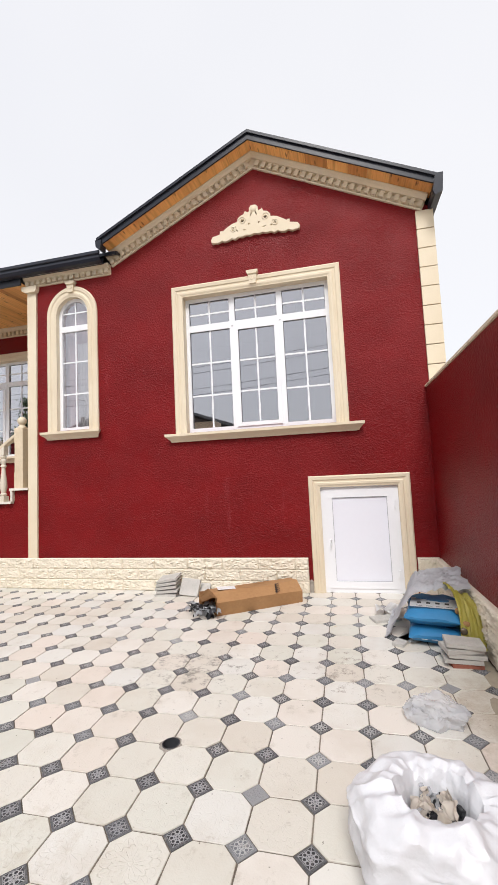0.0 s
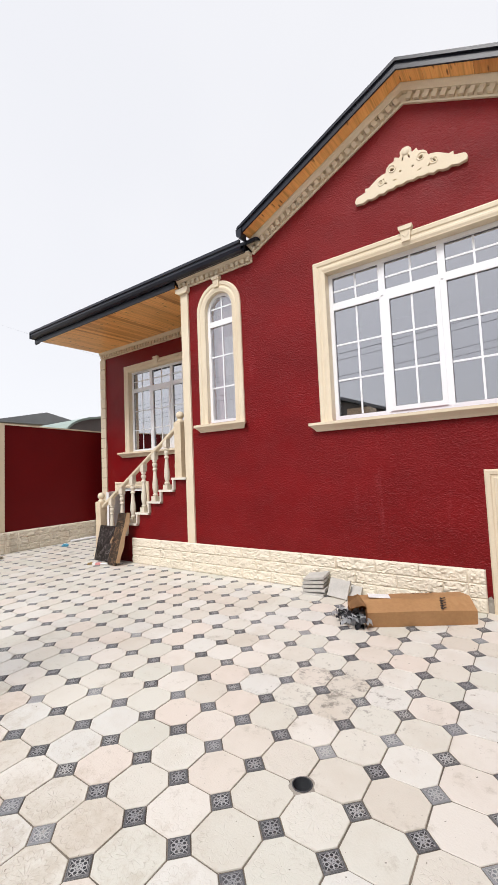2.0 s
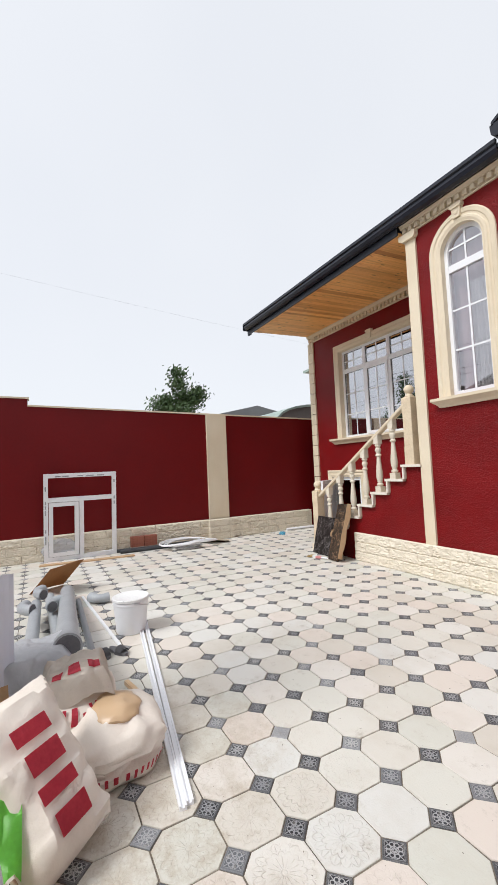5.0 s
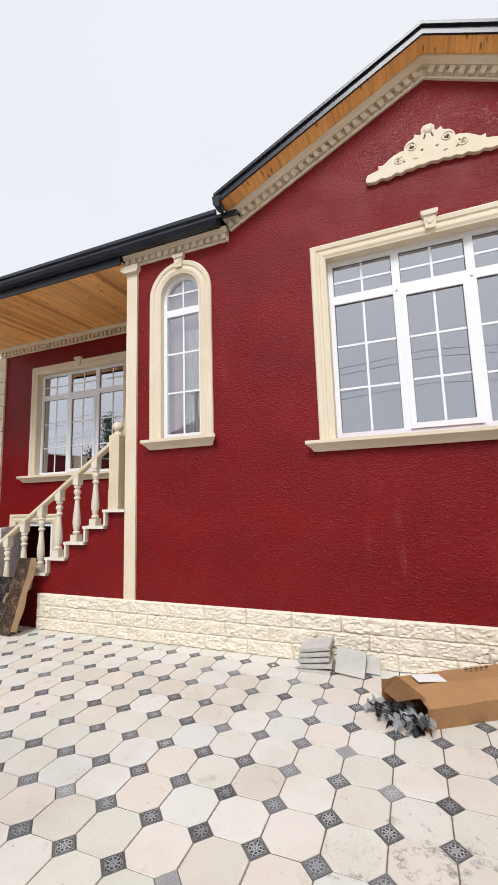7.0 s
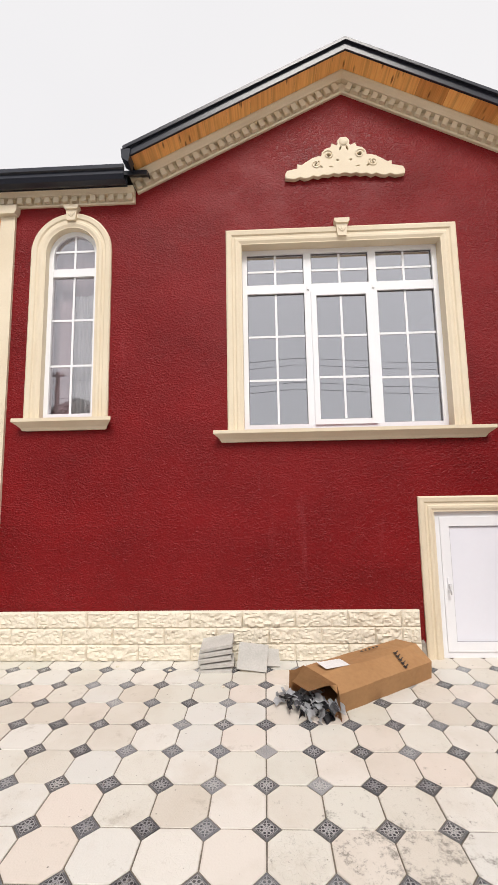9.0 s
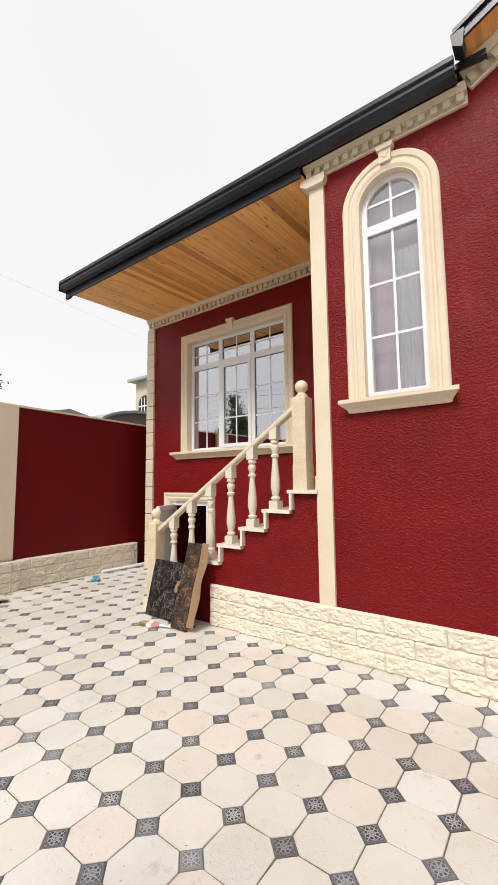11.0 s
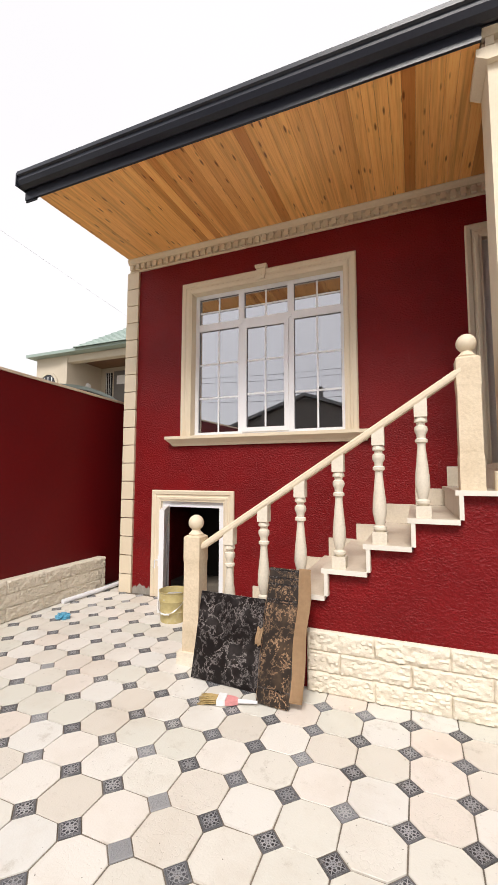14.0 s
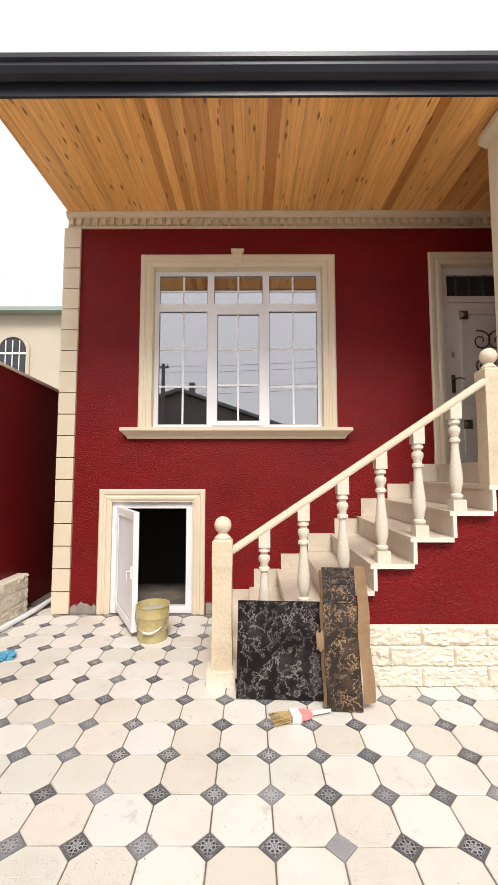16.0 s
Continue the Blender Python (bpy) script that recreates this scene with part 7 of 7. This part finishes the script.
for x0, x1 in ((-16.3, -16.02), (-12.86, -12.62)):
    box_part("pilaster", (x0, x1, 12.55, 12.6, 0, 5.9), BEIGE_WALL, house)
b = bmesh.new()
prism(b, [(12.35, 6.1), (19.9, 6.1), (16.1, 6.9)], "x", -17.65, -8.15)
part("roof", b, GREEN_ROOF, house)
b = bmesh.new()
AP = Vector((-14.15, 13.4, 7.0))
for k in range(9):
    u0, u1 = k / 9, (k + 1) / 9 + 0.015
    for sx, sy in (((-1, -1), (1, -1)), ((1, -1), (1, 1)), ((1, 1), (-1, 1)), ((-1, 1), (-1, -1))):
        low = [AP + Vector((c[0] * 1.28, c[1] * 1.2, -0.92)) * (1 - u0) + Vector((0, 0, 0.03)) for c in (sx, sy)]
        top = [AP + Vector((c[0] * 1.28, c[1] * 1.2, -0.92)) * (1 - min(1.0, u1) * 0.999) for c in (sx, sy)]
        vs = [b.verts.new(p) for p in (low[0], low[1], top[1], top[0])] + [b.verts.new(p - Vector((0, 0, 0.03))) for p in (low[0], low[1])]
        b.faces.new(vs[:4])
        b.faces.new((vs[0], vs[4], vs[5], vs[1]))
part("porch_roof", b, GREEN_ROOF, house, "ribbed pale green hip roof")
for x in (-16.9, -12.1):
    wn = base("window", (x, 12.6, 4.35))
    wn.parent = house
    b = bmesh.new()
    prism(b, [(-0.36, 0.0), (0.36, 0.0), (0.36, 0.68)] + [(0.36 * math.cos(t), 0.68 + 0.36 * math.sin(t)) for t in [math.pi * i / 14 for i in range(1, 14)]] + [(-0.36, 0.68)], "y", -0.02, 0.0)
    part("pane", b, DARK_WINDOW, wn)
    b = bmesh.new()
    path = [((0.36, 0, 0), (1, 0, 0), (0, 1, 0))] + [((0.36 * math.cos(t), 0, 0.68 + 0.36 * math.sin(t)), (math.cos(t), 0, math.sin(t)), (0, 1, 0)) for t in [math.pi * i / 14 for i in range(15)]] + [((-0.36, 0, 0), (-1, 0, 0), (0, 1, 0))]
    sweep(b, [(0, -0.05), (0.09, -0.05), (0.09, 0), (0, 0)], path)
    part("frame", b, BEIGE_WALL, wn)
    for k in range(3):
        box_part("bar", (-0.18 + 0.18 * k - 0.012, -0.18 + 0.18 * k + 0.012, -0.04, -0.025, 0.0, 0.95), PVC, wn)
    box_part("bar", (-0.36, 0.36, -0.045, -0.03, 0.58, 0.63), PVC, wn)
entry = base("entrance_door", (-15.05, 14.2, 3.1))
entry.parent = house
box_part("leaf", (-0.33, 0.33, -0.05, 0, 0, 2.65), FAR_DARK, entry, "dark brown door")
box_part("door_glass", (-0.19, 0.19, -0.06, -0.051, 2.15, 2.48), PAPER, entry, "pale glazed panel")
for x0 in (-0.72, 0.45):
    box_part("side_light", (x0, x0 + 0.28, -0.04, 0, 0.4, 2.62), DARK_WINDOW, entry)
    for k in range(3):
        box_part("bar", (x0 + 0.04 + 0.09 * k, x0 + 0.055 + 0.09 * k, -0.055, -0.042, 0.4, 2.62), PVC, entry)
b = bmesh.new()
lathe(b, [(0.10, 0.0), (0.12, 0.03), (0.09, 0.09), (0.02, 0.11)], 14, pose(-16.015, 13.5, 5.1, 0, 90, 0))
part("wall_lamp", b, PVC, house, "round white wall lamp", smooth=True)

shed = tagged(base("neighbour_shed", (0, 0, -0.25)), "dark green shed with a curved grey sheet roof", "shed")
b = bmesh.new()
prism(b, [(8.0, 0), (11.2, 0), (11.2, 3.3)] + [(9.6 + 1.6 * math.cos(t), 3.3 + 0.55 * math.sin(t)) for t in [math.pi * i / 12 for i in range(1, 12)]] + [(8.0, 3.3)], "x", -15.0, -12.0)
part("shed_body", b, FAR_DARK, shed)
b = bmesh.new()
path = [((-11.95, 9.6 + 1.6 * math.cos(t), 3.3 + 0.55 * math.sin(t)), (0, math.cos(t), math.sin(t)), (1, 0, 0)) for t in [math.pi * i / 12 for i in range(13)]]
sweep(b, [(0, -3.1), (0.08, -3.1), (0.08, 0), (0, 0)], path)
part("shed_roof", b, GREEN_ROOF, shed)
far = tagged(base("far_roof_house", (0, 0, -0.25)), "low house with a grey sheet roof behind the wall", "house")
b = bmesh.new()
cuboid(b, -24, -19, 8.6, 13.4, 0, 4.4)
part("wall", b, BEIGE_WALL, far)
b = bmesh.new()
prism(b, [(8.3, 4.4), (13.7, 4.4), (11.0, 5.0)], "x", -24.3, -18.7)
part("roof", b, GREY_ROOF, far)
back = tagged(base("gabled_house_behind", (0, 0, -0.25)), "dark weathered gabled house across the street", "house")
b = bmesh.new()
prism(b, [(-15.6, 0), (-4.8, 0), (-4.8, 4.2), (-10.2, 6.1), (-15.6, 4.2)], "y", -18, -9)
part("wall", b, FAR_DARK, back)
b = bmesh.new()
prism(b, [(-16, 4.1), (-10.2, 6.15), (-4.4, 4.1), (-4.4, 4.25), (-10.2, 6.32), (-16, 4.25)], "y", -18.4, -8.7)
part("roof", b, GREY_ROOF, back)
b = bmesh.new()
cuboid(b, -9.9, -9.6, -10.6, -10.2, 5.9, 6.9)
part("chimney", b, FAR_DARK, back)
for x, y, h in ((-10.9, -8.2, 7.4), (-11.5, -6.0, 4.9)):
    pole = tagged(base("utility_pole", (x, y, -0.25)), "dark weathered utility pole across the street", "utility pole", "poles along the street")
    b = bmesh.new()
    tube(b, [(0, 0, 0), (0, 0, h)], [0.13, 0.09], 10)
    part("mast", b, FAR_DARK, pole, smooth=True)
    if h > 6:
        box_part("crossarm", (-0.28, 0.28, -0.04, 0.04, h - 0.22, h - 0.14), FAR_DARK, pole)
        for dx in (-0.22, 0.0, 0.22):
            b = bmesh.new()
            lathe(b, [(0.02, h - 0.14), (0.035, h - 0.08), (0.03, h - 0.02), (0.012, h + 0.02)], 8, Matrix.Translation((dx, 0, 0)))
            part("insulator", b, GREY_PIPE, pole, smooth=True)
for k, z in enumerate((7.5, 7.2, 6.4, 6.1)):
    b = bmesh.new()
    tube(b, [(-40 + 4 * i, -8.15 - 0.03 * k, z - 0.5 * math.sin(math.pi * ((i * 4) % 20) / 20)) for i in range(21)], 0.011, 5)
    tagged(part("overhead_wire", b, GASKET, None, smooth=True), "thin dark overhead cable across the street", "cable", "street cables")

b = bmesh.new()
tube(b, [(-10.9 - 0.6 * i / 12, -8.2 + 30.15 * i / 12, 7.05 - 2.15 * i / 12 - 0.3 * math.sin(math.pi * i / 12)) for i in range(13)], 0.0014, 5)
tagged(part("overhead_wire", b, GREY_PIPE, None, smooth=True), "thin grey overhead cable beyond the boundary wall", "cable")


def tree(x, y, h, crown, seed, label):
    """Tapered trunk, forked limbs and a crown of many small leaves in uneven clumps."""
    r = random.Random(seed)
    ob = tagged(base("tree", (x, y, -0.25)), label, "tree")
    b = bmesh.new()
    tube(b, [(0, 0, 0), (0.05, 0.02, h * 0.3), (0.0, 0.05, h * 0.55), (0.06, 0.0, h * 0.8)], [0.16, 0.12, 0.09, 0.04], 10)
    tips = []
    for k in range(13):
        a, z = r.uniform(0, 6.28), h * r.uniform(0.38, 0.75)
        L_ = crown * r.uniform(0.5, 0.95) * (1.15 - 0.5 * (z / h))
        tip = (L_ * math.cos(a), L_ * math.sin(a), z + L_ * r.uniform(0.3, 0.7))
        tube(b, [(0.03, 0.02, z), (tip[0] * 0.5, tip[1] * 0.5, z + (tip[2] - z) * 0.35), tip], [0.045, 0.028, 0.01], 6)
        tips += [tip, (tip[0] * 0.6, tip[1] * 0.6, z + (tip[2] - z) * 0.5)]
    tips += [(0.06, 0, h * 0.88), (0.1, 0.05, h * 0.8), (-0.05, 0, h * 0.95)]
    part("trunk", b, BARK, ob, smooth=True)
    vs, fs = [], []
    for tp in tips:
        sc = crown * r.uniform(0.22, 0.36)
        for _ in range(330):
            d = Vector((r.gauss(0, 1), r.gauss(0, 1), r.gauss(0, 0.85)))
            c = Vector(tp) + d * sc * 0.55
            n_ = Vector((r.gauss(0, 1), r.gauss(0, 1), r.gauss(0, 1))).normalized()
            t_ = n_.orthogonal().normalized()
            u_ = n_.cross(t_)
            L_, w_ = r.uniform(0.045, 0.085), r.uniform(0.022, 0.042)
            o = len(vs)
            vs += [tuple(c - t_ * L_), tuple(c + u_ * w_ + n_ * 0.006), tuple(c + t_ * L_), tuple(c - u_ * w_ + n_ * 0.006)]
            fs += [(o, o + 1, o + 2), (o, o + 2, o + 3)]
    me = bpy.data.meshes.new("crown")
    me.from_pydata(vs, [], fs)
    me.materials.append(LEAF)
    cr = new("crown", me)
    cr.parent = ob
    return ob


tree(-14.3, 5.35, 5.55, 1.14, 5, "leafy green tree with a loose crown beyond the wall")
tree(-16.1, -4.6, 6.6, 1.3, 12, "tall leafy tree beyond the corner of the yard")


# sand swept along the side wall
b = bmesh.new()
nx_, ny_ = 14, 44
g_ = []
for j in range(ny_ + 1):
    row = []
    for i in range(nx_ + 1):
        u, v = i / nx_, j / ny_
        e = math.sin(math.pi * v) ** 0.6 * u
        h_ = max(0.0, e * 0.030 + 0.016 * noise.noise(Vector((u * 3, v * 9, 4))) - 0.012)
        row.append(b.verts.new((SIDE - 0.36 + 0.30 * u + 0.05 * noise.noise(Vector((v * 8, 2, u))), 1.2 + 2.5 * v, h_ - 0.004)))
    g_.append(row)
for j in range(ny_):
    for i in range(nx_):
        b.faces.new((g_[j][i], g_[j][i + 1], g_[j + 1][i + 1], g_[j + 1][i]))
tagged(part("sand", b, EARTH, None, smooth=True), "damp brown sand spilled along the foot of the wall", "sand", kind="stuff")
